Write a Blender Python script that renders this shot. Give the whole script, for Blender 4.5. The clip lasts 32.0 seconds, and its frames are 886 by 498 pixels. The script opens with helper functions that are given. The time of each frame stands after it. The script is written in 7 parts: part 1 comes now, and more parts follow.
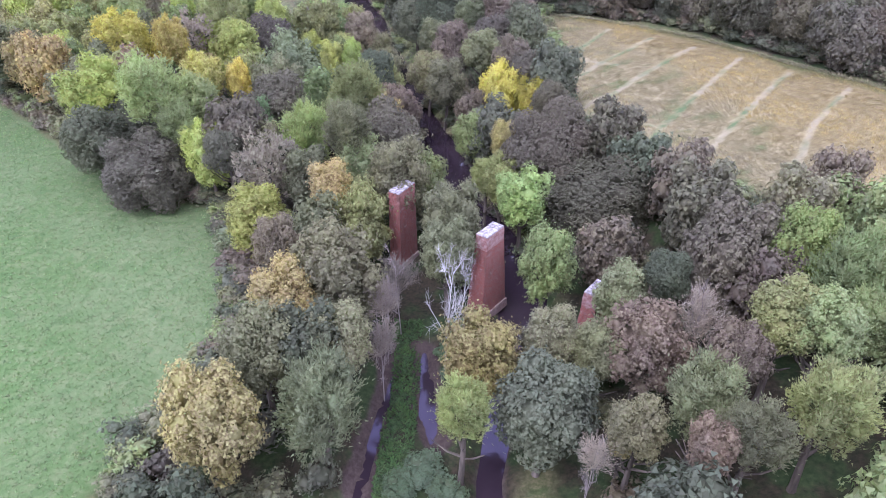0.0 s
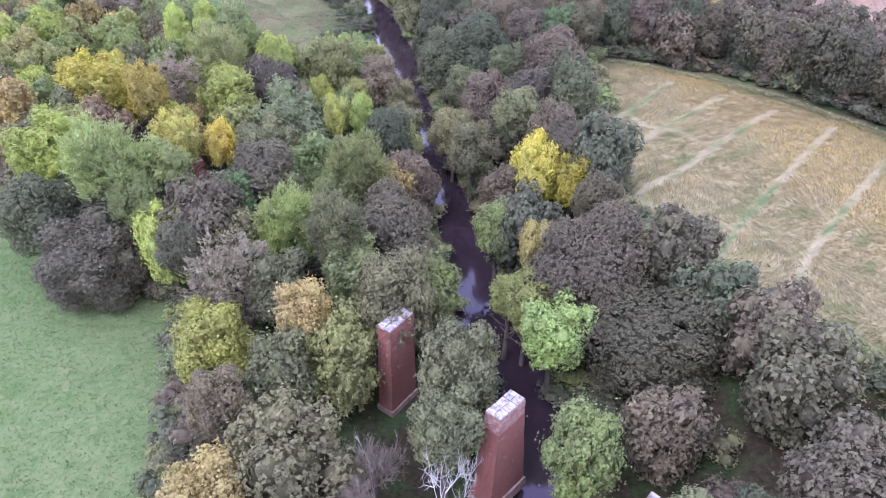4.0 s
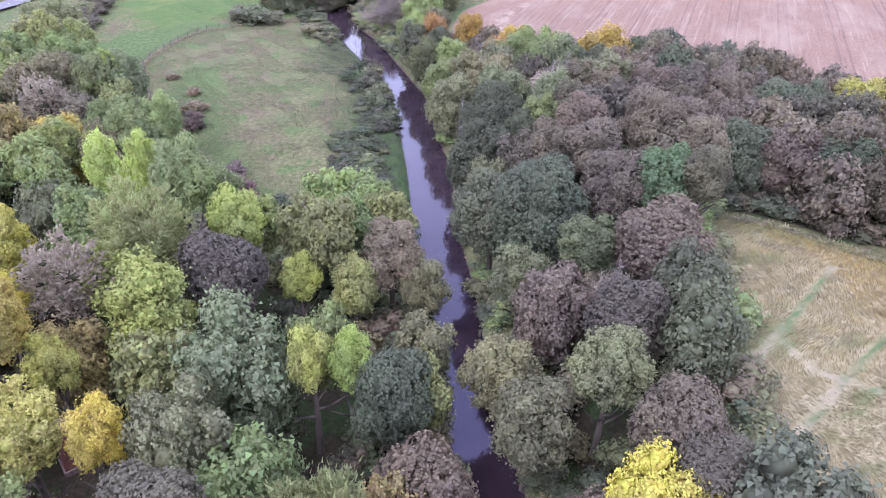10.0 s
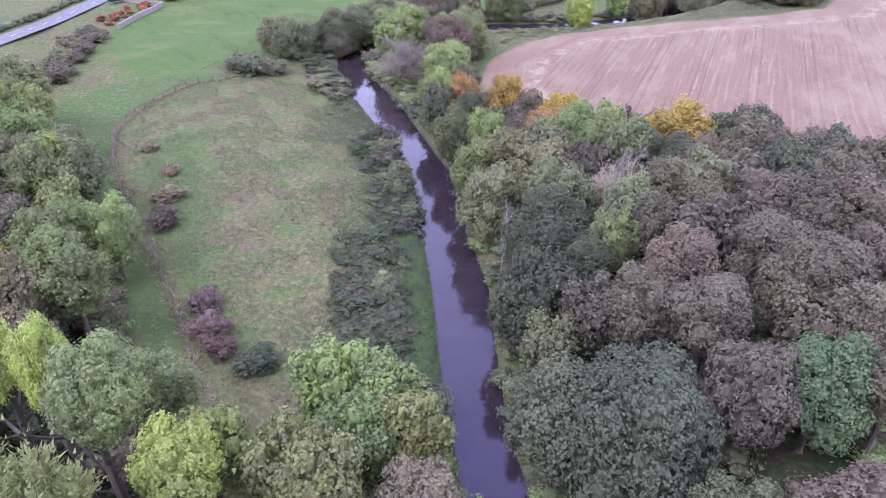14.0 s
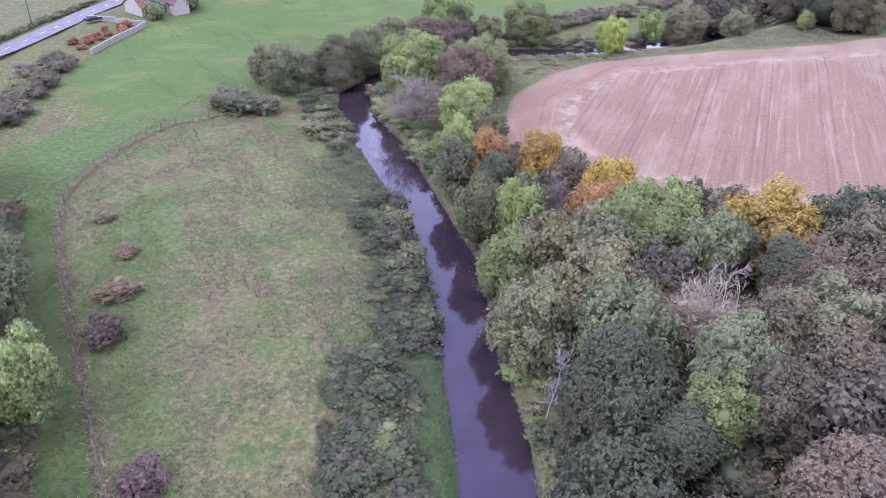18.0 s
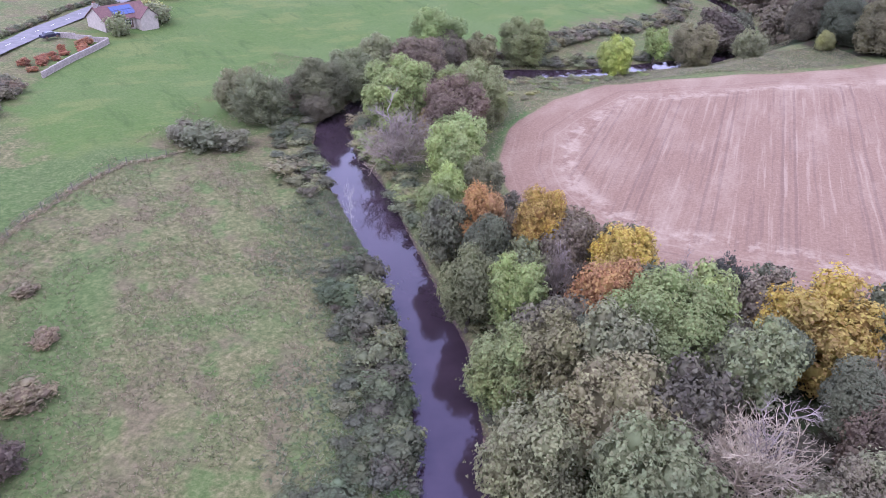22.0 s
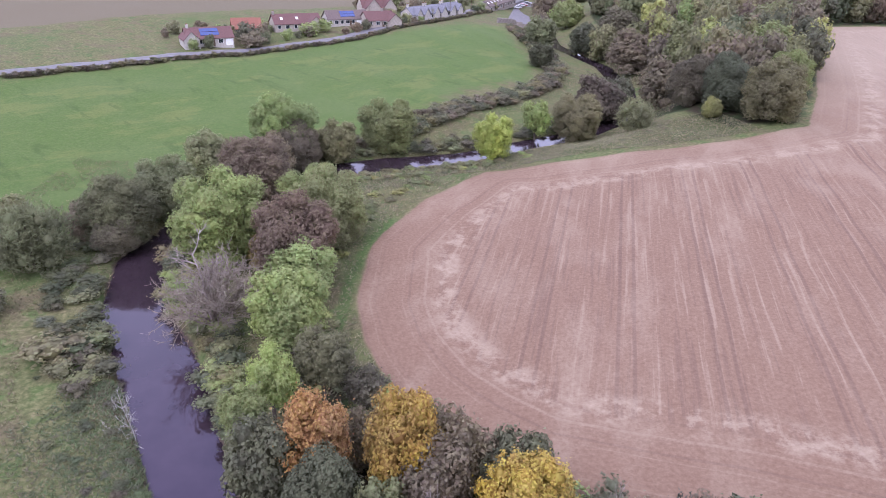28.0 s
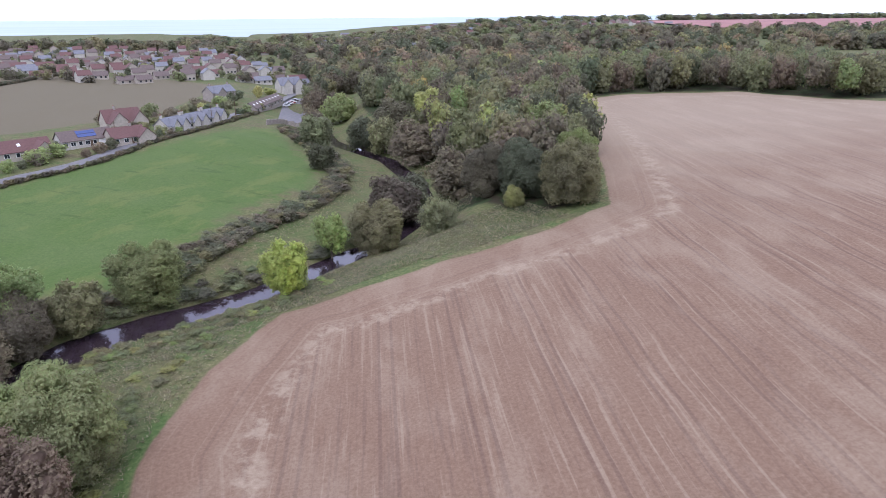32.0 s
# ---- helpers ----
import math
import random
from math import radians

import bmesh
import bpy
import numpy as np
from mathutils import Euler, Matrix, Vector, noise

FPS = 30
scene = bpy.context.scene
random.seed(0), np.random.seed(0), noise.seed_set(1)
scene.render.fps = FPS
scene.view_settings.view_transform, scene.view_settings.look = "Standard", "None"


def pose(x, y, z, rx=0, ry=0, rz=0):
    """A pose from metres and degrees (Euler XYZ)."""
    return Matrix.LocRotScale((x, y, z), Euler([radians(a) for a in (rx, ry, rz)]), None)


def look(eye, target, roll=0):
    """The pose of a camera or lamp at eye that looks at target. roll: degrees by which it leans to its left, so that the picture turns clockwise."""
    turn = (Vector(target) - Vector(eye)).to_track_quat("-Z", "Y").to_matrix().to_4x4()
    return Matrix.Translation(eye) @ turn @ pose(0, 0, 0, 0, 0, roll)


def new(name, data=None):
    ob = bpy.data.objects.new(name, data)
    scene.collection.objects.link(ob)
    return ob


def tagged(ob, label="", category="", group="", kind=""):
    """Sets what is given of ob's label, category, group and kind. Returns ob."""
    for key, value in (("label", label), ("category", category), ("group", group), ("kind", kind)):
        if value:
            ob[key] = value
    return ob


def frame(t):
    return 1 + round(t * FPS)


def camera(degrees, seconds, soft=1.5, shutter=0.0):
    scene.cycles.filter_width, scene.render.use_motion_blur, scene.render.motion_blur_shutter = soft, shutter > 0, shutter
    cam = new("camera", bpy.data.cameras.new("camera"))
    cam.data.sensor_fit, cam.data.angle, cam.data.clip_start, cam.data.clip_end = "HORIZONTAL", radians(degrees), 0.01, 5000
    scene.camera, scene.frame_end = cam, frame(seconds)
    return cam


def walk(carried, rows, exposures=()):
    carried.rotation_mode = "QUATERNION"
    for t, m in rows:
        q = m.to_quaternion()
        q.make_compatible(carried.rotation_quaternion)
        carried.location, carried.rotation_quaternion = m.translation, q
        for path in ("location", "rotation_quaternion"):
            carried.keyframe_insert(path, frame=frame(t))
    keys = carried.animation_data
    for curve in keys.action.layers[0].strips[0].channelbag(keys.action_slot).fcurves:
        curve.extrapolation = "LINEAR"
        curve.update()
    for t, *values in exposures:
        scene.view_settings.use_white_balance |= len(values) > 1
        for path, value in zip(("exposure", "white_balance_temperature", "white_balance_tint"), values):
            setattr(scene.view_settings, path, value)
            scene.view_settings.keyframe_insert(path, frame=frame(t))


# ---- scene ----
cam = camera(67.2, 32.0, 0.8)
PATH = [
    (0, (1.607, 3.779, 47.723), (1.579, 5.414, 46.571), 0.5),
    (0.5, (1.882, 6.0, 47.796), (1.864, 7.635, 46.644), 0.5),
    (1, (2.158, 8.359, 47.881), (2.166, 9.994, 46.729), 0.4),
    (1.5, (2.399, 10.795, 47.953), (2.392, 12.431, 46.803), 0.5),
    (2, (2.668, 13.45, 47.983), (2.604, 15.086, 46.834), 0.9),
    (2.5, (2.974, 16.404, 47.971), (2.897, 18.04, 46.823), 0.9),
    (3, (3.2, 19.362, 48.026), (3.098, 20.996, 46.877), 1.0),
    (3.5, (3.362, 22.457, 48.077), (3.237, 24.09, 46.929), 1.2),
    (5.5, (3.223, 36.046, 47.707), (3.046, 37.677, 46.564), 1.5),
    (6, (2.936, 39.553, 47.664), (2.735, 41.182, 46.521), 1.7),
    (6.5, (2.547, 43.148, 47.616), (2.339, 44.777, 46.474), 1.7),
    (7, (2.073, 46.756, 47.627), (1.86, 48.384, 46.485), 1.7),
    (7.5, (1.469, 50.241, 47.702), (1.252, 51.868, 46.56), 1.8),
    (8, (0.937, 53.846, 47.702), (0.713, 55.473, 46.56), 1.9),
    (8.5, (0.395, 57.501, 47.755), (0.163, 59.126, 46.613), 1.9),
    (9, (-0.204, 61.18, 47.872), (-0.44, 62.803, 46.726), 1.9),
    (9.5, (-1.034, 64.721, 48.006), (-1.274, 66.36, 46.887), 1.9),
    (10, (-1.941, 68.282, 48.075), (-2.185, 69.944, 46.991), 1.9),
    (10.5, (-2.879, 71.793, 48.182), (-3.125, 73.468, 47.118), 1.9),
    (11, (-3.729, 75.255, 48.217), (-3.978, 76.93, 47.153), 1.9),
    (11.5, (-4.73, 78.852, 48.22), (-4.992, 80.526, 47.156), 2.0),
    (12, (-5.807, 82.399, 48.223), (-6.072, 84.077, 47.168), 2.1),
    (12.5, (-6.915, 85.951, 48.247), (-7.182, 87.631, 47.196), 2.2),
    (13, (-8.013, 89.445, 48.278), (-8.281, 91.128, 47.231), 2.3),
    (13.5, (-9.064, 93.018, 48.305), (-9.337, 94.702, 47.262), 2.3),
    (14, (-10.013, 96.6, 48.344), (-10.292, 98.283, 47.301), 2.2),
    (14.5, (-10.968, 100.091, 48.367), (-11.251, 101.774, 47.324), 2.2),
    (16.5, (-14.991, 112.646, 48.204), (-15.277, 114.332, 47.167), 2.7),
    (17, (-15.755, 115.614, 48.213), (-16.043, 117.299, 47.176), 2.7),
    (17.5, (-16.385, 118.413, 48.251), (-16.676, 120.098, 47.214), 2.8),
    (18, (-16.907, 121.009, 48.32), (-17.2, 122.694, 47.283), 2.7),
    (18.5, (-17.379, 123.375, 48.422), (-17.672, 125.06, 47.386), 2.8),
    (19, (-17.83, 125.585, 48.553), (-18.121, 127.271, 47.516), 2.8),
    (19.5, (-18.273, 127.668, 48.672), (-18.561, 129.355, 47.636), 3.0),
    (20, (-18.64, 129.814, 48.803), (-18.926, 131.501, 47.767), 3.1),
    (20.5, (-18.894, 131.897, 48.924), (-19.176, 133.585, 47.888), 3.1),
    (21, (-19.019, 133.945, 49.05), (-19.299, 135.632, 48.014), 3.1),
    (21.5, (-19.038, 136.025, 49.173), (-19.315, 137.713, 48.136), 3.2),
    (22, (-19.029, 138.166, 49.244), (-19.306, 139.853, 48.206), 3.2),
    (22.5, (-18.965, 140.412, 49.282), (-19.238, 142.1, 48.244), 3.2),
    (23, (-18.87, 142.819, 49.277), (-19.114, 144.512, 48.241), 3.1),
    (23.5, (-18.775, 145.316, 49.252), (-18.97, 147.016, 48.218), 2.7),
    (24, (-18.667, 147.878, 49.213), (-18.844, 149.582, 48.181), 2.6),
    (24.5, (-18.517, 150.551, 49.151), (-18.677, 152.257, 48.119), 2.6),
    (25, (-18.315, 153.362, 49.075), (-18.443, 155.071, 48.045), 2.5),
    (25.5, (-18.031, 156.1, 49.019), (-18.147, 157.814, 47.995), 2.3),
    (27.5, (-16.453, 166.658, 49.074), (-16.499, 168.445, 48.177), 2.7),
    (28, (-16.295, 169.752, 49.067), (-16.296, 171.54, 48.172), 2.5),
    (28.5, (-16.191, 172.923, 49.053), (-16.141, 174.711, 48.158), 2.3),
    (29, (-16.073, 176.119, 49.042), (-15.96, 177.905, 48.15), 2.0),
    (29.5, (-15.908, 179.419, 49.071), (-15.744, 181.222, 48.22), 1.7),
    (30, (-15.678, 182.702, 49.095), (-15.454, 184.524, 48.301), 1.3),
    (30.5, (-15.394, 185.796, 49.154), (-15.095, 187.631, 48.418), 1.0),
    (31, (-15.038, 188.734, 49.179), (-14.625, 190.55, 48.449), 0.4),
    (31.5, (-14.629, 191.727, 49.172), (-14.104, 193.516, 48.45), -0.2),
    (32, (-14.241, 194.734, 49.115), (-13.654, 196.528, 48.455), -0.5),
]
walk(cam, [(t, look(eye, target, roll)) for t, eye, target, roll in PATH],
     [(0.0, 1.64, 5250, 33), (9.0, 1.66, 5250, 34), (13.0, 1.52, 5200, 36), (19.0, 1.43, 5250, 37), (25.5, 1.31, 5350, 38), (29.0, 1.09, 5650, 29), (32.0, 0.84, 5600, 21)])

# ---------------------------------------------------------------- light
world = bpy.data.worlds.new("overcast_sky")
scene.world = world
world.use_nodes = True
wn = world.node_tree
sky = wn.nodes.new("ShaderNodeTexSky")
sky.sky_type, sky.sun_disc = "NISHITA", False
sky.sun_elevation, sky.sun_rotation = radians(48), radians(150)
sky.dust_density = 4.0
cloud = wn.nodes.new("ShaderNodeHueSaturation")
cloud.inputs["Saturation"].default_value = 0.22
wn.links.new(sky.outputs[0], cloud.inputs["Color"])
cover = wn.nodes.new("ShaderNodeMix")
cover.data_type = "RGBA"
cover.inputs[0].default_value = 0.8
cover.inputs[7].default_value = (6.6, 6.9, 7.5, 1)
wn.links.new(cloud.outputs[0], cover.inputs[6])
wn.links.new(cover.outputs[2], wn.nodes["Background"].inputs[0])
wn.nodes["Background"].inputs[1].default_value = 0.15
sun = new("sun", bpy.data.lights.new("sun", "SUN"))
sun.data.energy, sun.data.angle, sun.data.color = 1.1, radians(25), (1.0, 0.97, 0.94)
sun.matrix_world = look((0, 0, 200), (90, 110, 0))

# ---------------------------------------------------------------- materials


def mat(name, rough=0.8, metal=0.0, spec=0.3):
    m = bpy.data.materials.new(name)
    m.use_nodes = True
    n = m.node_tree
    b = n.nodes["Principled BSDF"]
    b.inputs["Roughness"].default_value, b.inputs["Metallic"].default_value = rough, metal
    b.inputs["Specular IOR Level"].default_value = spec
    return m, n, b


def rgb(n, c):
    node = n.nodes.new("ShaderNodeRGB")
    node.outputs[0].default_value = (*c, 1)
    return node.outputs[0]


def coords(n, kind="Object", scale=(1, 1, 1), turn=0.0):
    c = n.nodes.new("ShaderNodeTexCoord")
    mp = n.nodes.new("ShaderNodeMapping")
    mp.inputs["Rotation"].default_value = (0, 0, turn)
    n.links.new(c.outputs[kind], mp.inputs[0])
    sc = n.nodes.new("ShaderNodeMapping")
    sc.inputs["Scale"].default_value = scale
    n.links.new(mp.outputs[0], sc.inputs[0])
    return sc.outputs[0]


def noise_tex(n, scale, detail=4.0, vec=None, rough=0.55):
    t = n.nodes.new("ShaderNodeTexNoise")
    t.inputs["Scale"].default_value, t.inputs["Detail"].default_value, t.inputs["Roughness"].default_value = scale, detail, rough
    if vec is not None:
        n.links.new(vec, t.inputs["Vector"])
    return t.outputs["Fac"]


def ramp(n, fac, stops):
    r = n.nodes.new("ShaderNodeValToRGB")
    el = r.color_ramp.elements
    while len(el) < len(stops):
        el.new(0.5)
    for e, (p, c) in zip(el, stops):
        e.position = p
        e.color = (*c, 1) if len(c) == 3 else c
    n.links.new(fac, r.inputs[0])
    return r.outputs[0]


def mix(n, fac, a, b, mode="MIX"):
    m = n.nodes.new("ShaderNodeMix")
    m.data_type, m.blend_type = "RGBA", mode
    for sock, v in ((m.inputs[0], fac), (m.inputs[6], a), (m.inputs[7], b)):
        if isinstance(v, (int, float)):
            sock.default_value = v
        elif isinstance(v, tuple):
            sock.default_value = (*v, 1)
        else:
            n.links.new(v, sock)
    return m.outputs[2]


def calc(n, op, a, b=0.0, c=0.0):
    m = n.nodes.new("ShaderNodeMath")
    m.operation = op
    for sock, v in zip(m.inputs, (a, b, c)):
        if isinstance(v, (int, float)):
            sock.default_value = v
        else:
            n.links.new(v, sock)
    return m.outputs[0]


def step_in(n, v, a, b):
    """0 below a, 1 above b, smooth between."""
    m = n.nodes.new("ShaderNodeMapRange")
    m.interpolation_type = "SMOOTHSTEP"
    m.inputs[1].default_value, m.inputs[2].default_value = a, b
    n.links.new(v, m.inputs[0])
    return m.outputs[0]


def attr(n, name):
    a = n.nodes.new("ShaderNodeAttribute")
    a.attribute_name = name
    return a.outputs["Fac"]


def bump(n, b, h, strength=0.4, dist=0.05):
    p = n.nodes.new("ShaderNodeBump")
    p.inputs["Strength"].default_value, p.inputs["Distance"].default_value = strength, dist
    n.links.new(h, p.inputs["Height"])
    n.links.new(p.outputs[0], b.inputs["Normal"])


def foliage_material(name, rough=0.75, own=""):
    """Leaves in the colour of their tree; own: the attribute that holds the colour where many plants share a mesh."""
    m, n, b = mat(name, rough, 0.0, 0.25)
    info = n.nodes.new("ShaderNodeObjectInfo")
    tint = info.outputs["Color"]
    if own:
        a = n.nodes.new("ShaderNodeAttribute")
        a.attribute_name = own
        tint = a.outputs["Color"]
    geo = n.nodes.new("ShaderNodeNewGeometry")
    big = noise_tex(n, 0.55, 2.0, coords(n, "Object"))
    hue = n.nodes.new("ShaderNodeHueSaturation")
    n.links.new(tint, hue.inputs["Color"])
    n.links.new(calc(n, "MULTIPLY_ADD", geo.outputs["Random Per Island"], 0.04, 0.48), hue.inputs["Hue"])
    v = calc(n, "MULTIPLY_ADD", geo.outputs["Random Per Island"], 0.46, 0.77)
    v = calc(n, "MULTIPLY", v, calc(n, "MULTIPLY_ADD", big, 0.9, 0.55))
    v = calc(n, "MULTIPLY", v, calc(n, "MULTIPLY_ADD", info.outputs["Random"], 0.3, 0.85))
    n.links.new(v, hue.inputs["Value"])
    n.links.new(calc(n, "MULTIPLY_ADD", big, 0.5, 0.8), hue.inputs["Saturation"])
    n.links.new(hue.outputs[0], b.inputs["Base Color"])
    glow = n.nodes.new("ShaderNodeBsdfTranslucent")
    n.links.new(hue.outputs[0], glow.inputs["Color"])
    both = n.nodes.new("ShaderNodeMixShader")
    both.inputs[0].default_value = 0.48
    n.links.new(b.outputs[0], both.inputs[1])
    n.links.new(glow.outputs[0], both.inputs[2])
    n.links.new(both.outputs[0], n.nodes["Material Output"].inputs["Surface"])
    return m


def bark_material(name, dark, pale):
    m, n, b = mat(name, 0.9)
    v = noise_tex(n, 3.0, 5.0, coords(n, "Object", (3, 3, 0.6)))
    n.links.new(ramp(n, v, [(0.35, dark), (0.65, pale)]), b.inputs["Base Color"])
    bump(n, b, v, 0.6, 0.04)
    return m


LEAF = foliage_material("leaves")
LEAF_MASS = foliage_material("leaves_of_the_wood", own="leaf_colour")
# dark cores of the thin crowns: inner twigs with their shade painted in
BOUGH_SHADE = bark_material("inner_bough_shade", (0.03, 0.032, 0.016), (0.07, 0.068, 0.036))
BARK = bark_material("bark", (0.05, 0.04, 0.03), (0.16, 0.13, 0.10))
TWIG_GREY = bark_material("grey_twigs", (0.17, 0.14, 0.125), (0.34, 0.29, 0.26))
TWIG_WHITE = bark_material("bleached_wood", (0.27, 0.25, 0.23), (0.48, 0.46, 0.43))

# ---------------------------------------------------------------- lie of the land
RIVER = [
    (8, -60, 1.6), (6.5, 0, 1.4), (5.0, 25, 1.0), (5.0, 38, 0.8), (6.9, 48, 1.2), (9.2, 58, 2.2), (9.8, 65, 2.8), (7, 73, 3.0), (2.4, 82, 3.0), (1.4, 92, 2.6),
    (-1.2, 101, 2.6), (-4.5, 111, 2.4), (-8.5, 127, 2.5), (-15, 148, 2.9), (-19.2, 166, 3.5), (-23.3, 178, 3.2), (-28.6, 196, 3.4), (-37.5, 213, 3.3),
]
RIVER_BEND = [
    (-48.5, 232, 4.2), (-58, 246, 3.7), (-62.3, 259, 3.2), (-60, 273, 3.0), (-52, 288, 3.0), (-40, 302.2, 3.6), (-29, 307.8, 3.6), (-22, 310.3, 3.2), (-12, 314.8, 2.8), (-2, 322.2, 2.8),
    (19, 338, 2.4), (29, 350, 2.4), (37, 365, 2.4), (41, 390, 2.4), (41, 426, 2.5), (28, 470, 2.5), (30, 540, 2.5), (70, 640, 2.5),
]
RIVER = RIVER + RIVER_BEND
DITCH = [(-7, 20, 0.2), (-5.4, 39, 0.25), (-4.3, 47, 0.25), (-4.6, 53, 0.1)]
POOL = [(0.6, 41, 0.1), (-0.4, 45, 0.55), (-0.6, 49, 0.4), (-1.2, 53, 0.1)]
RIVER_Y = [p[1] for p in RIVER[:22]]
RIVER_X = [p[0] for p in RIVER[:22]]


def ease(v):
    v = np.clip(v, 0, 1)
    return v * v * (3 - 2 * v)


def line_distance(x, y, line, closed=False):
    """Distance of points from a line of (x, y, half width)."""
    best = np.full(np.shape(x), 1e9)
    pts = list(line) + ([line[0]] if closed else [])
    for a, b in zip(pts[:-1], pts[1:]):
        ux, uy = b[0] - a[0], b[1] - a[1]
        k = np.clip(((x - a[0]) * ux + (y - a[1]) * uy) / (ux * ux + uy * uy), 0, 1)
        wa, wb = (a[2], b[2]) if len(a) > 2 else (0, 0)
        best = np.minimum(best, np.hypot(x - a[0] - k * ux, y - a[1] - k * uy) - (wa + k * (wb - wa)))
    return best


def inside(x, y, poly):
    hit = np.zeros(np.shape(x), bool)
    for (x1, y1), (x2, y2) in zip(poly, poly[1:] + poly[:1]):
        cross = (y1 > y) != (y2 > y)
        hit ^= cross & (x < (x2 - x1) * (y - y1) / (y2 - y1 if y2 != y1 else 1e-9) + x1)
    return hit


def inner(x, y, poly):
    """Distance from the edge, positive inside."""
    return np.where(inside(x, y, poly), 1, -1) * line_distance(x, y, poly, True)


def land(x, y):
    """Height of the ground."""
    x, y = np.asarray(x, float), np.asarray(y, float)
    d = np.minimum(line_distance(x, y, RIVER), np.minimum(line_distance(x, y, DITCH), line_distance(x, y, POOL)))
    xr = np.interp(y, RIVER_Y, RIVER_X)
    near = 1.0 + 7.2 * ease((x - xr - 4) / 22)
    far = 1.3 + np.clip(0.125 * (x + 12), 0, None)
    far = np.where(far > 9, 9 + (1 - np.exp(-(far - 9) / 7)) * 7, far)
    far = 1.3 + (far - 1.3) * (1 - 0.55 * ease((y - 500) / 160) * ease((420 - x) / 250))
    w = ease((y - 165) / 45)
    right = near * (1 - w) + far * w
    left = 1.0 + 1.2 * ease((-x - 15) / 40) * ease((130 - y) / 60) + 0.06 * np.clip(-x - 85, 0, 60) + 0.045 * np.clip(y - 300, 0, 150) * ease((40 - x) / 60)
    s = ease((x - xr + 6) / 12)
    x2 = np.interp(y, [262, 309, 338, 365, 426, 470, 640, 1000], [-55, -24, 19, 37, 41, 28, 70, 70])
    s = np.where(y > 262, ease((x - x2 + 4) / 14), s)
    z = left * (1 - s) + right * s
    low = ease((y - 262) / 20) * (1 - ease((d - 1) / 18)) * ease((620 - y) / 100)
    z = z + (0.5 - z) * low
    z = z + (0.25 * np.sin(x * 0.11 + 0.7) * np.sin(y * 0.083) + 0.12 * np.sin(x * 0.31 + y * 0.27)) * ease(d / 8)
    z = z + (5.0 + 13.0 * ease((x - 200) / 500)) * ease((y - 760) / 700) - 40 * ease((y - 1900) / 600)
    return -0.7 + (z + 0.7) * ease((d + 0.9) / 2.6)


def ground_z(x, y):
    return float(land(x, y))


STUBBLE = [(18, 145), (16, 120), (16, 104), (20, 96), (22, 84), (28, 73), (36, 66), (60, 55), (95, 60), (95, 88), (69, 106), (51, 128), (35, 139)]
PLOUGH = [(-8, 216), (-15, 222), (-21, 229), (-25.5, 238), (-28, 248), (-28, 266), (-25, 274), (-20, 285), (-13, 296), (-8, 303), (2, 303), (24, 306.5), (43, 309), (63, 315), (77, 341),
          (92, 373), (127, 453), (158, 461), (207, 446), (233, 392), (300, 380), (300, 130), (120, 140), (70, 165), (45, 190), (30, 201), (10, 210)]
GREEN = [(-48, 322), (-38, 323), (-23, 343), (-14, 361), (8, 385), (13, 406), (6, 483), (-15, 468), (-49, 429), (-74, 402), (-98, 381), (-130, 348), (-142, 318), (-138, 290), (-120, 240), (-100, 225), (-82, 250), (-68, 278)]
LAWN = [(-24, 20), (-27, 35), (-21.5, 51), (-24.5, 66), (-30, 78), (-40, 80), (-58, 94), (-77, 111), (-110, 130), (-160, 130), (-160, -60), (-24, -60)]
BROWN = [(-98, 480), (-41, 530), (-9, 655), (-60, 740), (-140, 790), (-520, 800), (-520, 400), (-165, 400), (-130, 440)]
WOOD_RIGHT = [(9, 10), (80, 10), (62, 58), (38, 65), (28, 72), (22, 83), (17, 97), (16, 120), (18, 146), (41, 139), (69, 108), (95, 90), (100, 120), (68, 164), (44, 189), (30, 200), (10, 209), (-8, 215),
              (-15, 221), (-22, 229), (-30, 240), (-36, 226), (-28, 208), (-20, 190), (-13, 168), (-8, 148), (-3, 128), (2, 110), (5, 95), (7, 82), (14, 68), (13, 55), (10, 45)]
WOOD_LEFT = [(-6, 25), (-8, 45), (-8, 60), (-4, 75), (-2, 85), (-4, 100), (-10, 120), (-16, 138), (-24, 140), (-31, 132), (-40, 134), (-55, 149), (-67, 163), (-91, 192), (-112, 192), (-120, 150), (-77, 112), (-58, 95), (-40, 81),
             (-30, 78), (-24.5, 66), (-21.5, 51), (-26, 38), (-25, 20)]
WOOD_ISLE = [(-10, 20), (-10, 60), (-5, 75), (-1, 88), (4, 78), (12, 60), (11, 48), (8, 36), (8, 20)]
WOOD_NORTH = [(47, 318), (63, 320), (77, 343), (92, 374), (127, 455), (158, 465), (207, 450), (233, 396), (300, 420), (300, 540), (140, 600), (90, 600), (60, 560), (48, 500), (47, 440), (48, 400), (44, 365), (38, 345)]
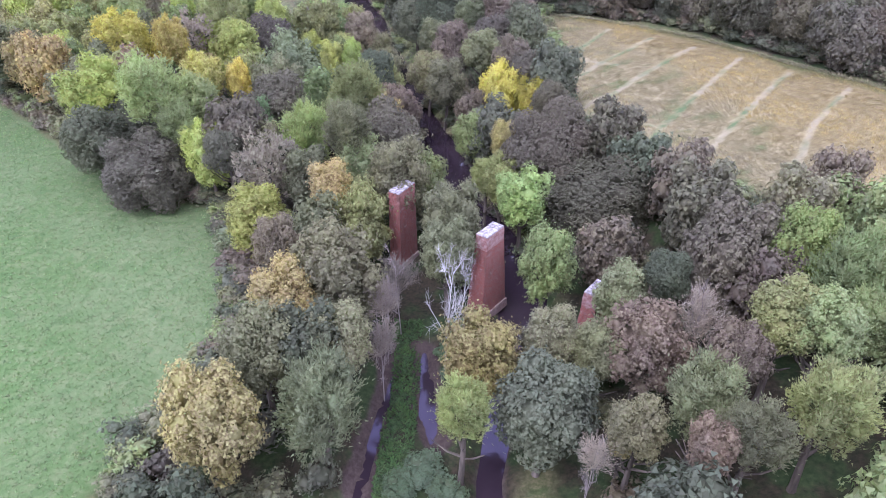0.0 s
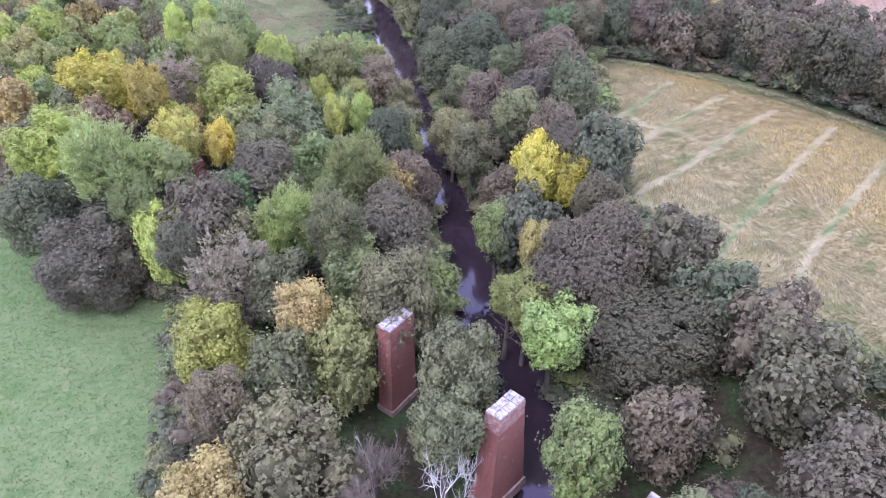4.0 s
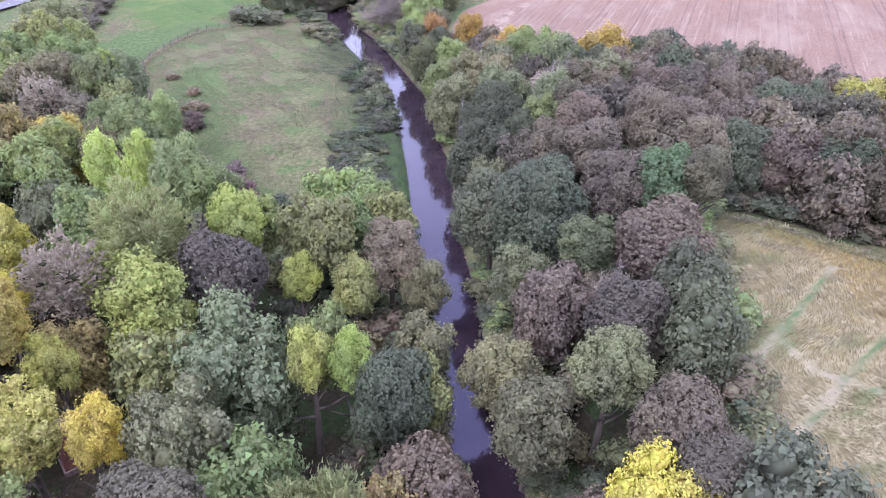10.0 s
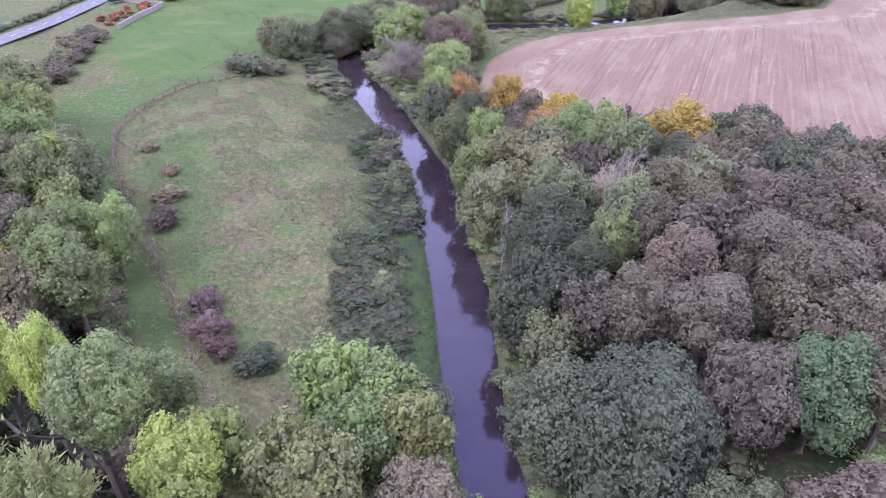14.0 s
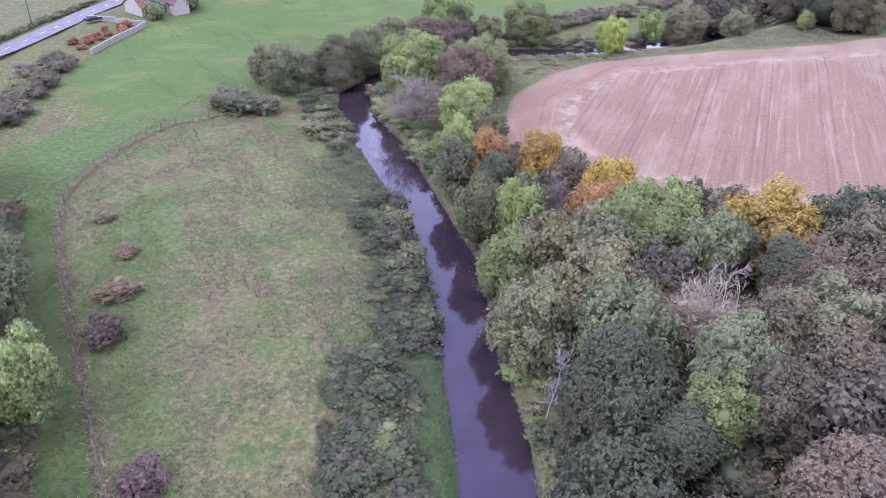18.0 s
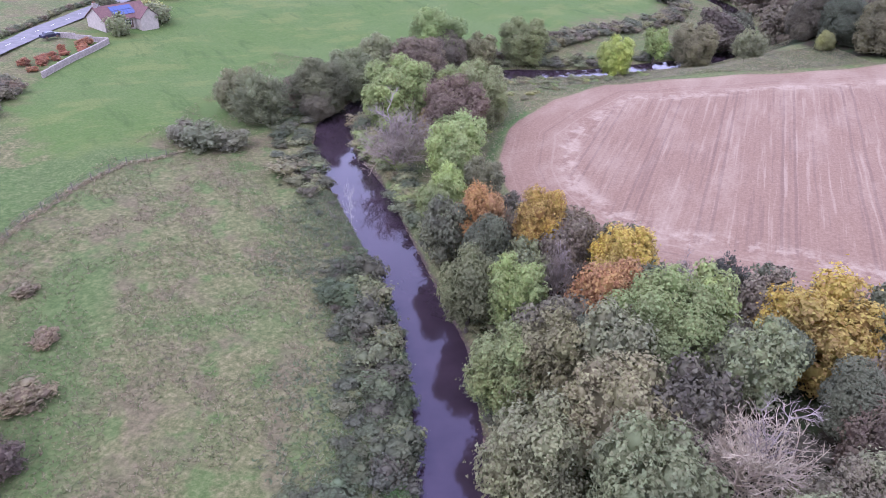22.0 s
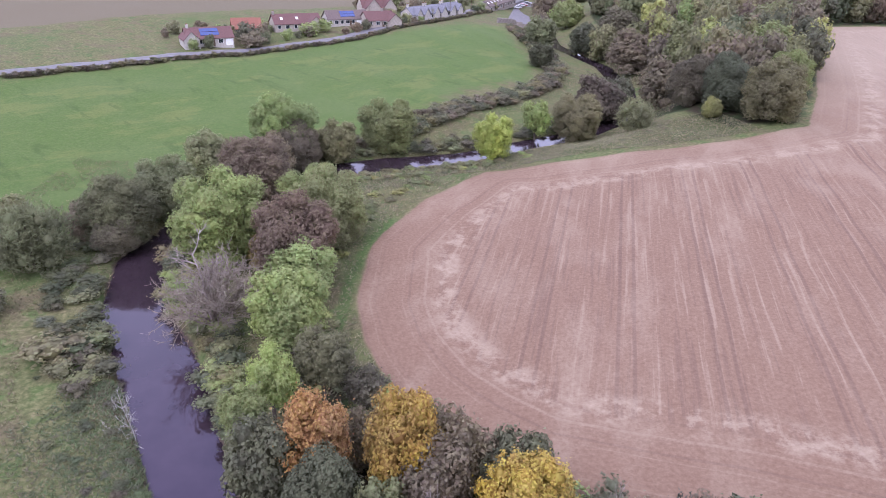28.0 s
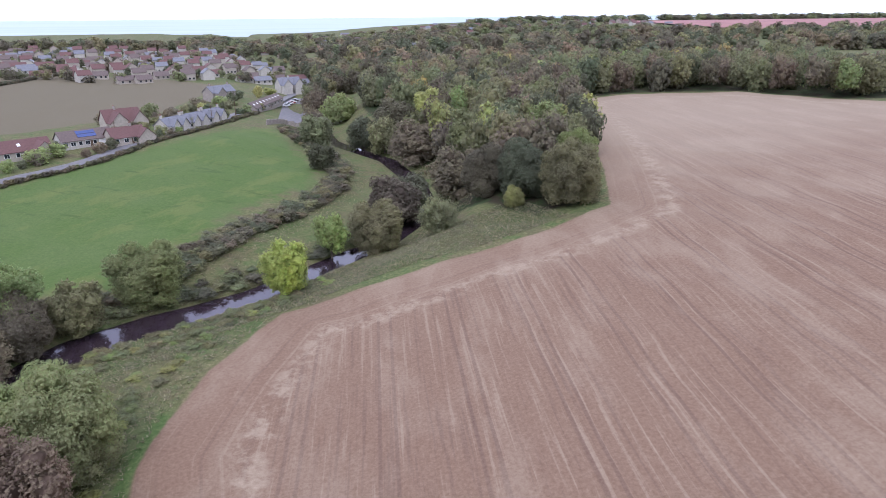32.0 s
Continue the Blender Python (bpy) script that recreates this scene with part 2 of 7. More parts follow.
WHEELINGS = [[(31, 134), (24, 123.5), (20, 118), (15.5, 116)], [(38, 129), (29.4, 119.2), (21.8, 109.8), (18.3, 106.5), (15.8, 103.7)], [(17, 111.5), (19.6, 107.9)], [(22, 121), (24, 116.5), (29, 115)],
             [(45, 125), (35.1, 114), (30.4, 108.2), (26.1, 102.6), (20.2, 97.4)], [(51.6, 120), (43.3, 108.8), (37, 99.8), (32.7, 93.8), (28.8, 87.5), (25.7, 82)],
             [(57.5, 113), (47.6, 100.7), (38.8, 89), (32.2, 78.5), (29.5, 73.6)], [(64, 106), (52.5, 92.4), (47.4, 83.8), (41.3, 74.2)], [(72, 98), (60, 82), (50, 66)],
             [(20.2, 97.4), (22.9, 94.5), (26.6, 92.1), (30.2, 90.3)]]
FENCE = [(-33, 132.6), (-41, 141), (-49, 151), (-61, 164.4), (-72, 176.7), (-81.8, 188.1), (-88, 199), (-90, 208), (-90, 218), (-88, 229), (-82, 237)]
LUSH = [(-74, 199, 4.5), (-70.4, 188, 4.5), (-64.6, 177.5, 3.5), (-59.2, 171.2, 2.5), (-50, 158, 2)]
MARGIN = [(-31, 236), (-29.3, 243), (-29.6, 254), (-28.5, 266), (-25.5, 275)]


def part(name, bm, material, parent=None, label="", smooth=False):
    me = bpy.data.meshes.new(name)
    bm.to_mesh(me)
    bm.free()
    if smooth:
        for p in me.polygons:
            p.use_smooth = True
    for m in material if isinstance(material, (list, tuple)) else [material]:
        me.materials.append(m)
    ob = new(name, me)
    if parent is not None:
        ob.parent = parent
    if label:
        ob["label"] = label
    return ob


def empty(name, x, y, z, turn=0.0, label="", category="", group=""):
    ob = new(name)
    ob.matrix_basis = pose(x, y, z, 0, 0, turn)
    return tagged(ob, label, category, group)


def mesh_of(name, verts, faces):
    me = bpy.data.meshes.new(name)
    me.from_pydata(verts, [], faces)
    me.update()
    return me


def axis(lo, hi, stepping, far_lo, far_hi):
    core = list(np.arange(lo, hi + 0.01, stepping))
    out, s, v = [], stepping, hi
    while v < far_hi:
        s *= 1.12
        v += s
        out.append(min(v, far_hi))
    back, s, v = [], stepping, lo
    while v > far_lo:
        s *= 1.12
        v -= s
        back.append(max(v, far_lo))
    return np.array(back[::-1] + core + out)


gx, gy = axis(-135, 75, 1.0, -4800, 4800), axis(15, 425, 1.0, -1500, 4000)
GX, GY = np.meshgrid(gx, gy)
GZ = land(GX, GY)
nx, ny = len(gx), len(gy)
idx = np.arange(nx * ny).reshape(ny, nx)
quads = np.stack([idx[:-1, :-1], idx[:-1, 1:], idx[1:, 1:], idx[1:, :-1]], -1).reshape(-1, 4)
gm = bpy.data.meshes.new("ground")
gm.vertices.add(nx * ny)
gm.vertices.foreach_set("co", np.stack([GX, GY, GZ], -1).ravel())
gm.loops.add(quads.size)
gm.loops.foreach_set("vertex_index", quads.ravel())
gm.polygons.add(len(quads))
gm.polygons.foreach_set("loop_start", np.arange(0, quads.size, 4))
gm.polygons.foreach_set("use_smooth", np.ones(len(quads), bool))
gm.update(calc_edges=True)
for key, values in (
    ("plough", inner(GX, GY, PLOUGH)), ("stubble", inner(GX, GY, STUBBLE)), ("green", inner(GX, GY, GREEN)), ("lawn", inner(GX, GY, LAWN)),
    ("brown", inner(GX, GY, BROWN)), ("bank", np.minimum(line_distance(GX, GY, RIVER), np.minimum(line_distance(GX, GY, DITCH), line_distance(GX, GY, POOL)) - 0.7)),
    ("track", np.min([line_distance(GX, GY, w) for w in WHEELINGS], 0)), ("margin", line_distance(GX, GY, MARGIN)),
    ("fence", line_distance(GX, GY, FENCE)), ("lush", line_distance(GX, GY, LUSH)), ("strip", inner(GX, GY, FENCE + [(-98, 237), (-108, 200), (-91, 192), (-67, 163), (-55, 149), (-40, 134)])),
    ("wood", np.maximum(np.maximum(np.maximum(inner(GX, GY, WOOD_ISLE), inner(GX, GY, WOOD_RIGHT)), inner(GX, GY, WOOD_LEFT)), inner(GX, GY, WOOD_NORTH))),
):
    a = gm.attributes.new(key, "FLOAT", "POINT")
    a.data.foreach_set("value", np.clip(values, -60, 60).ravel().astype(np.float32))


def ground_material():
    m, n, b = mat("ground", 0.95, 0.0, 0.15)
    at = coords(n, "Object")
    fine = noise_tex(n, 2.2, 6.0, at, 0.7)
    mid = noise_tex(n, 0.28, 5.0, at)
    wide = noise_tex(n, 0.045, 4.0, at)
    # rough tussock meadow
    tuss = noise_tex(n, 1.5, 7.0, at, 0.8)
    meadow = ramp(n, tuss, [(0.34, (0.046, 0.052, 0.020)), (0.5, (0.092, 0.092, 0.038)), (0.64, (0.165, 0.145, 0.075))])
    lush = ramp(n, tuss, [(0.34, (0.036, 0.060, 0.016)), (0.5, (0.058, 0.09, 0.026)), (0.66, (0.098, 0.122, 0.044))])
    rust = ramp(n, tuss, [(0.34, (0.060, 0.050, 0.026)), (0.64, (0.132, 0.108, 0.062))])
    meadow = mix(n, calc(n, "MULTIPLY", step_in(n, mid, 0.5, 0.64), 0.75), meadow, lush)
    meadow = mix(n, calc(n, "MULTIPLY", step_in(n, noise_tex(n, 0.13, 6.0, coords(n, "Object", (1, 1.4, 1), 0.5), 0.65), 0.49, 0.63), 0.85), meadow, rust)
    meadow = mix(n, calc(n, "MULTIPLY", step_in(n, wide, 0.47, 0.66), 0.5), meadow, lush)
    reach = calc(n, "MULTIPLY_ADD", mid, 16.0, -8.0)
    meadow = mix(n, calc(n, "MULTIPLY", step_in(n, calc(n, "ADD", attr(n, "lush"), reach), 2.5, -2.5), 0.8), meadow, lush)
    meadow = mix(n, calc(n, "MULTIPLY", step_in(n, calc(n, "ADD", attr(n, "strip"), calc(n, "MULTIPLY", reach, 0.25)), -0.5, 1.5), 0.85), meadow, lush)
    meadow = mix(n, calc(n, "MULTIPLY", step_in(n, calc(n, "ADD", attr(n, "fence"), calc(n, "MULTIPLY", reach, 0.2)), 0.9, 0.1), 0.35), meadow, rust)
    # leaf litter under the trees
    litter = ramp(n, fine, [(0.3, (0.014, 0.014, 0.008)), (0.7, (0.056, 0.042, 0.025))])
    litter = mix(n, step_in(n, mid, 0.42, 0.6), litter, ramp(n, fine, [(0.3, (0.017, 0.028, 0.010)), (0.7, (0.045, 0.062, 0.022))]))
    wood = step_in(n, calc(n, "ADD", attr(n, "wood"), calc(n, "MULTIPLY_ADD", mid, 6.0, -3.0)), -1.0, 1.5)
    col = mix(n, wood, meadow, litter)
    wob = calc(n, "MULTIPLY_ADD", mid, 3.0, -1.5)
    # grazed grass
    grass = ramp(n, fine, [(0.25, (0.048, 0.087, 0.022)), (0.75, (0.095, 0.140, 0.048))])
    grass = mix(n, step_in(n, wide, 0.4, 0.65), grass, ramp(n, fine, [(0.25, (0.067, 0.101, 0.034)), (0.75, (0.132, 0.162, 0.073))]))
    grass = mix(n, calc(n, "MULTIPLY", step_in(n, noise_tex(n, 0.9, 5.0, at, 0.7), 0.45, 0.62), 0.55), grass, ramp(n, fine, [(0.25, (0.085, 0.105, 0.04)), (0.75, (0.16, 0.175, 0.085))]))
    grass = mix(n, calc(n, "MULTIPLY", step_in(n, noise_tex(n, 0.5, 5.0, coords(n, "Object", (1.6, 0.8, 1), 0.6), 0.7), 0.5, 0.68), 0.5), grass, (0.045, 0.085, 0.025))
    rich = mix(n, 0.6, grass, ramp(n, fine, [(0.25, (0.037, 0.07, 0.01)), (0.75, (0.072, 0.117, 0.021))]))
    rich = mix(n, calc(n, "MULTIPLY", step_in(n, noise_tex(n, 0.075, 6.0, coords(n, "Object", (1.5, 0.7, 1), 0.75), 0.65), 0.5, 0.62), 0.6), rich, ramp(n, fine, [(0.25, (0.08, 0.098, 0.024)), (0.75, (0.135, 0.155, 0.05))]))
    rich = mix(n, calc(n, "MULTIPLY", step_in(n, noise_tex(n, 0.16, 6.0, coords(n, "Object", (0.5, 1.6, 1), 0.75), 0.7), 0.55, 0.68), 0.5), rich, (0.032, 0.062, 0.014))
    rich = mix(n, 0.12, rich, (0.05, 0.045, 0.02))
    for field, turf in (("green", rich), ("lawn", grass)):
        col = mix(n, step_in(n, calc(n, "ADD", attr(n, field), calc(n, "MULTIPLY", wob, 5.0 if field == "green" else 1.0)), *((-4.0, 4.0) if field == "green" else (-0.6, 0.8))), col, turf)
    # cut cereal field: straw rows, wheel tracks grown green
    swept = n.nodes.new("ShaderNodeTexNoise")
    swept.inputs["Scale"].default_value, swept.inputs["Detail"].default_value, swept.inputs["Roughness"].default_value, swept.inputs["Distortion"].default_value = 0.42, 7.0, 0.72, 1.1
    n.links.new(coords(n, "Object", (0.8, 2.6, 1), radians(-35)), swept.inputs["Vector"])
    straw = ramp(n, swept.outputs["Fac"], [(0.32, (0.120, 0.102, 0.048)), (0.5, (0.188, 0.157, 0.082)), (0.68, (0.275, 0.234, 0.135))])
    place = n.nodes.new("ShaderNodeSeparateXYZ")
    n.links.new(at, place.inputs[0])
    ripe = calc(n, "ADD", calc(n, "MULTIPLY_ADD", place.outputs[1], 0.35, -35.0), place.outputs[0])
    gold = step_in(n, calc(n, "ADD", ripe, calc(n, "MULTIPLY_ADD", mid, 16.0, -8.0)), 32.0, 52.0)
    straw = mix(n, calc(n, "MULTIPLY", gold, 0.85), straw, ramp(n, swept.outputs["Fac"], [(0.32, (0.125, 0.096, 0.042)), (0.5, (0.2, 0.156, 0.07)), (0.68, (0.265, 0.213, 0.11))]))
    rowed = n.nodes.new("ShaderNodeSeparateXYZ")
    n.links.new(coords(n, "Object", (1, 1, 1), radians(22)), rowed.inputs[0])
    rows = calc(n, "ABSOLUTE", calc(n, "SUBTRACT", calc(n, "PINGPONG", calc(n, "ADD", rowed.outputs[1], calc(n, "MULTIPLY", mid, 1.6)), 2.1), 1.05))
    straw = mix(n, calc(n, "MULTIPLY", calc(n, "MULTIPLY", step_in(n, rows, 0.75, 1.0), gold), 0.55), straw, (0.15, 0.105, 0.062))
    straw = mix(n, calc(n, "MULTIPLY", step_in(n, noise_tex(n, 0.17, 5.0, coords(n, "Object", (0.7, 1.6, 1), radians(-35))), 0.54, 0.66), calc(n, "MULTIPLY_ADD", gold, -0.55, 0.65)), straw, lush)
    straw = mix(n, calc(n, "MULTIPLY", step_in(n, calc(n, "ADD", attr(n, "stubble"), calc(n, "MULTIPLY_ADD", mid, 6.0, -3.0)), 4.0, 0.5), 0.6), straw, lush)
    track = calc(n, "ADD", attr(n, "track"), calc(n, "MULTIPLY", wob, 0.22))
    worn = step_in(n, noise_tex(n, 0.09, 4.0, at), 0.4, 0.52)
    rut = mix(n, worn, (0.060, 0.096, 0.036), (0.2, 0.168, 0.105))
    straw = mix(n, calc(n, "MULTIPLY", step_in(n, track, 0.75, 0.3), 0.4), straw, mix(n, worn, (0.07, 0.10, 0.04), (0.25, 0.215, 0.14)))
    straw = mix(n, calc(n, "MULTIPLY", step_in(n, track, 0.4, 0.1), 0.8), straw, rut)
    col = mix(n, step_in(n, calc(n, "ADD", attr(n, "stubble"), calc(n, "MULTIPLY", wob, 0.7)), -0.4, 0.9), col, straw)
    # ploughed and rolled field
    soil = ramp(n, fine, [(0.25, (0.125, 0.074, 0.048)), (0.75, (0.195, 0.132, 0.091))])
    edge = attr(n, "plough")

    along = coords(n, "Object", (1, 1, 1), radians(12.7))
    streak = noise_tex(n, 1.0, 5.0, coords(n, "Object", (1.5, 0.03, 1), radians(12.7)), 0.6)
    ringstreak_vec = n.nodes.new("ShaderNodeCombineXYZ")
    n.links.new(calc(n, "MULTIPLY", edge, 1.0), ringstreak_vec.inputs[0])
    n.links.new(calc(n, "MULTIPLY", mid, 0.4), ringstreak_vec.inputs[1])
    ring = noise_tex(n, 0.9, 5.0, ringstreak_vec.outputs[0], 0.65)
    headland = step_in(n, calc(n, "ADD", edge, calc(n, "MULTIPLY", wob, 1.0)), 13.0, 11.0)
    lines = mix(n, headland, streak, ring)
    pale = ramp(n, fine, [(0.25, (0.22, 0.164, 0.116)), (0.75, (0.31, 0.247, 0.18))])
    dark = ramp(n, fine, [(0.25, (0.084, 0.050, 0.036)), (0.75, (0.146, 0.095, 0.070))])
    soil = mix(n, calc(n, "MULTIPLY", step_in(n, lines, 0.53, 0.72), 0.45), soil, pale)
    soil = mix(n, calc(n, "MULTIPLY", step_in(n, lines, 0.47, 0.32), 0.55), soil, dark)
    sep = n.nodes.new("ShaderNodeSeparateXYZ")
    n.links.new(along, sep.inputs[0])
    pair = calc(n, "ABSOLUTE", calc(n, "SUBTRACT", calc(n, "PINGPONG", calc(n, "ADD", sep.outputs[0], 2.0), 5.5), 0.95))
    ruts = calc(n, "MULTIPLY", step_in(n, pair, 0.34, 0.12), calc(n, "SUBTRACT", 1.0, headland))
    soil = mix(n, calc(n, "MULTIPLY", ruts, 0.65), soil, dark)
    blotch = step_in(n, noise_tex(n, 0.06, 5.0, coords(n, "Object", (2.0, 0.7, 1), radians(12.7)), 0.6), 0.45, 0.7)
    soil = mix(n, calc(n, "MULTIPLY", blotch, 0.35), soil, pale)
    turnrow = calc(n, "MULTIPLY", step_in(n, edge, 9.0, 11.5), step_in(n, edge, 16.0, 13.0))
    soil = mix(n, calc(n, "MULTIPLY", turnrow, calc(n, "MULTIPLY", step_in(n, noise_tex(n, 0.35, 6.0, at, 0.7), 0.42, 0.62), 0.7)), soil, pale)
    # paler towards the far end, imitating how glancing light lifts distant soil
    soil = mix(n, calc(n, "MULTIPLY", step_in(n, calc(n, "ADD", place.outputs[1], calc(n, "MULTIPLY_ADD", wide, 80.0, -40.0)), 275.0, 400.0), 0.55), soil, ramp(n, fine, [(0.25, (0.24, 0.19, 0.135)), (0.75, (0.31, 0.255, 0.19))]))
    col = mix(n, step_in(n, calc(n, "ADD", edge, calc(n, "MULTIPLY", wob, 0.4)), -0.3, 0.5), col, soil)
    # sown field beyond the road
    sown = ramp(n, fine, [(0.25, (0.084, 0.070, 0.042)), (0.75, (0.134, 0.112, 0.073))])
    col = mix(n, step_in(n, attr(n, "brown"), -0.5, 1.5), col, sown)
    col = mix(n, step_in(n, calc(n, "ADD", attr(n, "margin"), calc(n, "MULTIPLY", wob, 0.3)), 1.1, 0.4), col, lush)
    # mud at the water's edge
    mud = ramp(n, fine, [(0.3, (0.034, 0.022, 0.020)), (0.7, (0.084, 0.062, 0.050))])
    col = mix(n, step_in(n, calc(n, "ADD", attr(n, "bank"), calc(n, "MULTIPLY", wob, 0.5)), 0.7, 0.1), col, mud)
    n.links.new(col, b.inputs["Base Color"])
    bump(n, b, calc(n, "ADD", fine, calc(n, "MULTIPLY", lines, 0.3)), 0.5, 0.12)
    return m


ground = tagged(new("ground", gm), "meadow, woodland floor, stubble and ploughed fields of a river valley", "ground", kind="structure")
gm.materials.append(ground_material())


def ribbon(line, inset, z, step=2.0):
    """Points on both sides of a line of (x, y, half width)."""
    pts = []
    for a, b in zip(line[:-1], line[1:]):
        k = max(1, int(math.dist(a[:2], b[:2]) / step))
        for i in range(k):
            pts.append(Vector(a).lerp(Vector(b), i / k))
    pts.append(Vector(line[-1]))
    verts = []
    for i, p in enumerate(pts):
        d = pts[min(i + 1, len(pts) - 1)] - pts[max(i - 1, 0)]
        d = Vector((d.x, d.y)).normalized()
        w = p.z + inset
        zz = z if not callable(z) else z(p.x, p.y)
        verts += [(p.x - d.y * w, p.y + d.x * w, zz), (p.x + d.y * w, p.y - d.x * w, zz)]
    return verts, [(2 * i, 2 * i + 1, 2 * i + 3, 2 * i + 2) for i in range(len(pts) - 1)]


def water_material(name, tint):
    m, n, b = mat(name, 0.06, 0.0, 0.5)
    v = noise_tex(n, 1.4, 3.0, coords(n, "Object", (1, 1, 1)))
    n.links.new(ramp(n, noise_tex(n, 0.25, 3.0, coords(n, "Object")), [(0.3, tint), (0.7, tuple(c * 1.5 for c in tint))]), b.inputs["Base Color"])
    b.inputs["Specular Tint"].default_value = (0.66, 0.6, 1.0, 1)
    bump(n, b, v, 0.06, 0.05)
    return m


WATER = water_material("peaty_water", (0.021, 0.014, 0.018))
river = tagged(new("river", mesh_of("river", *ribbon(RIVER, 1.4, 0.0))), "calm dark peaty river between low banks", "river", kind="structure")
river.data.materials.append(WATER)
for name, line in (("ditch", DITCH), ("pool", POOL)):
    ob = tagged(new(name, mesh_of(name, *ribbon(line, 0.8, 0.0))), "shallow muddy side water below the ruined piers", "water", kind="structure")
    ob.data.materials.append(WATER)

# ---------------------------------------------------------------- trees
rng = random.Random(11)


BALL = bmesh.new()
bmesh.ops.create_icosphere(BALL, subdivisions=1, radius=1)
BALL_V = np.array([tuple(v.co) for v in BALL.verts])
BALL_F = np.array([[v.index for v in f.verts] for f in BALL.faces])
BALL.free()
CROWN_Z = 0.46


def unit_rows(v):
    return v / np.maximum(np.linalg.norm(v, axis=1, keepdims=True), 1e-9)


def crown_mesh(name, seed, clumps, per, clump_r, size, shape, lobes, rads=(0.2, 0.34), heart=0.7, core=0.8, stretch=1.0, shaggy=0.12):
    """A crown of unit radius and unit height, its foot at zero: lobes set with many small sprays of leaves, and cores
    inside, painted shade-dark in the thin crowns.
    stretch draws the leaves out upwards and outwards (willow, ash); shaggy is the unevenness of the outline."""
    r, g = random.Random(seed), np.random.default_rng(seed)
    balls = []
    for i in range(lobes):
        a, u = i * 2.399963 + r.uniform(-0.45, 0.45), (i + 0.5) / lobes
        rad = r.uniform(*rads)
        zc = (1 - u ** 0.85) * (1 - rad * CROWN_Z) + 0.06
        reach = max(0.0, shape(zc) - rad * r.uniform(0.55, 1.0))
        balls.append((math.cos(a) * reach, math.sin(a) * reach, zc / CROWN_Z, rad * r.uniform(0.85, 1.1)))
    balls.append((0.0, 0.0, 0.47 / CROWN_Z, heart))
    balls = np.array(balls)
    # places of the sprays: spaced out over the outer skin of the lobes
    n = clumps * 14
    j = g.choice(len(balls), n, p=balls[:, 3] ** 2 / (balls[:, 3] ** 2).sum())
    d = unit_rows(g.normal(0, 1, (n, 3)) + (0, 0, 0.25))
    p = balls[j, :3] + d * (balls[j, 3] * (1 + g.normal(0, shaggy * 0.4, n)))[:, None]
    hidden = np.zeros(n, bool)
    for k, b in enumerate(balls):
        hidden |= (((p - b[:3]) ** 2).sum(1) < (b[3] * 0.93) ** 2) & (j != k)
    ok = ~hidden & (p[:, 2] > 0.03)
    p, d = p[ok], d[ok]
    cell = clump_r * 1.2
    taken, chosen = {}, []
    for i, q in enumerate(p):
        key = tuple((q // cell).astype(int))
        near = False
        for ax in (-1, 0, 1):
            for ay in (-1, 0, 1):
                for az in (-1, 0, 1):
                    for c in taken.get((key[0] + ax, key[1] + ay, key[2] + az), ()):
                        if (q[0] - c[0]) ** 2 + (q[1] - c[1]) ** 2 + (q[2] - c[2]) ** 2 < cell * cell:
                            near = True
        if not near:
            taken.setdefault(key, []).append(q)
            chosen.append(i)
            if len(chosen) == clumps:
                break
    p, d = p[chosen], d[chosen]
    # leaves round each spray, and looser ones behind them that fill the gaps
    m = len(p) * per
    c, dn = np.repeat(p, per, 0), np.repeat(d, per, 0)
    spray = np.repeat(g.uniform(0.75, 1.3, len(p)), per)
    v = unit_rows(g.normal(0, 1, (m, 3)) + dn * 0.9)
    v *= np.where((v * dn).sum(1) < -0.2, -1.0, 1.0)[:, None]
    at = c + v * (clump_r * spray * g.uniform(0.55, 1.1, m))[:, None]
    at += unit_rows(dn + (0, 0, 0.5)) * (g.exponential(shaggy * 0.35, m) * (g.random(m) < 0.25))[:, None]
    nv = unit_rows(v * 0.8 + dn * 0.35 + (0, 0, 0.25) + g.normal(0, 0.33, (m, 3)))
    s = size * g.uniform(0.6, 1.4, m)
    k = int(len(p) * per * 0.4)
    i = g.choice(len(p), k)
    back = p[i] - d[i] * (clump_r * g.uniform(0.35, 1.0, k))[:, None] + g.normal(0, clump_r * 0.55, (k, 3))
    at, dn, nv = np.concatenate([at, back]), np.concatenate([dn, d[i]]), np.concatenate([nv, unit_rows(d[i] + g.normal(0, 0.3, (k, 3)))])
    s = np.concatenate([s, size * g.uniform(1.2, 1.9, k)])[:, None]
    m += k
    t = unit_rows(np.cross(nv, unit_rows(g.normal(0, 1, (m, 3)))))
    if stretch > 1:
        t = unit_rows(unit_rows(dn + (0, 0, 0.8)) + g.normal(0, 0.35, (m, 3)))
        nv = unit_rows(nv - t * (nv * t).sum(1, keepdims=True))
    u = np.cross(nv, t)
    tri = np.stack([at + t * s * stretch, at - t * s * 0.5 * stretch + u * s * 0.8 / stretch ** 0.4, at - t * s * 0.5 * stretch - u * s * 0.8 / stretch ** 0.4], 1).reshape(-1, 3)
    verts, faces = [tri], [np.arange(m * 3).reshape(-1, 3)]
    base = m * 3
    for b in balls:
        verts.append(b[:3] + BALL_V * g.uniform(0.8, 1.1, (len(BALL_V), 1)) * b[3] * core)
        faces.append(BALL_F + base)
        base += len(BALL_V)
    verts, faces = np.concatenate(verts), np.concatenate(faces)
    verts[:, 2] *= CROWN_Z
    me = bpy.data.meshes.new(name)
    me.vertices.add(len(verts))
    me.vertices.foreach_set("co", verts.ravel())
    me.loops.add(faces.size)
    me.loops.foreach_set("vertex_index", faces.ravel())
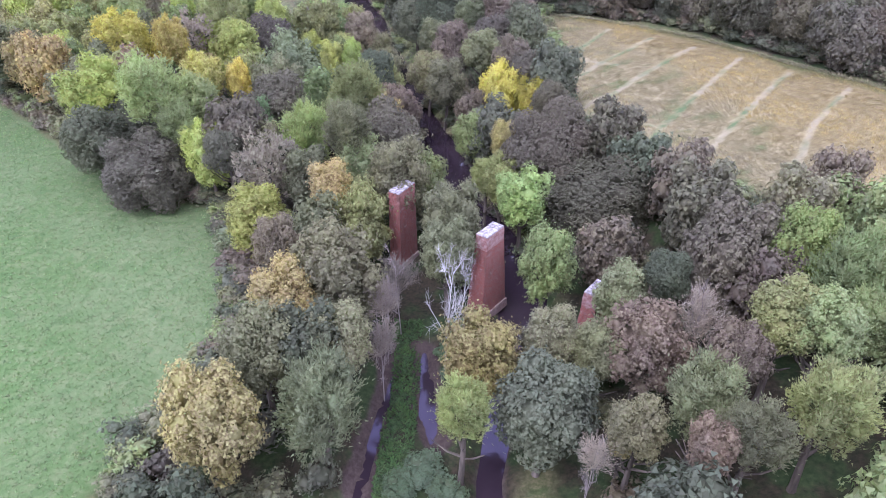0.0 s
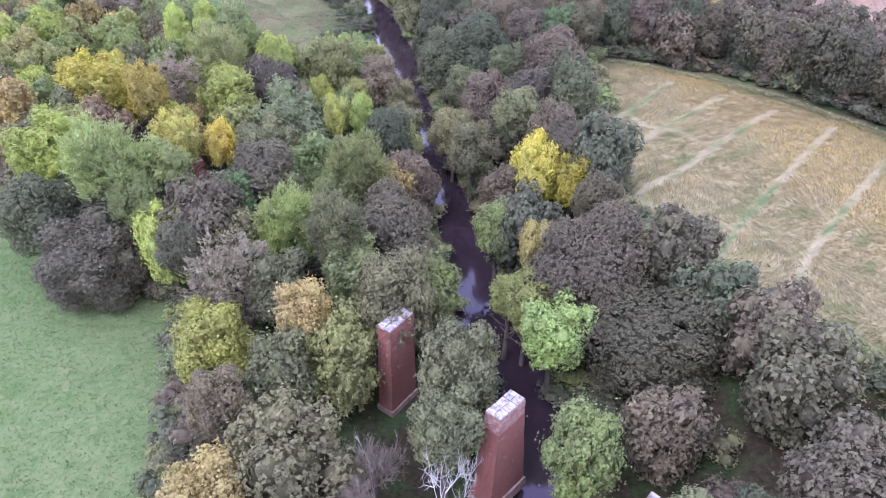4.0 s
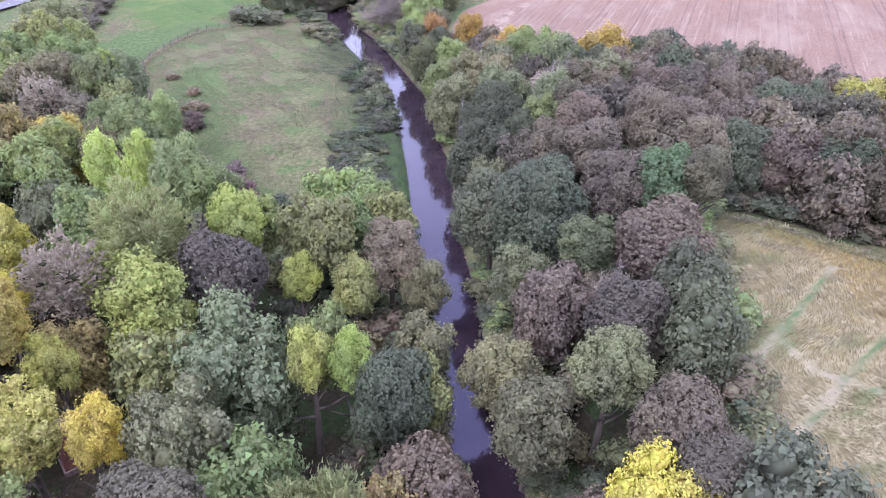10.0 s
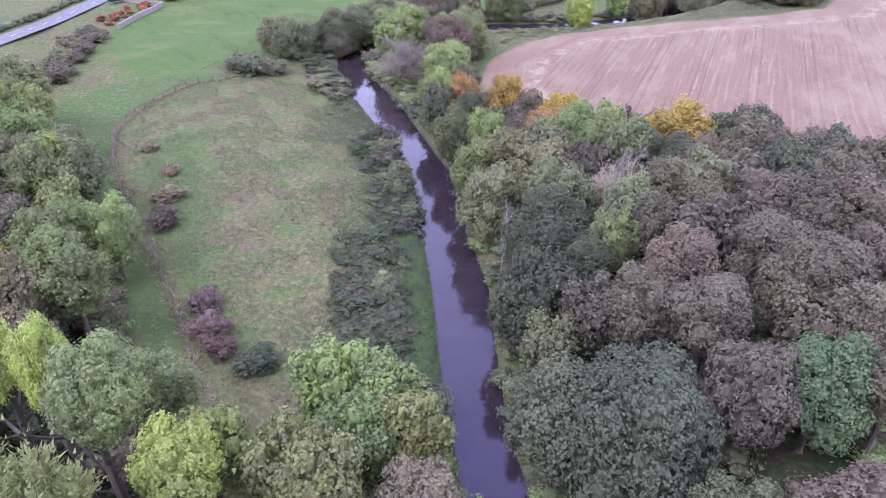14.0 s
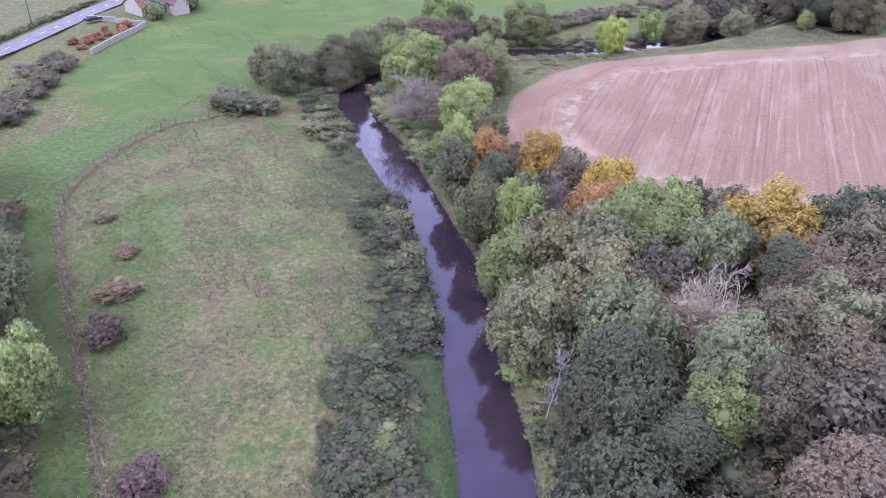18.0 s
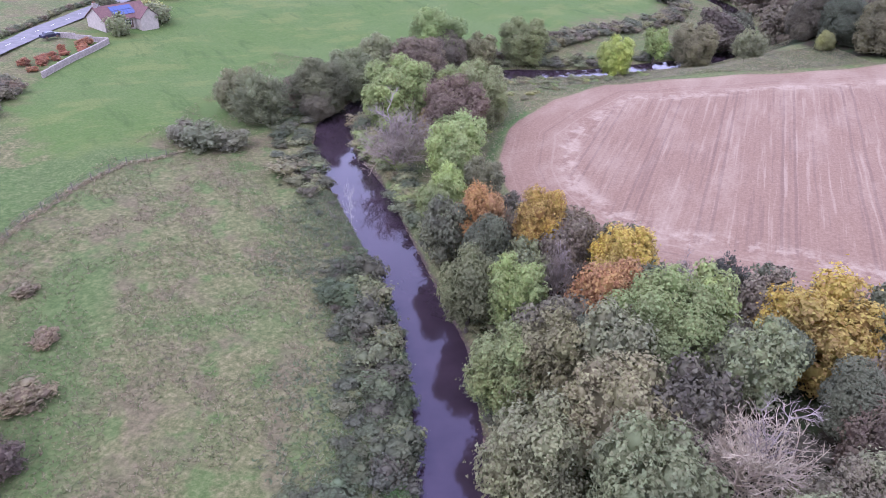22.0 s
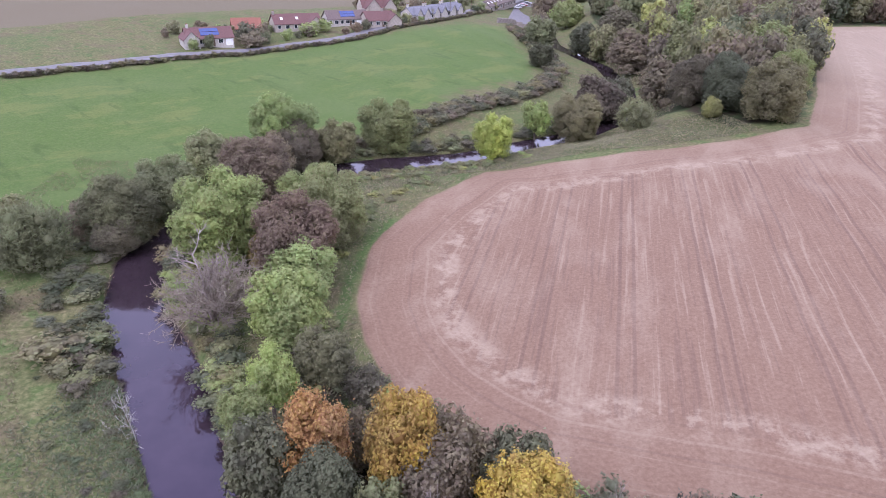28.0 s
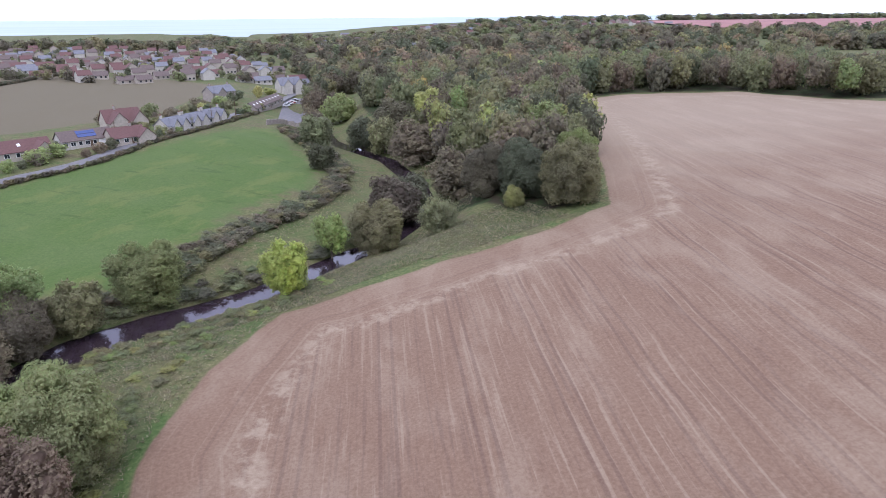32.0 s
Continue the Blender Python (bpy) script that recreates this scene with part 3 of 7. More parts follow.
    me.polygons.add(len(faces))
    me.polygons.foreach_set("loop_start", np.arange(0, faces.size, 3))
    me.materials.append(LEAF)
    me.materials.append(BOUGH_SHADE)
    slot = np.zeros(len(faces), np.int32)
    # only thin crowns show the core whose colour carries the shade
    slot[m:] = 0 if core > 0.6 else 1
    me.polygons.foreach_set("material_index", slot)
    me.update(calc_edges=True)
    return me


def twig_crown(name, seed, boughs=21):
    """A leafless crown of unit radius and height: boughs fanning up from the foot, branches and fine twigs."""
    r = random.Random(seed)
    verts, faces = [], []

    def blade(a, b, w):
        side = (b - a).orthogonal().normalized()
        side.rotate(Matrix.Rotation(r.uniform(0, 6.28), 3, (b - a).normalized()))
        k = len(verts)
        verts.extend([a + side * w, a - side * w, b + side * w * 0.45, b - side * w * 0.45])
        faces.extend([(k, k + 1, k + 3), (k, k + 3, k + 2)])

    def grow(o, d, length, w, level):
        pts, cur = [o], d.normalized()
        for i in range(3 if level < 3 else 2):
            cur = (cur + Vector((r.gauss(0, 0.17), r.gauss(0, 0.17), r.gauss(0.07, 0.13)))).normalized()
            pts.append(pts[-1] + cur * length / 3)
        for i, (a, b) in enumerate(zip(pts[:-1], pts[1:])):
            blade(a, b, w * (1 - 0.22 * i))
            if level < 2:
                blade(a, b, w * (1 - 0.22 * i))
        if level == 3:
            return
        for i in range((6, 6, 6)[level]):
            f = r.uniform(0.25, 1.0) * (len(pts) - 1)
            j = min(len(pts) - 2, int(f))
            q = pts[j].lerp(pts[j + 1], f - j)
            side = cur.orthogonal().normalized()
            side.rotate(Matrix.Rotation(i * 2.4 + r.uniform(-0.6, 0.6), 3, cur))
            grow(q, cur * r.uniform(0.5, 1.0) + side * r.uniform(0.5, 0.9), length * r.uniform(0.42, 0.62), w * 0.62, level + 1)

    for i in range(boughs):
        a, u = i * 2.399963 + r.uniform(-0.3, 0.3), (i + 0.5) / boughs
        out = math.sqrt(u)
        tip = Vector((math.cos(a) * out * 0.78, math.sin(a) * out * 0.78, (0.45 + 0.85 * (1 - u)) * r.uniform(0.85, 1.1)))
        foot = Vector((0, 0, 0.25 * (1 - u)))
        grow(foot, tip - foot, (tip - foot).length * 0.92, 0.022, 0)
    for v in verts:
        v.z *= CROWN_Z * 1.06
    me = mesh_of(name, verts, faces)
    me.materials.append(LEAF)
    return me


def tube(verts, faces, pts, radii, sides=6):
    k = len(verts)
    for i, (p, q) in enumerate(zip(pts, radii)):
        d = (pts[min(i + 1, len(pts) - 1)] - pts[max(i - 1, 0)]).normalized()
        t = d.orthogonal().normalized()
        u = d.cross(t)
        verts += [p + (t * math.cos(6.2832 * s / sides) + u * math.sin(6.2832 * s / sides)) * q for s in range(sides)]
    for i in range(len(pts) - 1):
        for s in range(sides):
            faces.append((k + i * sides + s, k + i * sides + (s + 1) % sides, k + (i + 1) * sides + (s + 1) % sides, k + (i + 1) * sides + s))


def trunk_mesh(name, seed, material):
    """Unit height up to the crown's heart, with limbs."""
    r = random.Random(seed)
    verts, faces = [], []
    lean = Vector((r.uniform(-0.05, 0.05), r.uniform(-0.05, 0.05), 0))
    tube(verts, faces, [Vector((0, 0, -0.05)), Vector((0, 0, 0.04)) + lean * 0.1, Vector((0, 0, 0.45)) + lean * 0.6, Vector((0, 0, 0.95)) + lean], [0.045, 0.03, 0.024, 0.009], 8)
    for i in range(6):
        a, h = i * 2.4 + r.uniform(-0.4, 0.4), r.uniform(0.38, 0.7)
        o = Vector((0, 0, h)) + lean * h
        out = Vector((math.cos(a), math.sin(a), 0)) * r.uniform(0.16, 0.28)
        tube(verts, faces, [o, o + out * 0.5 + Vector((0, 0, 0.1)), o + out + Vector((0, 0, r.uniform(0.2, 0.3)))], [0.014, 0.010, 0.004], 5)
    me = mesh_of(name, verts, faces)
    me.materials.append(material)
    return me


def bare_mesh(name, seed, material, twigs=6, thick=1.0, droop=0.0):
    """A leafless tree of unit height and about half that radius: trunk, boughs, branches and twigs."""
    r = random.Random(seed)
    verts, faces = [], []

    def grow(o, d, length, rad, level):
        n = 3
        pts, q = [o], [rad]
        cur = d.normalized()
        for i in range(n):
            cur = (cur + Vector((r.gauss(0, 0.16), r.gauss(0, 0.16), r.gauss(0.05 - droop * level, 0.12)))).normalized()
            pts.append(pts[-1] + cur * length / n)
            q.append(rad * (1 - 0.75 * (i + 1) / n))
        tube(verts, faces, pts, q, 6 if level == 0 else (4 if level < 3 else 3))
        if level == 3:
            return
        count = (9, 5, twigs)[level]
        for i in range(count):
            f = r.uniform(0.3 if level == 0 else 0.2, 1.0)
            j = min(n - 1, int(f * n))
            p = pts[j].lerp(pts[j + 1], f * n - j)
            a = i * 2.4 + r.uniform(-0.5, 0.5)
            side = cur.orthogonal().normalized()
            side.rotate(Matrix.Rotation(a, 3, cur))
            grow(p, cur * r.uniform(0.4, 0.9) + side * r.uniform(0.6, 1.0), length * r.uniform(0.42, 0.6) * (1.0 if level else 1.0 - 0.35 * f), rad * (0.42 if level == 0 else 0.5), level + 1)

    grow(Vector((0, 0, -0.02)), Vector((0, 0, 1)), 0.9, 0.022 * thick, 0)
    me = mesh_of(name, verts, faces)
    me.materials.append(material)
    return me


def round_top(z):
    return math.sqrt(max(0.0, 1 - ((z - 0.42) / 0.58) ** 2)) if z > 0.42 else 0.72 + 0.28 * z / 0.42


def upright(z):
    return 0.35 + 0.65 * math.sin(math.pi * min(1, max(0, z * 0.9 + 0.1))) ** 0.8


def spreading(z):
    return math.sqrt(max(0.0, 1 - ((z - 0.6) / 0.42) ** 2)) if z > 0.6 else 0.62 + 0.38 * z / 0.6


CROWNS = [crown_mesh("crown", 1, 600, 14, 0.088, 0.036, round_top, 16, (0.3, 0.42), 0.78), crown_mesh("crown", 2, 600, 14, 0.086, 0.035, round_top, 24, (0.22, 0.36), 0.8),
          crown_mesh("crown", 3, 600, 14, 0.09, 0.037, upright, 14, (0.28, 0.44), 0.66, shaggy=0.2), crown_mesh("crown", 4, 600, 14, 0.086, 0.035, spreading, 26, (0.2, 0.34), 0.78),
          crown_mesh("crown", 5, 600, 14, 0.09, 0.037, upright, 18, (0.24, 0.4), 0.68, shaggy=0.26)]
DOMES = [crown_mesh("crown", 14, 650, 12, 0.078, 0.034, round_top, 9, (0.42, 0.56), 0.88, shaggy=0.07), crown_mesh("crown", 15, 650, 12, 0.078, 0.034, round_top, 13, (0.34, 0.5), 0.86, shaggy=0.08)]
FEATHER = [crown_mesh("crown", 16, 500, 15, 0.1, 0.031, round_top, 18, (0.24, 0.4), 0.7, 0.66, 2.0, 0.3), crown_mesh("crown", 17, 500, 15, 0.1, 0.031, upright, 16, (0.24, 0.4), 0.62, 0.64, 2.0, 0.34)]
BROAD = [crown_mesh("crown", 11, 1400, 12, 0.058, 0.024, round_top, 30, (0.2, 0.34), 0.84, shaggy=0.08), crown_mesh("crown", 12, 1400, 12, 0.058, 0.024, spreading, 34, (0.2, 0.32), 0.8, shaggy=0.08)]
BROAD_DOMES = [crown_mesh("crown", 13, 1400, 12, 0.054, 0.023, round_top, 13, (0.36, 0.5), 0.88, shaggy=0.05)]
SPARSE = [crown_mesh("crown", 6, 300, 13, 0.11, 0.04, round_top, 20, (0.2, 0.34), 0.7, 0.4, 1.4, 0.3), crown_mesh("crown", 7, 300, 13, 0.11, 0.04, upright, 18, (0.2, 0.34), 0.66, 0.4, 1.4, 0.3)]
MID_CROWNS = [crown_mesh("crown", 25 + i, 330, 8, 0.116, 0.058, (round_top, upright, spreading, round_top)[i], (12, 12, 16, 9)[i], ((0.28, 0.42), (0.28, 0.42), (0.24, 0.36), (0.4, 0.54))[i], 0.78) for i in range(4)]
FAR_CROWNS = [crown_mesh("crown", 21 + i, 120, 5, 0.17, 0.1, (round_top, upright, spreading)[i], 6, (0.34, 0.48), 0.8) for i in range(3)]
VFAR_CROWNS = [crown_mesh("crown", 71 + i, 40, 4, 0.26, 0.17, (round_top, upright)[i], 4, (0.4, 0.55), 0.78) for i in range(2)]
BUSHES = [crown_mesh("foliage", 31 + i, 80, 5, 0.155, 0.082, round_top, 4, (0.36, 0.5), 0.76, shaggy=0.2) for i in range(4)]
FINE_BUSHES = [crown_mesh("foliage", 35 + i, 200, 9, 0.11, 0.055, round_top, 10, (0.26, 0.4), 0.74) for i in range(2)]
TRUNKS = [trunk_mesh("trunk", 41 + i, BARK) for i in range(4)]
BARES = [bare_mesh("trunk", 51 + i, TWIG_GREY, 6) for i in range(3)]
WHITES = [bare_mesh("trunk", 61 + i, TWIG_WHITE, 8, 0.85) for i in range(2)]

# leaf colours: base colour, label, crown shapes
KINDS = {
    "dg": ((0.128, 0.135, 0.083), "dense dark green broadleaf tree with a domed crown", DOMES),
    "gg": ((0.201, 0.21, 0.113), "grey-green broadleaf tree in full leaf", CROWNS + FEATHER),
    "gl": ((0.241, 0.278, 0.119), "mid-green broadleaf tree with a lobed crown", CROWNS + FEATHER),
    "lg": ((0.293, 0.336, 0.129), "fresh light green broadleaf tree", CROWNS + FEATHER),
    "sc": ((0.115, 0.128, 0.072), "dark bramble", CROWNS),
    "sd": ((0.135, 0.128, 0.088), "grey-brown thorn", CROWNS),
    "em": ((0.165, 0.232, 0.105), "emerald green upright tree among brown ones", CROWNS),
    "ol": ((0.214, 0.204, 0.112), "olive broadleaf tree starting to turn", CROWNS),
    "yo": ((0.305, 0.308, 0.127), "yellowish olive tree in early autumn leaf", CROWNS + FEATHER),
    "oy": ((0.358, 0.293, 0.129), "tree turning yellow-brown in autumn", CROWNS),
    "yg": ((0.37, 0.409, 0.123), "yellow-green tree in autumn leaf", CROWNS),
    "ye": ((0.451, 0.401, 0.095), "bright yellow autumn tree by the stubble field", CROWNS),
    "yt": ((0.426, 0.386, 0.118), "golden yellow tree in autumn leaf", CROWNS),
    "or": ((0.382, 0.285, 0.085), "golden orange tree in autumn leaf", CROWNS),
    "rd": ((0.32, 0.195, 0.09), "rust-red tree in autumn leaf", CROWNS),
    "ru": ((0.242, 0.191, 0.126), "russet-brown broadleaf tree in autumn", CROWNS),
    "br": ((0.19, 0.161, 0.111), "dull brown broadleaf tree in late leaf", DOMES + CROWNS[:2]),
    "db": ((0.145, 0.13, 0.089), "dark brown broadleaf tree with a cauliflower crown", DOMES),
    "pb": ((0.153, 0.133, 0.096), "dark purplish brown domed tree", DOMES),
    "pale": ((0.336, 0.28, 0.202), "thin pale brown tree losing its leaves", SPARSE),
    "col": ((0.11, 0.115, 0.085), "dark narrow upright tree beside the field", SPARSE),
}
TWIG_CROWNS = [twig_crown("twigs", 81), twig_crown("twigs", 82)]


def tree(kind, x, y, r, h, far=False):
    z = ground_z(x, y)
    turn = rng.uniform(0, 360)
    if kind in ("white", "bare", "bareb", "barep"):
        t = empty("bare_tree", x, y, z, turn, {"white": "bleached white dead tree standing by the ruined pier"}.get(kind, "bare grey-brown leafless tree among leafy ones"), "tree", "bare trees")
        ob = new("trunk", rng.choice(WHITES if kind == "white" else BARES))
        ob.parent = t
        ob.scale = (r * 2.5, r * 2.5, h) if kind == "white" else (r * 1.45, r * 1.45, h * 0.92)
        if kind != "white":
            ob = new("twig_crown", rng.choice(TWIG_CROWNS))
            ob.parent = t
            foot = max(0.04 * h, h - 3.2 * r)
            ob.location, ob.scale = (0, 0, foot), (r * rng.uniform(1.1, 1.35), r * rng.uniform(1.1, 1.35), h - foot)
            c = {"barep": (0.40, 0.34, 0.255), "bare": (0.33, 0.285, 0.225)}.get(kind, (0.25, 0.212, 0.17))
            k = rng.uniform(0.88, 1.12)
            ob.color = (c[0] * k, c[1] * k, c[2] * k, 1)
        return t
    col, label, pool = KINDS[kind]
    t = empty("tree", x, y, z, turn, label, "tree", "trees of the valley")
    base = max(h * 0.03, h - max(r * rng.uniform(2.2, 2.7), h * 0.38))
    trunk = new("trunk", rng.choice(TRUNKS))
    trunk.parent = t
    trunk.scale = (h * 0.8, h * 0.8, h * 0.72)
    if pool is not SPARSE:
        pool = (BROAD_DOMES if pool is DOMES else BROAD) if r > 4.6 and y < 345 else MID_CROWNS if far and y > 330 else pool
    crown = new("crown", rng.choice(pool))
    crown.parent = t
    crown.location = (0, 0, base)
    sq = rng.uniform(0.9, 1.12)
    crown.scale = (r * 1.08 * sq, r * 1.08 / sq, h - base)
    s, k = 0.05, rng.uniform(0.88, 1.12)
    j = [k * rng.uniform(1 - s, 1 + s) for _ in range(3)]
    crown.color = (col[0] * j[0], col[1] * j[1], col[2] * j[2], 1)
    return t



def mass(name, label, category, plants, pool):
    """Many plants in one mesh, each in its own leaf colour: (kind, x, y, radius, height)."""
    co, fa, col, slots, base = [], [], [], [], 0
    for kind, x, y, r, h in plants:
        me = rng.choice(pool)
        k = len(me.vertices)
        v = np.empty(k * 3)
        me.vertices.foreach_get("co", v)
        v = v.reshape(-1, 3)
        f = np.empty(len(me.loops), int)
        me.loops.foreach_get("vertex_index", f)
        foot = max(0.0, h - 2.6 * r)
        a = rng.uniform(0, 6.28)
        w = np.stack([(v[:, 0] * math.cos(a) - v[:, 1] * math.sin(a)) * r + x, (v[:, 0] * math.sin(a) + v[:, 1] * math.cos(a)) * r + y, v[:, 2] * (h - foot) + foot + ground_z(x, y)], 1)
        co.append(w)
        fa.append(f.reshape(-1, 3) + base)
        slot = np.empty(len(me.polygons), np.int32)
        me.polygons.foreach_get("material_index", slot)
        slots.append(slot)
        c = KINDS[kind][0]
        s = rng.uniform(0.86, 1.14)
        j = [s * rng.uniform(0.95, 1.05) for _ in range(3)]
        col.append(np.tile([c[0] * j[0], c[1] * j[1], c[2] * j[2], 1.0], (k, 1)))
        base += k
    co, fa, col = np.concatenate(co), np.concatenate(fa), np.concatenate(col)
    me = bpy.data.meshes.new(name)
    me.vertices.add(len(co))
    me.vertices.foreach_set("co", co.ravel())
    me.loops.add(fa.size)
    me.loops.foreach_set("vertex_index", fa.ravel())
    me.polygons.add(len(fa))
    me.polygons.foreach_set("loop_start", np.arange(0, fa.size, 3))
    me.update(calc_edges=True)
    a = me.color_attributes.new("leaf_colour", "FLOAT_COLOR", "POINT")
    a.data.foreach_set("color", col.ravel().astype(np.float32))
    me.materials.append(LEAF_MASS)
    me.materials.append(BOUGH_SHADE)
    me.polygons.foreach_set("material_index", np.concatenate(slots))
    return tagged(new(name, me), label, category, kind="stuff")


def bush(x, y, r, h, col=(0.10, 0.11, 0.075), label="low dark green bramble bush on the river bank"):
    b = empty("bush", x, y, ground_z(x, y) - 0.1, rng.uniform(0, 360), label, "bush", "bushes of the meadow and banks")
    ob = new("foliage", rng.choice(FINE_BUSHES))
    ob.parent = b
    ob.scale = (r * rng.uniform(0.9, 1.15), r * rng.uniform(0.9, 1.15), h)
    s = rng.uniform(0.88, 1.12)
    j = [s * rng.uniform(0.96, 1.04) for _ in range(3)]
    ob.color = (col[0] * j[0], col[1] * j[1], col[2] * j[2], 1)
    return b


# trees that stand out: kind, place, crown radius, height
tree("dg", 23, 149.5, 3.6, 10.5)
tree("br", 28.5, 148.6, 3.4, 10.8)
tree("dg", 33.5, 146.4, 3.4, 10.2)
tree("db", 38.5, 143.6, 3.5, 10.6)
tree("dg", 43.5, 140.6, 3.4, 10.2)
tree("br", 48, 137.4, 3.4, 10.4)
tree("dg", 52.6, 133.6, 3.4, 10.2)
tree("db", 57, 129.4, 3.5, 10.6)
tree("br", 61.2, 124.6, 3.4, 10.4)
tree("dg", 65.4, 119.6, 3.4, 10.2)
tree("br", 69.6, 114.4, 3.4, 10.4)
tree("oy", 40.6, 147.2, 3.2, 10.2)
tree("oy", -16.1, 36.7, 3.4, 12.5)
tree("ol", -13.9, 43.3, 2.8, 12.1)
tree("gg", -8.1, 38, 3, 12.2)
tree("gg", -7.6, 44.7, 2.4, 11.9)
tree("oy", -13.6, 50, 2.7, 12)
tree("ol", -9.4, 54, 4.1, 12.8)
tree("yg", -20.7, 68, 3.2, 9.5)
tree("br", -16.1, 58.4, 2.1, 11.7)
tree("yo", -8.8, 66.3, 3.3, 10.9)
tree("oy", -12, 67.8, 2.2, 12.7)
tree("bareb", -3.5, 54.8, 2, 11.7)
tree("bareb", -4.6, 52, 1.6, 11.4)
tree("bareb", -4.5, 46.6, 1.7, 11.4)
tree("gg", 1.6, 64.3, 3.4, 12.4)
tree("gg", 1.2, 58.2, 2.5, 11.9)
tree("oy", 4.4, 43.9, 3, 12.2)
tree("lg", 2.6, 37.1, 1.9, 11.6)
tree("dg", 8.8, 38.1, 3.5, 12.5)
tree("ol", 10, 45.1, 2.2, 11.7)
tree("ru", 17.1, 43.2, 3.2, 12.3)
tree("ol", 13.5, 43.3, 2, 11.6)
tree("gg", 16.8, 50.3, 2.2, 11.7)
tree("lg", 9.8, 71.3, 3.1, 12.3)
tree("yo", 7.4, 74.9, 2.5, 11.9)
tree("gl", 11.2, 58.4, 2.7, 12)
tree("db", 18.8, 72, 5.7, 9.7)
tree("db", 13.1, 77.1, 4.7, 15.1)
tree("db", 13.8, 85.4, 2.2, 13.3)
tree("pb", 26.3, 51.9, 4.1, 12.8)
tree("dg", 20.2, 50.2, 1.8, 11.5)
tree("barep", 21.9, 45.3, 2.1, 11.7)
tree("lg", 30.6, 49.6, 2.4, 11.9)
tree("yo", 26.2, 41, 2.5, 11.9)
tree("gl", 32.7, 45.7, 2.7, 12)
tree("gl", 28, 39.2, 2.1, 11.7)
tree("yo", 25.8, 32.9, 2.2, 11.8)
tree("yo", 22.1, 33.8, 1.1, 7.1)
tree("oy", 14.6, 36.2, 1.1, 7.1)
tree("gg", 19.5, 35.8, 2.3, 11.8)
tree("ol", 14.6, 34.4, 1.8, 11.5)
tree("gg", 21, 31.6, 1.8, 11.5)
tree("br", 22, 38.7, 2.1, 11.7)
tree("barep", 11.7, 33.4, 1.4, 11.3)
tree("ru", 18.5, 31.7, 1.5, 11.4)
tree("dg", -44.2, 88, 5.7, 9.7)
tree("br", -38, 78.8, 5.1, 9.5)
tree("dg", -46, 83, 3.6, 11)
tree("yg", -48.2, 91.5, 4.5, 14.5)
tree("ye", -49.3, 103.9, 3.5, 17.5)
tree("lg", -37.5, 84.4, 3.3, 17.9)
tree("yg", -29.5, 79, 3, 11.5)
tree("lg", -33.4, 88.5, 2.8, 14.1)
tree("em", -25.1, 86.7, 2.5, 12.4)
tree("pb", -22.9, 90.4, 3.4, 14.4)
tree("bareb", -28.4, 84.3, 2.6, 13)
tree("yg", -34, 109.7, 3.7, 15.1)
tree("pale", -41, 110, 3.2, 16.3)
tree("gg", -24.2, 105.6, 4.5, 14.6)
tree("pb", -29.8, 116.3, 3.5, 14.5)
tree("lg", -17.4, 81.1, 3, 13.7)
tree("gg", -11.6, 77.9, 2.6, 15.5)
tree("db", -7.2, 83.7, 3.7, 12.6)
tree("br", -7.4, 99.2, 3.7, 9.6)
tree("gl", -12.1, 90.6, 3, 15.7)
tree("pale", -20.2, 72.7, 3.3, 13.4)
tree("gg", -16, 73.6, 2.7, 11.5)
tree("gl", -10.1, 77.2, 2.9, 11.7)
tree("ol", -4.7, 71.5, 3.5, 14)
tree("dg", -11.2, 106.2, 3.1, 12.3)
tree("yg", -14.5, 106.4, 1.5, 13.8)
tree("yg", -17.8, 106, 1.7, 14)
tree("yg", -23.9, 120, 1.8, 10.5)
tree("yg", -31.1, 122.6, 2.5, 15.9)
tree("yo", -37.4, 115.8, 3.3, 18.9)
tree("ru", -15.6, 125, 2.9, 12.6)
tree("yt", -40.4, 100.9, 2.3, 17.8)
tree("yo", -47.6, 96.6, 3.2, 13.8)
tree("bareb", -47.9, 103.1, 3.1, 13.8)
tree("yt", -34, 93.9, 2.7, 15.1)
tree("yt", -37.2, 101.4, 1.7, 13)
tree("ye", -29.5, 95.7, 1.6, 13.9)
tree("gg", -24.5, 97.4, 3.6, 14)
tree("gl", -14, 87.8, 2.3, 12.3)
tree("gl", -33.7, 82.2, 2.3, 13.3)
tree("dg", -26.6, 77, 2.2, 11.8)
tree("ye", 8.4, 98.1, 3.1, 12.2)
tree("ye", 12.7, 96.9, 2.5, 9.5)
tree("gl", 4.1, 87.4, 2.6, 12)
tree("br", 4.7, 97.3, 2.8, 9.6)
tree("oy", 8.2, 81.6, 1.9, 11.6)
tree("yo", 5.6, 75.4, 1.7, 11.5)
tree("br", 10.6, 125.1, 3.7, 12.6)
tree("br", 10.4, 103.2, 3, 13.2)
tree("pb", 11.8, 100.1, 2.2, 11.8)
tree("gg", 5.8, 108.9, 2.8, 13.6)
tree("br", 1.1, 119.5, 3.4, 12.4)
tree("pb", 7.3, 115.9, 3, 12.2)
tree("gg", 0.1, 105.9, 3, 12.2)
tree("ol", -2.9, 111.5, 2.8, 12.1)
tree("dg", -1.2, 133.8, 5.3, 16.5)
tree("dg", -6.1, 135.6, 3.9, 14.2)
tree("gg", 4.1, 126.2, 2.5, 12.9)
tree("em", 12.4, 138.3, 3.4, 10.9)
tree("pb", 7.1, 137.3, 3.2, 12.3)
tree("barep", 6.3, 120.9, 2.4, 11.9)
tree("gg", -2.1, 123.8, 2.4, 11.9)
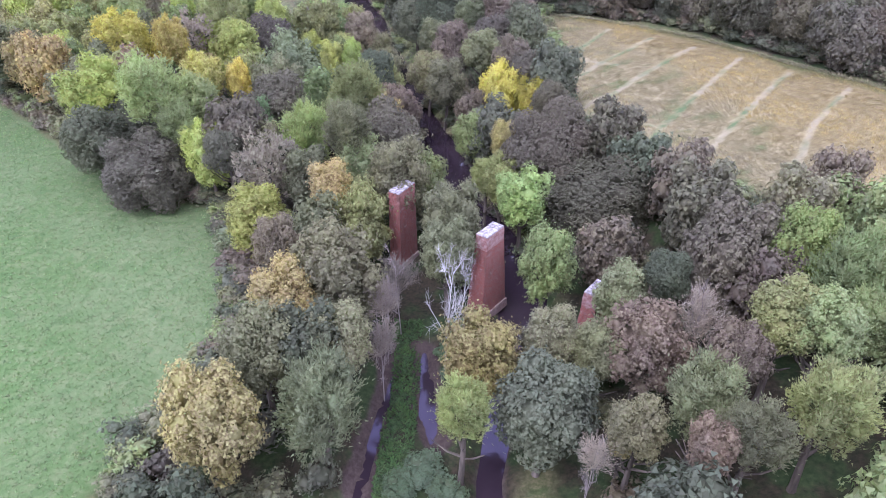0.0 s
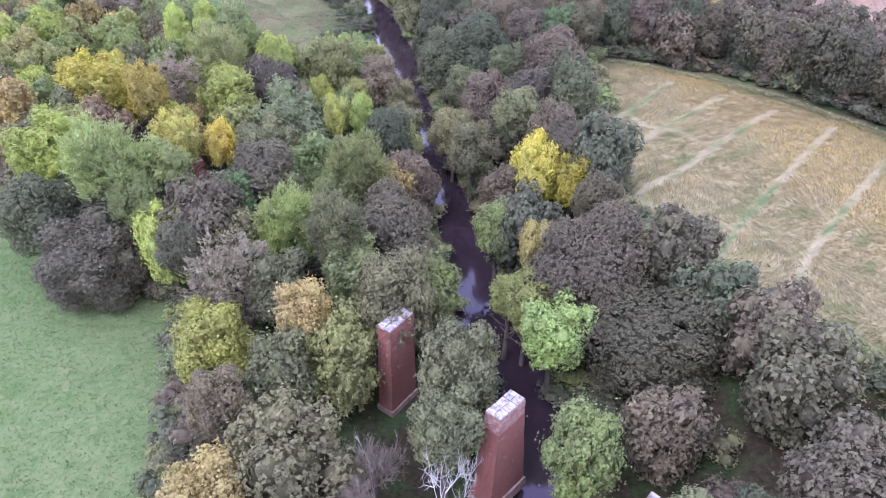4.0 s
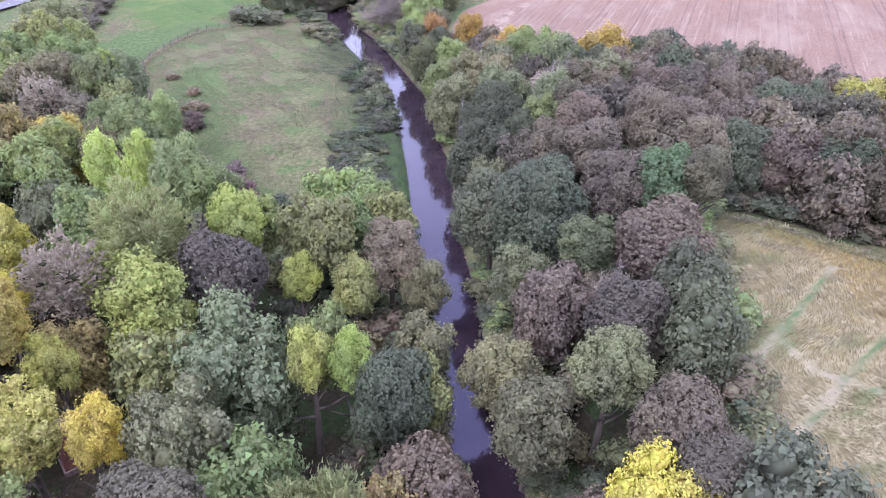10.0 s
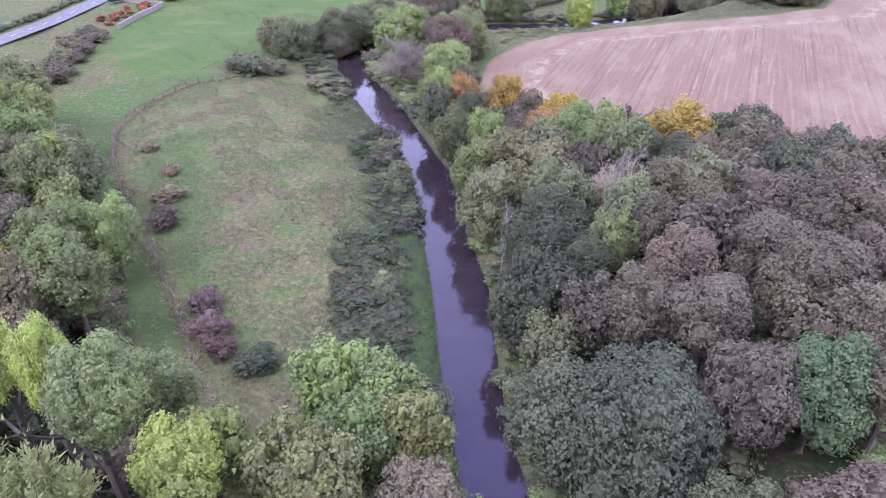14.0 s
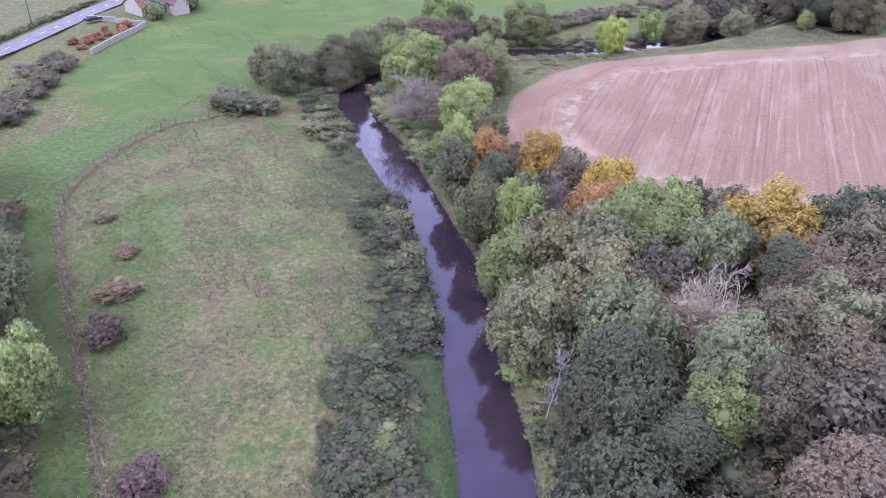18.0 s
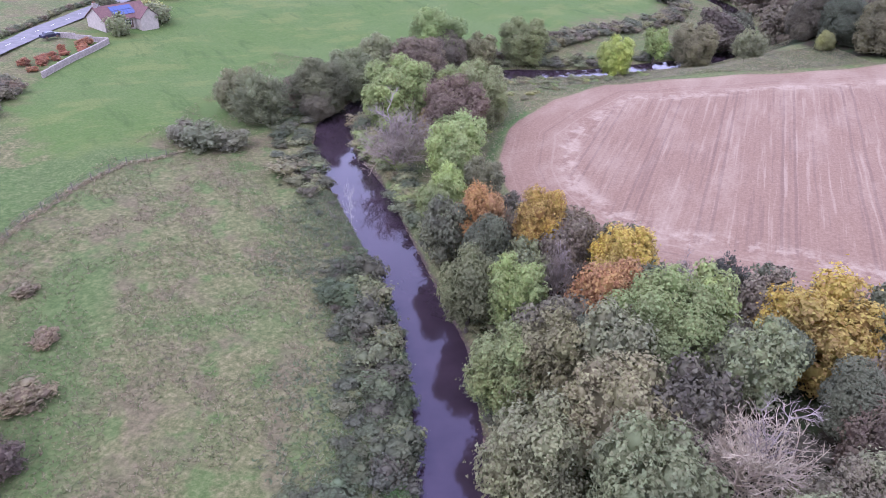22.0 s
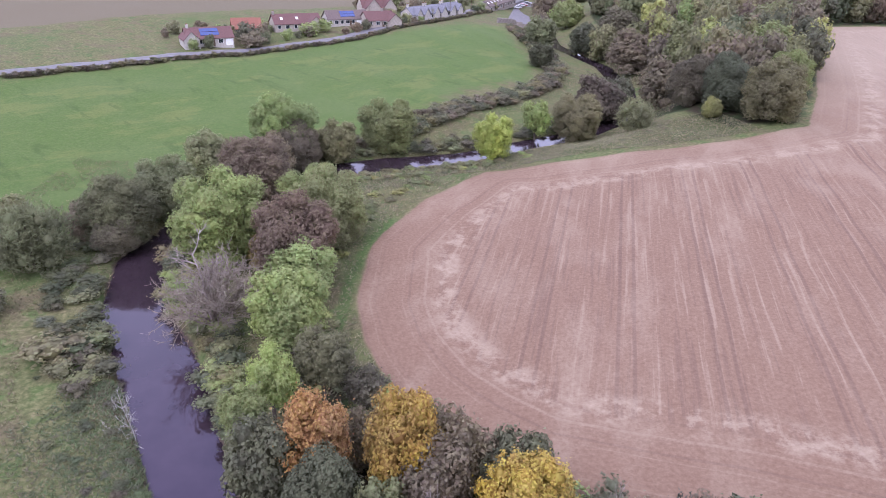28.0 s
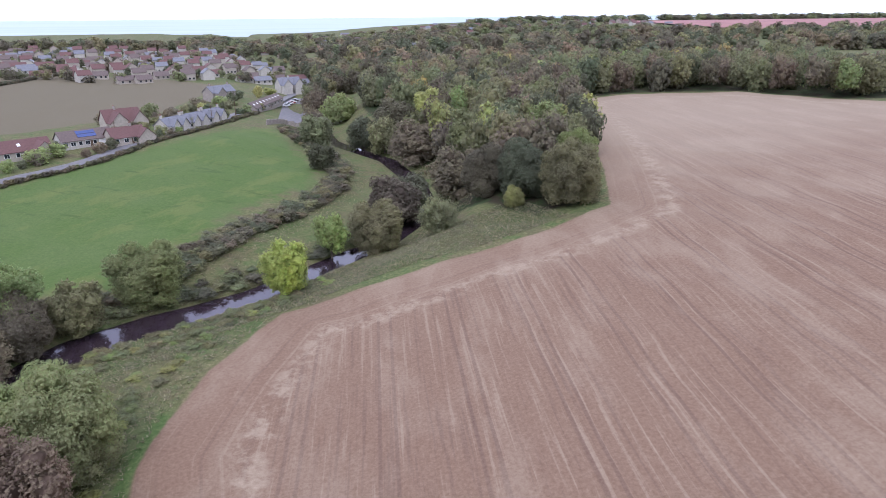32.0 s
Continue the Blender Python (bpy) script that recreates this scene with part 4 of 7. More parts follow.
tree("br", 13, 149.7, 3.1, 12.3)
tree("br", 17, 144.9, 2.8, 12.1)
tree("db", 16.4, 137.3, 2.5, 11.9)
tree("br", 5.1, 145.7, 3, 12.2)
tree("br", -0.2, 147.9, 3.1, 12.3)
tree("br", 3.6, 153.1, 2.9, 12.2)
tree("yo", -18.9, 122.1, 2.4, 9.5)
tree("ol", -12, 123.8, 2.2, 9.5)
tree("bareb", -24.4, 126.7, 2, 13.2)
tree("gl", -37.4, 124.5, 2.5, 19.9)
tree("gl", -36.7, 129.8, 2.2, 14.7)
tree("gl", -55.5, 144.3, 3.5, 14)
tree("gg", -71, 165.5, 4.1, 14.3)
tree("yg", -42.7, 126.3, 1.8, 19.5)
tree("yg", -48.1, 127.4, 1.8, 18)
tree("pale", -74.3, 152.1, 3.4, 13.9)
tree("ol", -80.7, 162.9, 3.8, 14.1)
tree("oy", -38.8, 105.3, 3, 11.2)
tree("yt", -53.9, 117, 2.5, 13.4)
tree("ye", -46.3, 107, 2.3, 13.3)
tree("white", 1.1, 49.8, 2.2, 13)
tree("gl", 32.1, 41.4, 2.1, 9.5)
tree("yt", -68.4, 145.6, 4.0, 11.2)
tree("gl", -63.0, 152.1, 4.1, 12.1)
tree("gg", -81.1, 142.4, 4.4, 11.6)
tree("gg", -90.7, 153.5, 4.3, 11.5, True)
tree("gl", -59.7, 156.8, 3.2, 11.3)
tree("dg", -9.0, 155.1, 4.6, 11.7)
tree("br", 18.5, 169.3, 3.8, 11.0)
tree("br", 24.4, 166.0, 3.6, 10.9)
tree("dg", 30.7, 166.2, 3.6, 10.9)
tree("dg", 35.6, 167.3, 3.2, 10.5)
tree("yt", 42.8, 168.6, 3.6, 10.9)
tree("br", 25.1, 178.7, 3.6, 10.8)
tree("dg", -8.3, 164.5, 5.3, 12.4)
tree("br", 12.6, 157.9, 3.3, 10.6)
tree("br", 16.3, 153.9, 3.7, 11.0)
tree("br", 21.6, 156.8, 3.5, 10.8)
tree("br", 14.0, 169.1, 3.4, 10.7)
tree("gg", 6.9, 171.2, 3.9, 11.1)
tree("br", -70.5, 153.2, 3.9, 11.1)
tree("gg", -78.3, 162.0, 3.9, 11.1)
tree("gl", -89.0, 178.3, 5.0, 12.1, True)
tree("gg", -79.1, 172.6, 4.7, 11.8)
tree("gg", -102.6, 193.4, 5.6, 12.6, True)
tree("ol", -16.6, 176.6, 4.0, 11.2)
tree("ol", -10.6, 180.8, 4.4, 11.6)
tree("gg", -8.3, 173.2, 4.4, 11.6)
tree("ol", -16.2, 187.8, 4.0, 11.2)
tree("gl", -20.4, 186.6, 3.1, 10.4)
tree("gl", -6.2, 192.0, 5.3, 12.4)
tree("barep", -1.2, 177, 4.8, 10.8)
tree("gg", -0.2, 166.7, 3.2, 10.4)
tree("br", 3.0, 170.0, 2.8, 10.1)
tree("br", 8.8, 178.0, 3.2, 10.5)
tree("br", 7.0, 167.4, 2.7, 10.0)
tree("br", 2.4, 162.2, 2.7, 10.0)
tree("gl", -1.8, 162.1, 2.6, 9.9)
tree("dg", -4.5, 159.4, 2.3, 9.7)
tree("or", -18.9, 213.4, 3.4, 11.8)
tree("rd", -26.6, 213.5, 2.9, 11.3)
tree("dg", -25.2, 208.3, 2.9, 10.2)
tree("ol", -25.8, 199.8, 3.3, 10.5)
tree("lg", -20.7, 198.5, 3.2, 10.5)
tree("dg", -12.8, 190.7, 1.8, 9.2)
tree("rd", -10.8, 198.2, 3.9, 11.1)
tree("or", -8.8, 206.6, 3.4, 11.5)
tree("bareb", -16.1, 205.3, 2.5, 9.8)
tree("bareb", -2.8, 206.3, 2.8, 10.1)
tree("col", 1.5, 203.2, 2.3, 9.7)
tree("or", 8.1, 193.9, 4.5, 12.4)
tree("rd", 2.1, 195.1, 1.3, 4.7)
tree("dg", 3.7, 189.3, 2.1, 9.5)
tree("dg", 7.1, 181.7, 2.6, 10.0)
tree("lg", -32.6, 222.3, 2.3, 9.7)
tree("gl", -35.4, 248.0, 4.3, 8.8)
tree("bareb", -44.3, 239.4, 6.5, 12.9)
tree("lg", -33.9, 235.4, 4.1, 11.3)
tree("ru", -37.4, 253.6, 5.9, 11.9)
tree("gl", -49.3, 258.4, 6.6, 13.2)
tree("gl", -35.0, 267.4, 5.8, 11.7)
tree("gg", -63.6, 274.9, 5.0, 10.2)
tree("br", -50.6, 281.8, 6.4, 12.7)
tree("br", -51.4, 295.4, 4.4, 9.0)
tree("db", -47.4, 302.0, 4.7, 9.5, True)
tree("gl", -51.0, 306.5, 6.7, 13.3, True)
tree("gg", -63.4, 294.3, 4.4, 9.0)
tree("gl", -29.7, 315.1, 5.6, 11.4, True)
tree("ol", -40.1, 307.5, 4.2, 8.6, True)
tree("ol", -67, 264.2, 5.1, 10.3)
tree("br", -72.3, 264.5, 3.1, 6.5)
tree("gg", -75.5, 254, 4.6, 9.6)
tree("ol", -81.7, 258.5, 4.2, 8.6)
tree("db", -66.3, 260.1, 2.7, 5.7)
tree("yg", -6.1, 314.3, 4.2, 9.6, True)
tree("lg", 5, 330.6, 3.3, 10.2, True)
tree("ol", 15.3, 331.6, 5.6, 11.2, True)
tree("db", 24.0, 349.4, 6.1, 12.1, True)
tree("gg", -28.2, 225.6, 2.6, 9.9)
tree("gl", -33.7, 216.6, 2.0, 9.4)
tree("gg", -34.2, 253.1, 2.8, 5.9)
tree("ol", -32.1, 265.5, 2.7, 5.7)
tree("oy", -42.3, 256.5, 2.5, 5.3)
tree("ol", -65.3, 265.4, 2.7, 5.7)
tree("dg", 28.9, 357.1, 5.5, 11.0, True)
tree("gg", 28.5, 328.8, 3.7, 7.7, True)
tree("br", 45.2, 363.0, 6.9, 13.8, True)
tree("yo", 45.8, 326.9, 2.2, 4.8, True)
tree("ol", 56.8, 321.9, 6.8, 13.5, True)
tree("dg", 51.3, 333.1, 5.9, 12.9, True)
tree("db", 45.3, 342.8, 5.5, 12.5, True)
tree("br", 48.3, 411.9, 7.7, 14.5, True)
tree("ol", 57.5, 387.2, 6.9, 13.8, True)
tree("dg", 37.5, 450.8, 5.4, 12.5, True)
tree("gg", 19.1, 448.0, 6.4, 12.7, True)
tree("dg", 14.7, 405.8, 4.0, 8.3, True)
tree("br", 49.9, 448.2, 6.6, 13.5, True)
tree("yo", 62.6, 444.6, 6.0, 13.0, True)
tree("ol", 72.2, 432.9, 6.3, 13.3, True)
tree("ol", 67.5, 388.9, 5.3, 12.4, True)
tree("gl", 79.4, 377.8, 6.0, 13.0, True)
tree("gl", 67.7, 339.2, 4.9, 12.0, True)
tree("br", 102.8, 467.2, 7.3, 14.2, True)
tree("ru", 113.3, 455.7, 7.1, 14.0, True)
tree("dg", 133.8, 469.3, 7.6, 14.4, True)
tree("gg", 64.4, 351.0, 5.1, 12.2, True)
tree("ol", 42.7, 437.9, 6.3, 13.3, True)
tree("gl", 38.9, 513.1, 6.7, 13.6, True)
tree("gl", -38.7, 273.5, 4.9, 10.0)
plants = []
put = plants.append
put(("dg", 37, 22, 3.1, 11.0))
put(("dg", 49, 22, 3.7, 9.8))
put(("gl", 12, 24, 2.8, 9.8))
put(("gg", 21, 23, 3.5, 9.8))
put(("gl", 27, 23, 2.9, 11.0))
put(("br", 33, 24, 3.6, 9.8))
put(("gl", 40, 23, 3.2, 11.0))
put(("gl", 58, 24, 3.9, 9.8))
put(("gg", 65, 24, 3.8, 11.0))
put(("br", 72, 24, 3.6, 11.0))
put(("dg", 16, 27, 3.9, 12.2))
put(("gl", 29, 27, 3.8, 9.8))
put(("gl", 39, 28, 3.2, 11.0))
put(("gg", 45, 26, 3.1, 12.2))
put(("dg", 52, 27, 3.5, 9.8))
put(("ol", 72, 28, 3.9, 9.8))
put(("ol", 35, 31, 3.6, 9.8))
put(("gg", 44, 30, 3.2, 11.0))
put(("gl", 49, 30, 4.0, 11.0))
put(("gl", 54, 32, 3.0, 9.8))
put(("br", 58, 29, 3.0, 9.8))
put(("br", 64, 29, 3.9, 9.8))
put(("gl", 41, 32, 3.1, 12.2))
put(("gg", 61, 35, 4.0, 9.8))
put(("dg", 68, 34, 4.0, 9.8))
put(("gl", 37, 38, 3.5, 9.8))
put(("ol", 43, 38, 3.5, 12.2))
put(("br", 50, 36, 3.0, 9.8))
put(("br", 53, 38, 3.6, 12.2))
put(("gl", 65, 38, 3.9, 9.8))
put(("gl", 44, 42, 2.8, 9.8))
put(("br", 60, 40, 3.3, 11.0))
put(("ol", 39, 44, 3.6, 12.2))
put(("gg", 51, 42, 3.5, 11.0))
put(("dg", 68, 42, 3.1, 11.0))
put(("br", 28, 48, 3.1, 9.8))
put(("gl", 44, 46, 3.6, 9.8))
put(("dg", 48, 47, 3.5, 12.2))
put(("gl", 52, 46, 2.9, 11.0))
put(("ol", 59, 47, 3.6, 9.8))
put(("gl", 40, 52, 3.3, 12.2))
put(("br", 44, 50, 3.2, 9.8))
put(("gl", 52, 50, 3.0, 12.2))
put(("gg", 59, 52, 3.8, 11.0))
put(("ol", 34, 58, 3.3, 11.0))
put(("gl", 40, 58, 3.7, 9.8))
put(("gl", 45, 57, 3.7, 9.8))
put(("br", 18, 62, 3.3, 9.8))
put(("br", 39, 62, 2.8, 11.0))
put(("db", 27, 63, 3.8, 11.0))
put(("br", 27, 69, 3.6, 9.8))
put(("dg", 23, 74, 3.7, 9.8))
put(("db", 21, 78, 3.6, 12.2))
put(("dg", 7, 87, 3.8, 12.2))
put(("dg", 16, 98, 3.8, 12.2))
put(("br", 89, 99, 4.1, 9.8))
put(("db", 81, 102, 3.2, 12.2))
put(("pb", 85, 102, 3.2, 11.0))
put(("db", 79, 106, 3.8, 9.8))
put(("pb", 91, 104, 2.8, 11.0))
put(("db", 74, 108, 3.3, 9.8))
put(("db", 86, 110, 3.1, 11.0))
put(("br", 91, 110, 3.6, 12.2))
put(("dg", 13, 113, 3.3, 12.2))
put(("db", 67, 113, 3.8, 9.8))
put(("db", 76, 113, 3.8, 9.8))
put(("br", 81, 113, 4.0, 11.0))
put(("br", 95, 112, 2.9, 12.2))
put(("br", 88, 116, 2.9, 11.0))
put(("dg", 13, 120, 3.3, 11.0))
put(("db", 64, 117, 3.3, 11.0))
put(("db", 69, 120, 3.6, 12.2))
put(("br", 79, 120, 3.9, 9.8))
put(("br", 93, 120, 3.2, 11.0))
put(("br", 3, 122, 3.0, 9.8))
put(("pb", 75, 122, 3.0, 12.2))
put(("db", 84, 121, 4.0, 9.8))
put(("br", 61, 127, 3.2, 12.2))
put(("db", 65, 126, 3.2, 11.0))
put(("br", 79, 127, 3.2, 9.8))
put(("pb", 88, 126, 3.8, 9.8))
put(("db", 52, 130, 3.6, 12.2))
put(("db", 57, 129, 2.9, 9.8))
put(("br", 67, 129, 2.8, 11.0))
put(("br", 73, 130, 3.0, 9.8))
put(("br", 61, 133, 3.7, 11.0))
put(("db", 73, 134, 3.7, 11.0))
put(("db", 80, 132, 3.1, 9.8))
put(("db", 84, 134, 3.1, 11.0))
put(("db", 49, 137, 3.9, 11.0))
put(("db", 55, 135, 2.8, 9.8))
put(("br", 68, 135, 3.7, 9.8))
put(("pb", 80, 136, 3.3, 9.8))
put(("br", 44, 139, 3.3, 11.0))
put(("br", 55, 139, 4.1, 12.2))
put(("db", 60, 138, 3.3, 9.8))
put(("br", 67, 139, 3.6, 9.8))
put(("pb", 73, 140, 3.7, 12.2))
put(("br", 78, 140, 3.7, 12.2))
put(("br", 33, 144, 3.9, 9.8))
put(("db", 41, 143, 2.9, 12.2))
put(("db", 45, 143, 2.9, 9.8))
put(("pb", 51, 141, 3.0, 12.2))
put(("db", 65, 143, 3.2, 9.8))
put(("db", 75, 143, 2.9, 11.0))
put(("ol", -8, 147, 2.8, 9.8))
put(("br", 13, 145, 3.1, 11.0))
put(("db", 40, 147, 3.1, 9.8))
put(("br", 51, 146, 3.0, 9.8))
put(("db", 57, 145, 3.8, 11.0))
put(("br", 68, 147, 3.7, 9.8))
put(("db", -4, 150, 3.1, 11.0))
put(("br", 28, 150, 4.0, 11.0))
put(("db", 35, 148, 3.0, 12.2))
put(("db", 46, 148, 3.8, 11.0))
put(("db", 54, 149, 4.0, 9.8))
put(("br", 60, 149, 3.8, 11.0))
put(("br", 36, 153, 3.7, 11.0))
put(("db", 41, 152, 4.0, 9.8))
put(("db", 63, 152, 3.5, 9.8))
put(("br", 29, 156, 4.0, 11.0))
put(("br", 46, 156, 2.8, 11.0))
put(("db", 50, 155, 3.1, 12.2))
put(("pb", 56, 157, 2.9, 11.0))
put(("db", 7, 161, 4.1, 9.8))
put(("br", 25, 160, 3.3, 9.8))
put(("db", 32, 159, 3.2, 11.0))
put(("db", 38, 159, 3.5, 12.2))
put(("db", 48, 159, 3.5, 11.0))
put(("br", 52, 160, 3.2, 11.0))
put(("db", 12, 164, 3.8, 9.8))
put(("db", 17, 163, 3.0, 9.8))
put(("br", 44, 163, 3.7, 11.0))
put(("pb", 48, 164, 2.9, 9.8))
put(("pb", 56, 163, 3.0, 11.0))
put(("br", 52, 167, 3.5, 9.8))
put(("br", 48, 170, 3.2, 9.8))
put(("db", 14, 174, 3.9, 9.8))
put(("br", 25, 172, 3.3, 11.0))
put(("db", 31, 172, 3.5, 9.8))
put(("br", 39, 174, 3.5, 9.8))
put(("db", 47, 174, 2.9, 9.8))
put(("dg", 18, 175, 3.3, 12.2))
put(("dg", 29, 176, 2.9, 9.8))
put(("db", 43, 178, 3.5, 9.8))
put(("db", -5, 181, 3.6, 9.8))
put(("br", 14, 179, 3.9, 9.8))
put(("br", 31, 180, 3.2, 12.2))
put(("br", 37, 181, 3.2, 9.8))
put(("gg", 0, 184, 2.9, 12.2))
put(("br", 11, 184, 3.3, 9.8))
put(("db", 17, 184, 3.9, 12.2))
put(("db", 25, 185, 3.9, 9.8))
put(("gg", -11, 188, 3.5, 12.2))
put(("dg", 0, 188, 3.2, 9.8))
put(("br", 21, 187, 3.0, 11.0))
put(("db", 29, 188, 4.0, 9.8))
put(("br", 36, 186, 3.8, 9.8))
put(("br", 17, 189, 2.8, 12.2))
put(("br", 25, 191, 3.0, 9.8))
put(("br", -16, 194, 3.9, 9.8))
put(("br", 17, 194, 3.1, 9.8))
put(("dg", 29, 193, 3.0, 9.8))
put(("gl", -2, 195, 2.9, 12.2))
put(("dg", 13, 196, 3.8, 9.8))
put(("dg", 17, 198, 3.0, 11.0))
put(("dg", 21, 198, 3.1, 11.0))
put(("dg", -7, 201, 3.4, 10.0))
put(("br", 5, 200, 3.1, 10.0))
put(("db", 11, 200, 3.2, 8.0))
put(("dg", 7, 204, 3.6, 8.0))
put(("gg", -20, 207, 2.9, 8.0))
put(("br", -16, 210, 3.2, 10.0))
put(("dg", -31, 212, 3.0, 10.0))
put(("br", -15, 214, 3.4, 10.0))
put(("dg", -9, 213, 2.8, 9.0))
put(("br", -23, 218, 2.4, 6.0))
put(("sd", -17, 218, 2.0, 4.5))
put(("sd", -20, 220, 2.0, 4.5))
put(("sd", -24, 227, 2.2, 4.5))
put(("sd", -28, 231, 2.2, 4.0))
mass("wood_trees", "lower trees filling the wood between river and fields", "trees", plants, MID_CROWNS)
plants = []
put = plants.append
put(("gg", -22, 23, 2.7, 11.0))
put(("dg", -19, 26, 2.6, 9.8))
put(("br", -14, 26, 3.7, 9.8))
put(("dg", -17, 29, 3.2, 9.8))
put(("dg", -10, 44, 3.0, 12.2))
put(("gg", -13, 63, 3.0, 11.0))
put(("gl", -2, 77, 2.6, 9.8))
put(("br", -26, 81, 3.8, 14.9))
put(("ol", -22, 80, 2.9, 12.0))
put(("gg", -20, 89, 2.6, 12.0))
put(("ru", -44, 95, 3.8, 14.9))
put(("gl", -19, 95, 3.8, 13.4))
put(("oy", -9, 96, 2.7, 9.8))
put(("ol", -55, 98, 3.8, 12.0))
put(("oy", -61, 102, 3.7, 14.9))
put(("gg", -51, 102, 3.1, 14.9))
put(("oy", -67, 106, 2.8, 13.4))
put(("yo", -31, 106, 3.8, 12.0))
put(("gg", -73, 108, 3.2, 14.9))
put(("gl", -61, 108, 3.5, 12.0))
put(("yo", -53, 109, 3.0, 12.0))
put(("gl", -18, 109, 2.8, 13.4))
put(("yo", -10, 109, 2.8, 9.8))
put(("yo", -77, 112, 3.7, 14.9))
put(("ol", -69, 111, 2.8, 13.4))
put(("yo", -57, 113, 3.1, 13.4))
put(("yg", -39, 113, 2.8, 14.9))
put(("gl", -78, 117, 3.3, 12.0))
put(("yo", -71, 114, 3.0, 13.4))
put(("yg", -66, 114, 3.5, 12.0))
put(("ol", -10, 114, 2.7, 9.8))
put(("gl", -85, 120, 2.7, 12.0))
put(("yo", -70, 119, 3.1, 12.0))
put(("gl", -47, 118, 3.0, 12.0))
put(("yo", -89, 123, 3.8, 13.4))
put(("yo", -77, 124, 3.9, 12.0))
put(("gl", -48, 122, 2.7, 14.9))
put(("yo", -82, 127, 2.9, 12.0))
put(("yo", -69, 125, 3.0, 12.0))
put(("ol", -57, 127, 3.2, 12.0))
put(("lg", -31, 127, 2.7, 13.4))
put(("yo", -25, 126, 3.2, 13.4))
put(("yo", -22, 124, 2.7, 14.9))
put(("yg", -95, 129, 3.1, 13.4))
put(("ol", -90, 130, 3.0, 13.4))
put(("gg", -86, 130, 3.8, 12.0))
put(("yg", -79, 129, 3.0, 14.9))
put(("yo", -74, 127, 3.1, 13.4))
put(("gl", -70, 130, 3.8, 12.0))
put(("yo", -93, 134, 3.5, 12.0))
put(("yg", -74, 133, 3.0, 14.9))
put(("gl", -59, 131, 2.7, 13.4))
put(("gl", -22, 132, 2.9, 12.0))
put(("yo", -18, 133, 2.7, 12.0))
put(("yo", -99, 137, 3.5, 13.4))
put(("ru", -86, 137, 3.5, 13.4))
put(("gl", -81, 136, 3.6, 13.4))
put(("yo", -71, 135, 3.0, 13.4))
put(("lg", -65, 136, 2.8, 13.4))
put(("ru", -53, 135, 2.7, 12.0))
put(("lg", -26, 137, 3.6, 12.0))
put(("gl", -21, 136, 2.8, 12.0))
put(("ol", -94, 139, 3.5, 12.0))
put(("lg", -90, 139, 3.9, 12.0))
put(("lg", -77, 138, 3.1, 14.9))
put(("oy", -71, 140, 3.0, 14.9))
put(("gg", -101, 142, 2.8, 13.4))
put(("gl", -75, 142, 2.8, 12.0))
put(("yo", -65, 141, 2.9, 13.4))
put(("ol", -59, 143, 3.5, 12.0))
put(("lg", -104, 147, 3.0, 13.4))
put(("yo", -98, 147, 3.6, 14.9))
put(("ru", -93, 146, 2.9, 12.0))
put(("oy", -85, 146, 2.7, 13.4))
put(("yg", -102, 151, 3.0, 13.4))
put(("gl", -105, 152, 2.7, 13.4))
put(("yg", -98, 154, 3.2, 12.0))
put(("gl", -85, 152, 3.5, 14.9))
put(("gg", -106, 156, 3.3, 13.4))
put(("ol", -81, 156, 3.5, 14.9))
put(("gl", -100, 159, 3.1, 12.0))
put(("yg", -93, 159, 3.7, 12.0))
put(("yo", -87, 161, 3.7, 13.4))
put(("gl", -72, 161, 2.8, 14.9))
put(("yo", -67, 158, 3.3, 12.0))
put(("gl", -101, 164, 3.3, 13.4))
put(("gl", -97, 163, 3.6, 12.0))
put(("yg", -93, 164, 2.7, 12.0))
put(("yo", -94, 168, 2.7, 13.4))
put(("yg", -73, 165, 3.0, 14.9))
put(("gl", -97, 171, 2.8, 13.4))
put(("gl", -90, 171, 3.1, 12.0))
put(("yo", -102, 172, 3.9, 12.0))
put(("gl", -95, 174, 2.8, 13.4))
put(("yo", -99, 179, 3.8, 12.0))
put(("yo", -94, 180, 2.7, 14.9))
put(("yo", -98, 184, 3.2, 13.4))
put(("yo", -90, 184, 2.8, 13.4))
mass("wood_trees", "lower trees filling the wood beside the grass field", "trees", plants, MID_CROWNS)
plants = []
put = plants.append
put(("br", 55, 349, 6.2, 15.0))
put(("br", 62, 345, 5.4, 16.0))
put(("ol", 72, 348, 4.6, 14.0))
put(("ol", 57, 357, 4.7, 16.0))
put(("dg", 80, 355, 4.6, 14.0))
put(("ol", 65, 362, 4.6, 13.0))
put(("gg", 73, 359, 5.4, 14.0))
put(("dg", 83, 364, 4.6, 16.0))
put(("ol", 55, 371, 5.4, 14.0))
put(("gg", 60, 367, 5.6, 16.0))
put(("yo", 61, 376, 5.9, 15.0))
put(("yo", 89, 374, 6.1, 14.0))
put(("dg", 67, 381, 4.6, 15.0))
put(("ol", 73, 385, 4.6, 13.0))
put(("dg", 81, 385, 4.9, 16.0))
put(("ru", 82, 391, 5.7, 13.0))
put(("br", 95, 388, 5.1, 14.0))
put(("br", 53, 397, 4.7, 14.0))
put(("ol", 66, 396, 4.8, 14.0))
put(("gg", 81, 400, 5.4, 14.0))
put(("ol", 89, 400, 5.5, 16.0))
put(("br", 99, 400, 4.7, 17.0))
put(("yo", 55, 405, 5.5, 17.0))
put(("ol", 70, 406, 5.7, 15.0))
put(("gl", 230, 408, 4.8, 16.0))
put(("ol", 243, 408, 5.7, 16.0))
put(("ol", 58, 412, 4.6, 14.0))
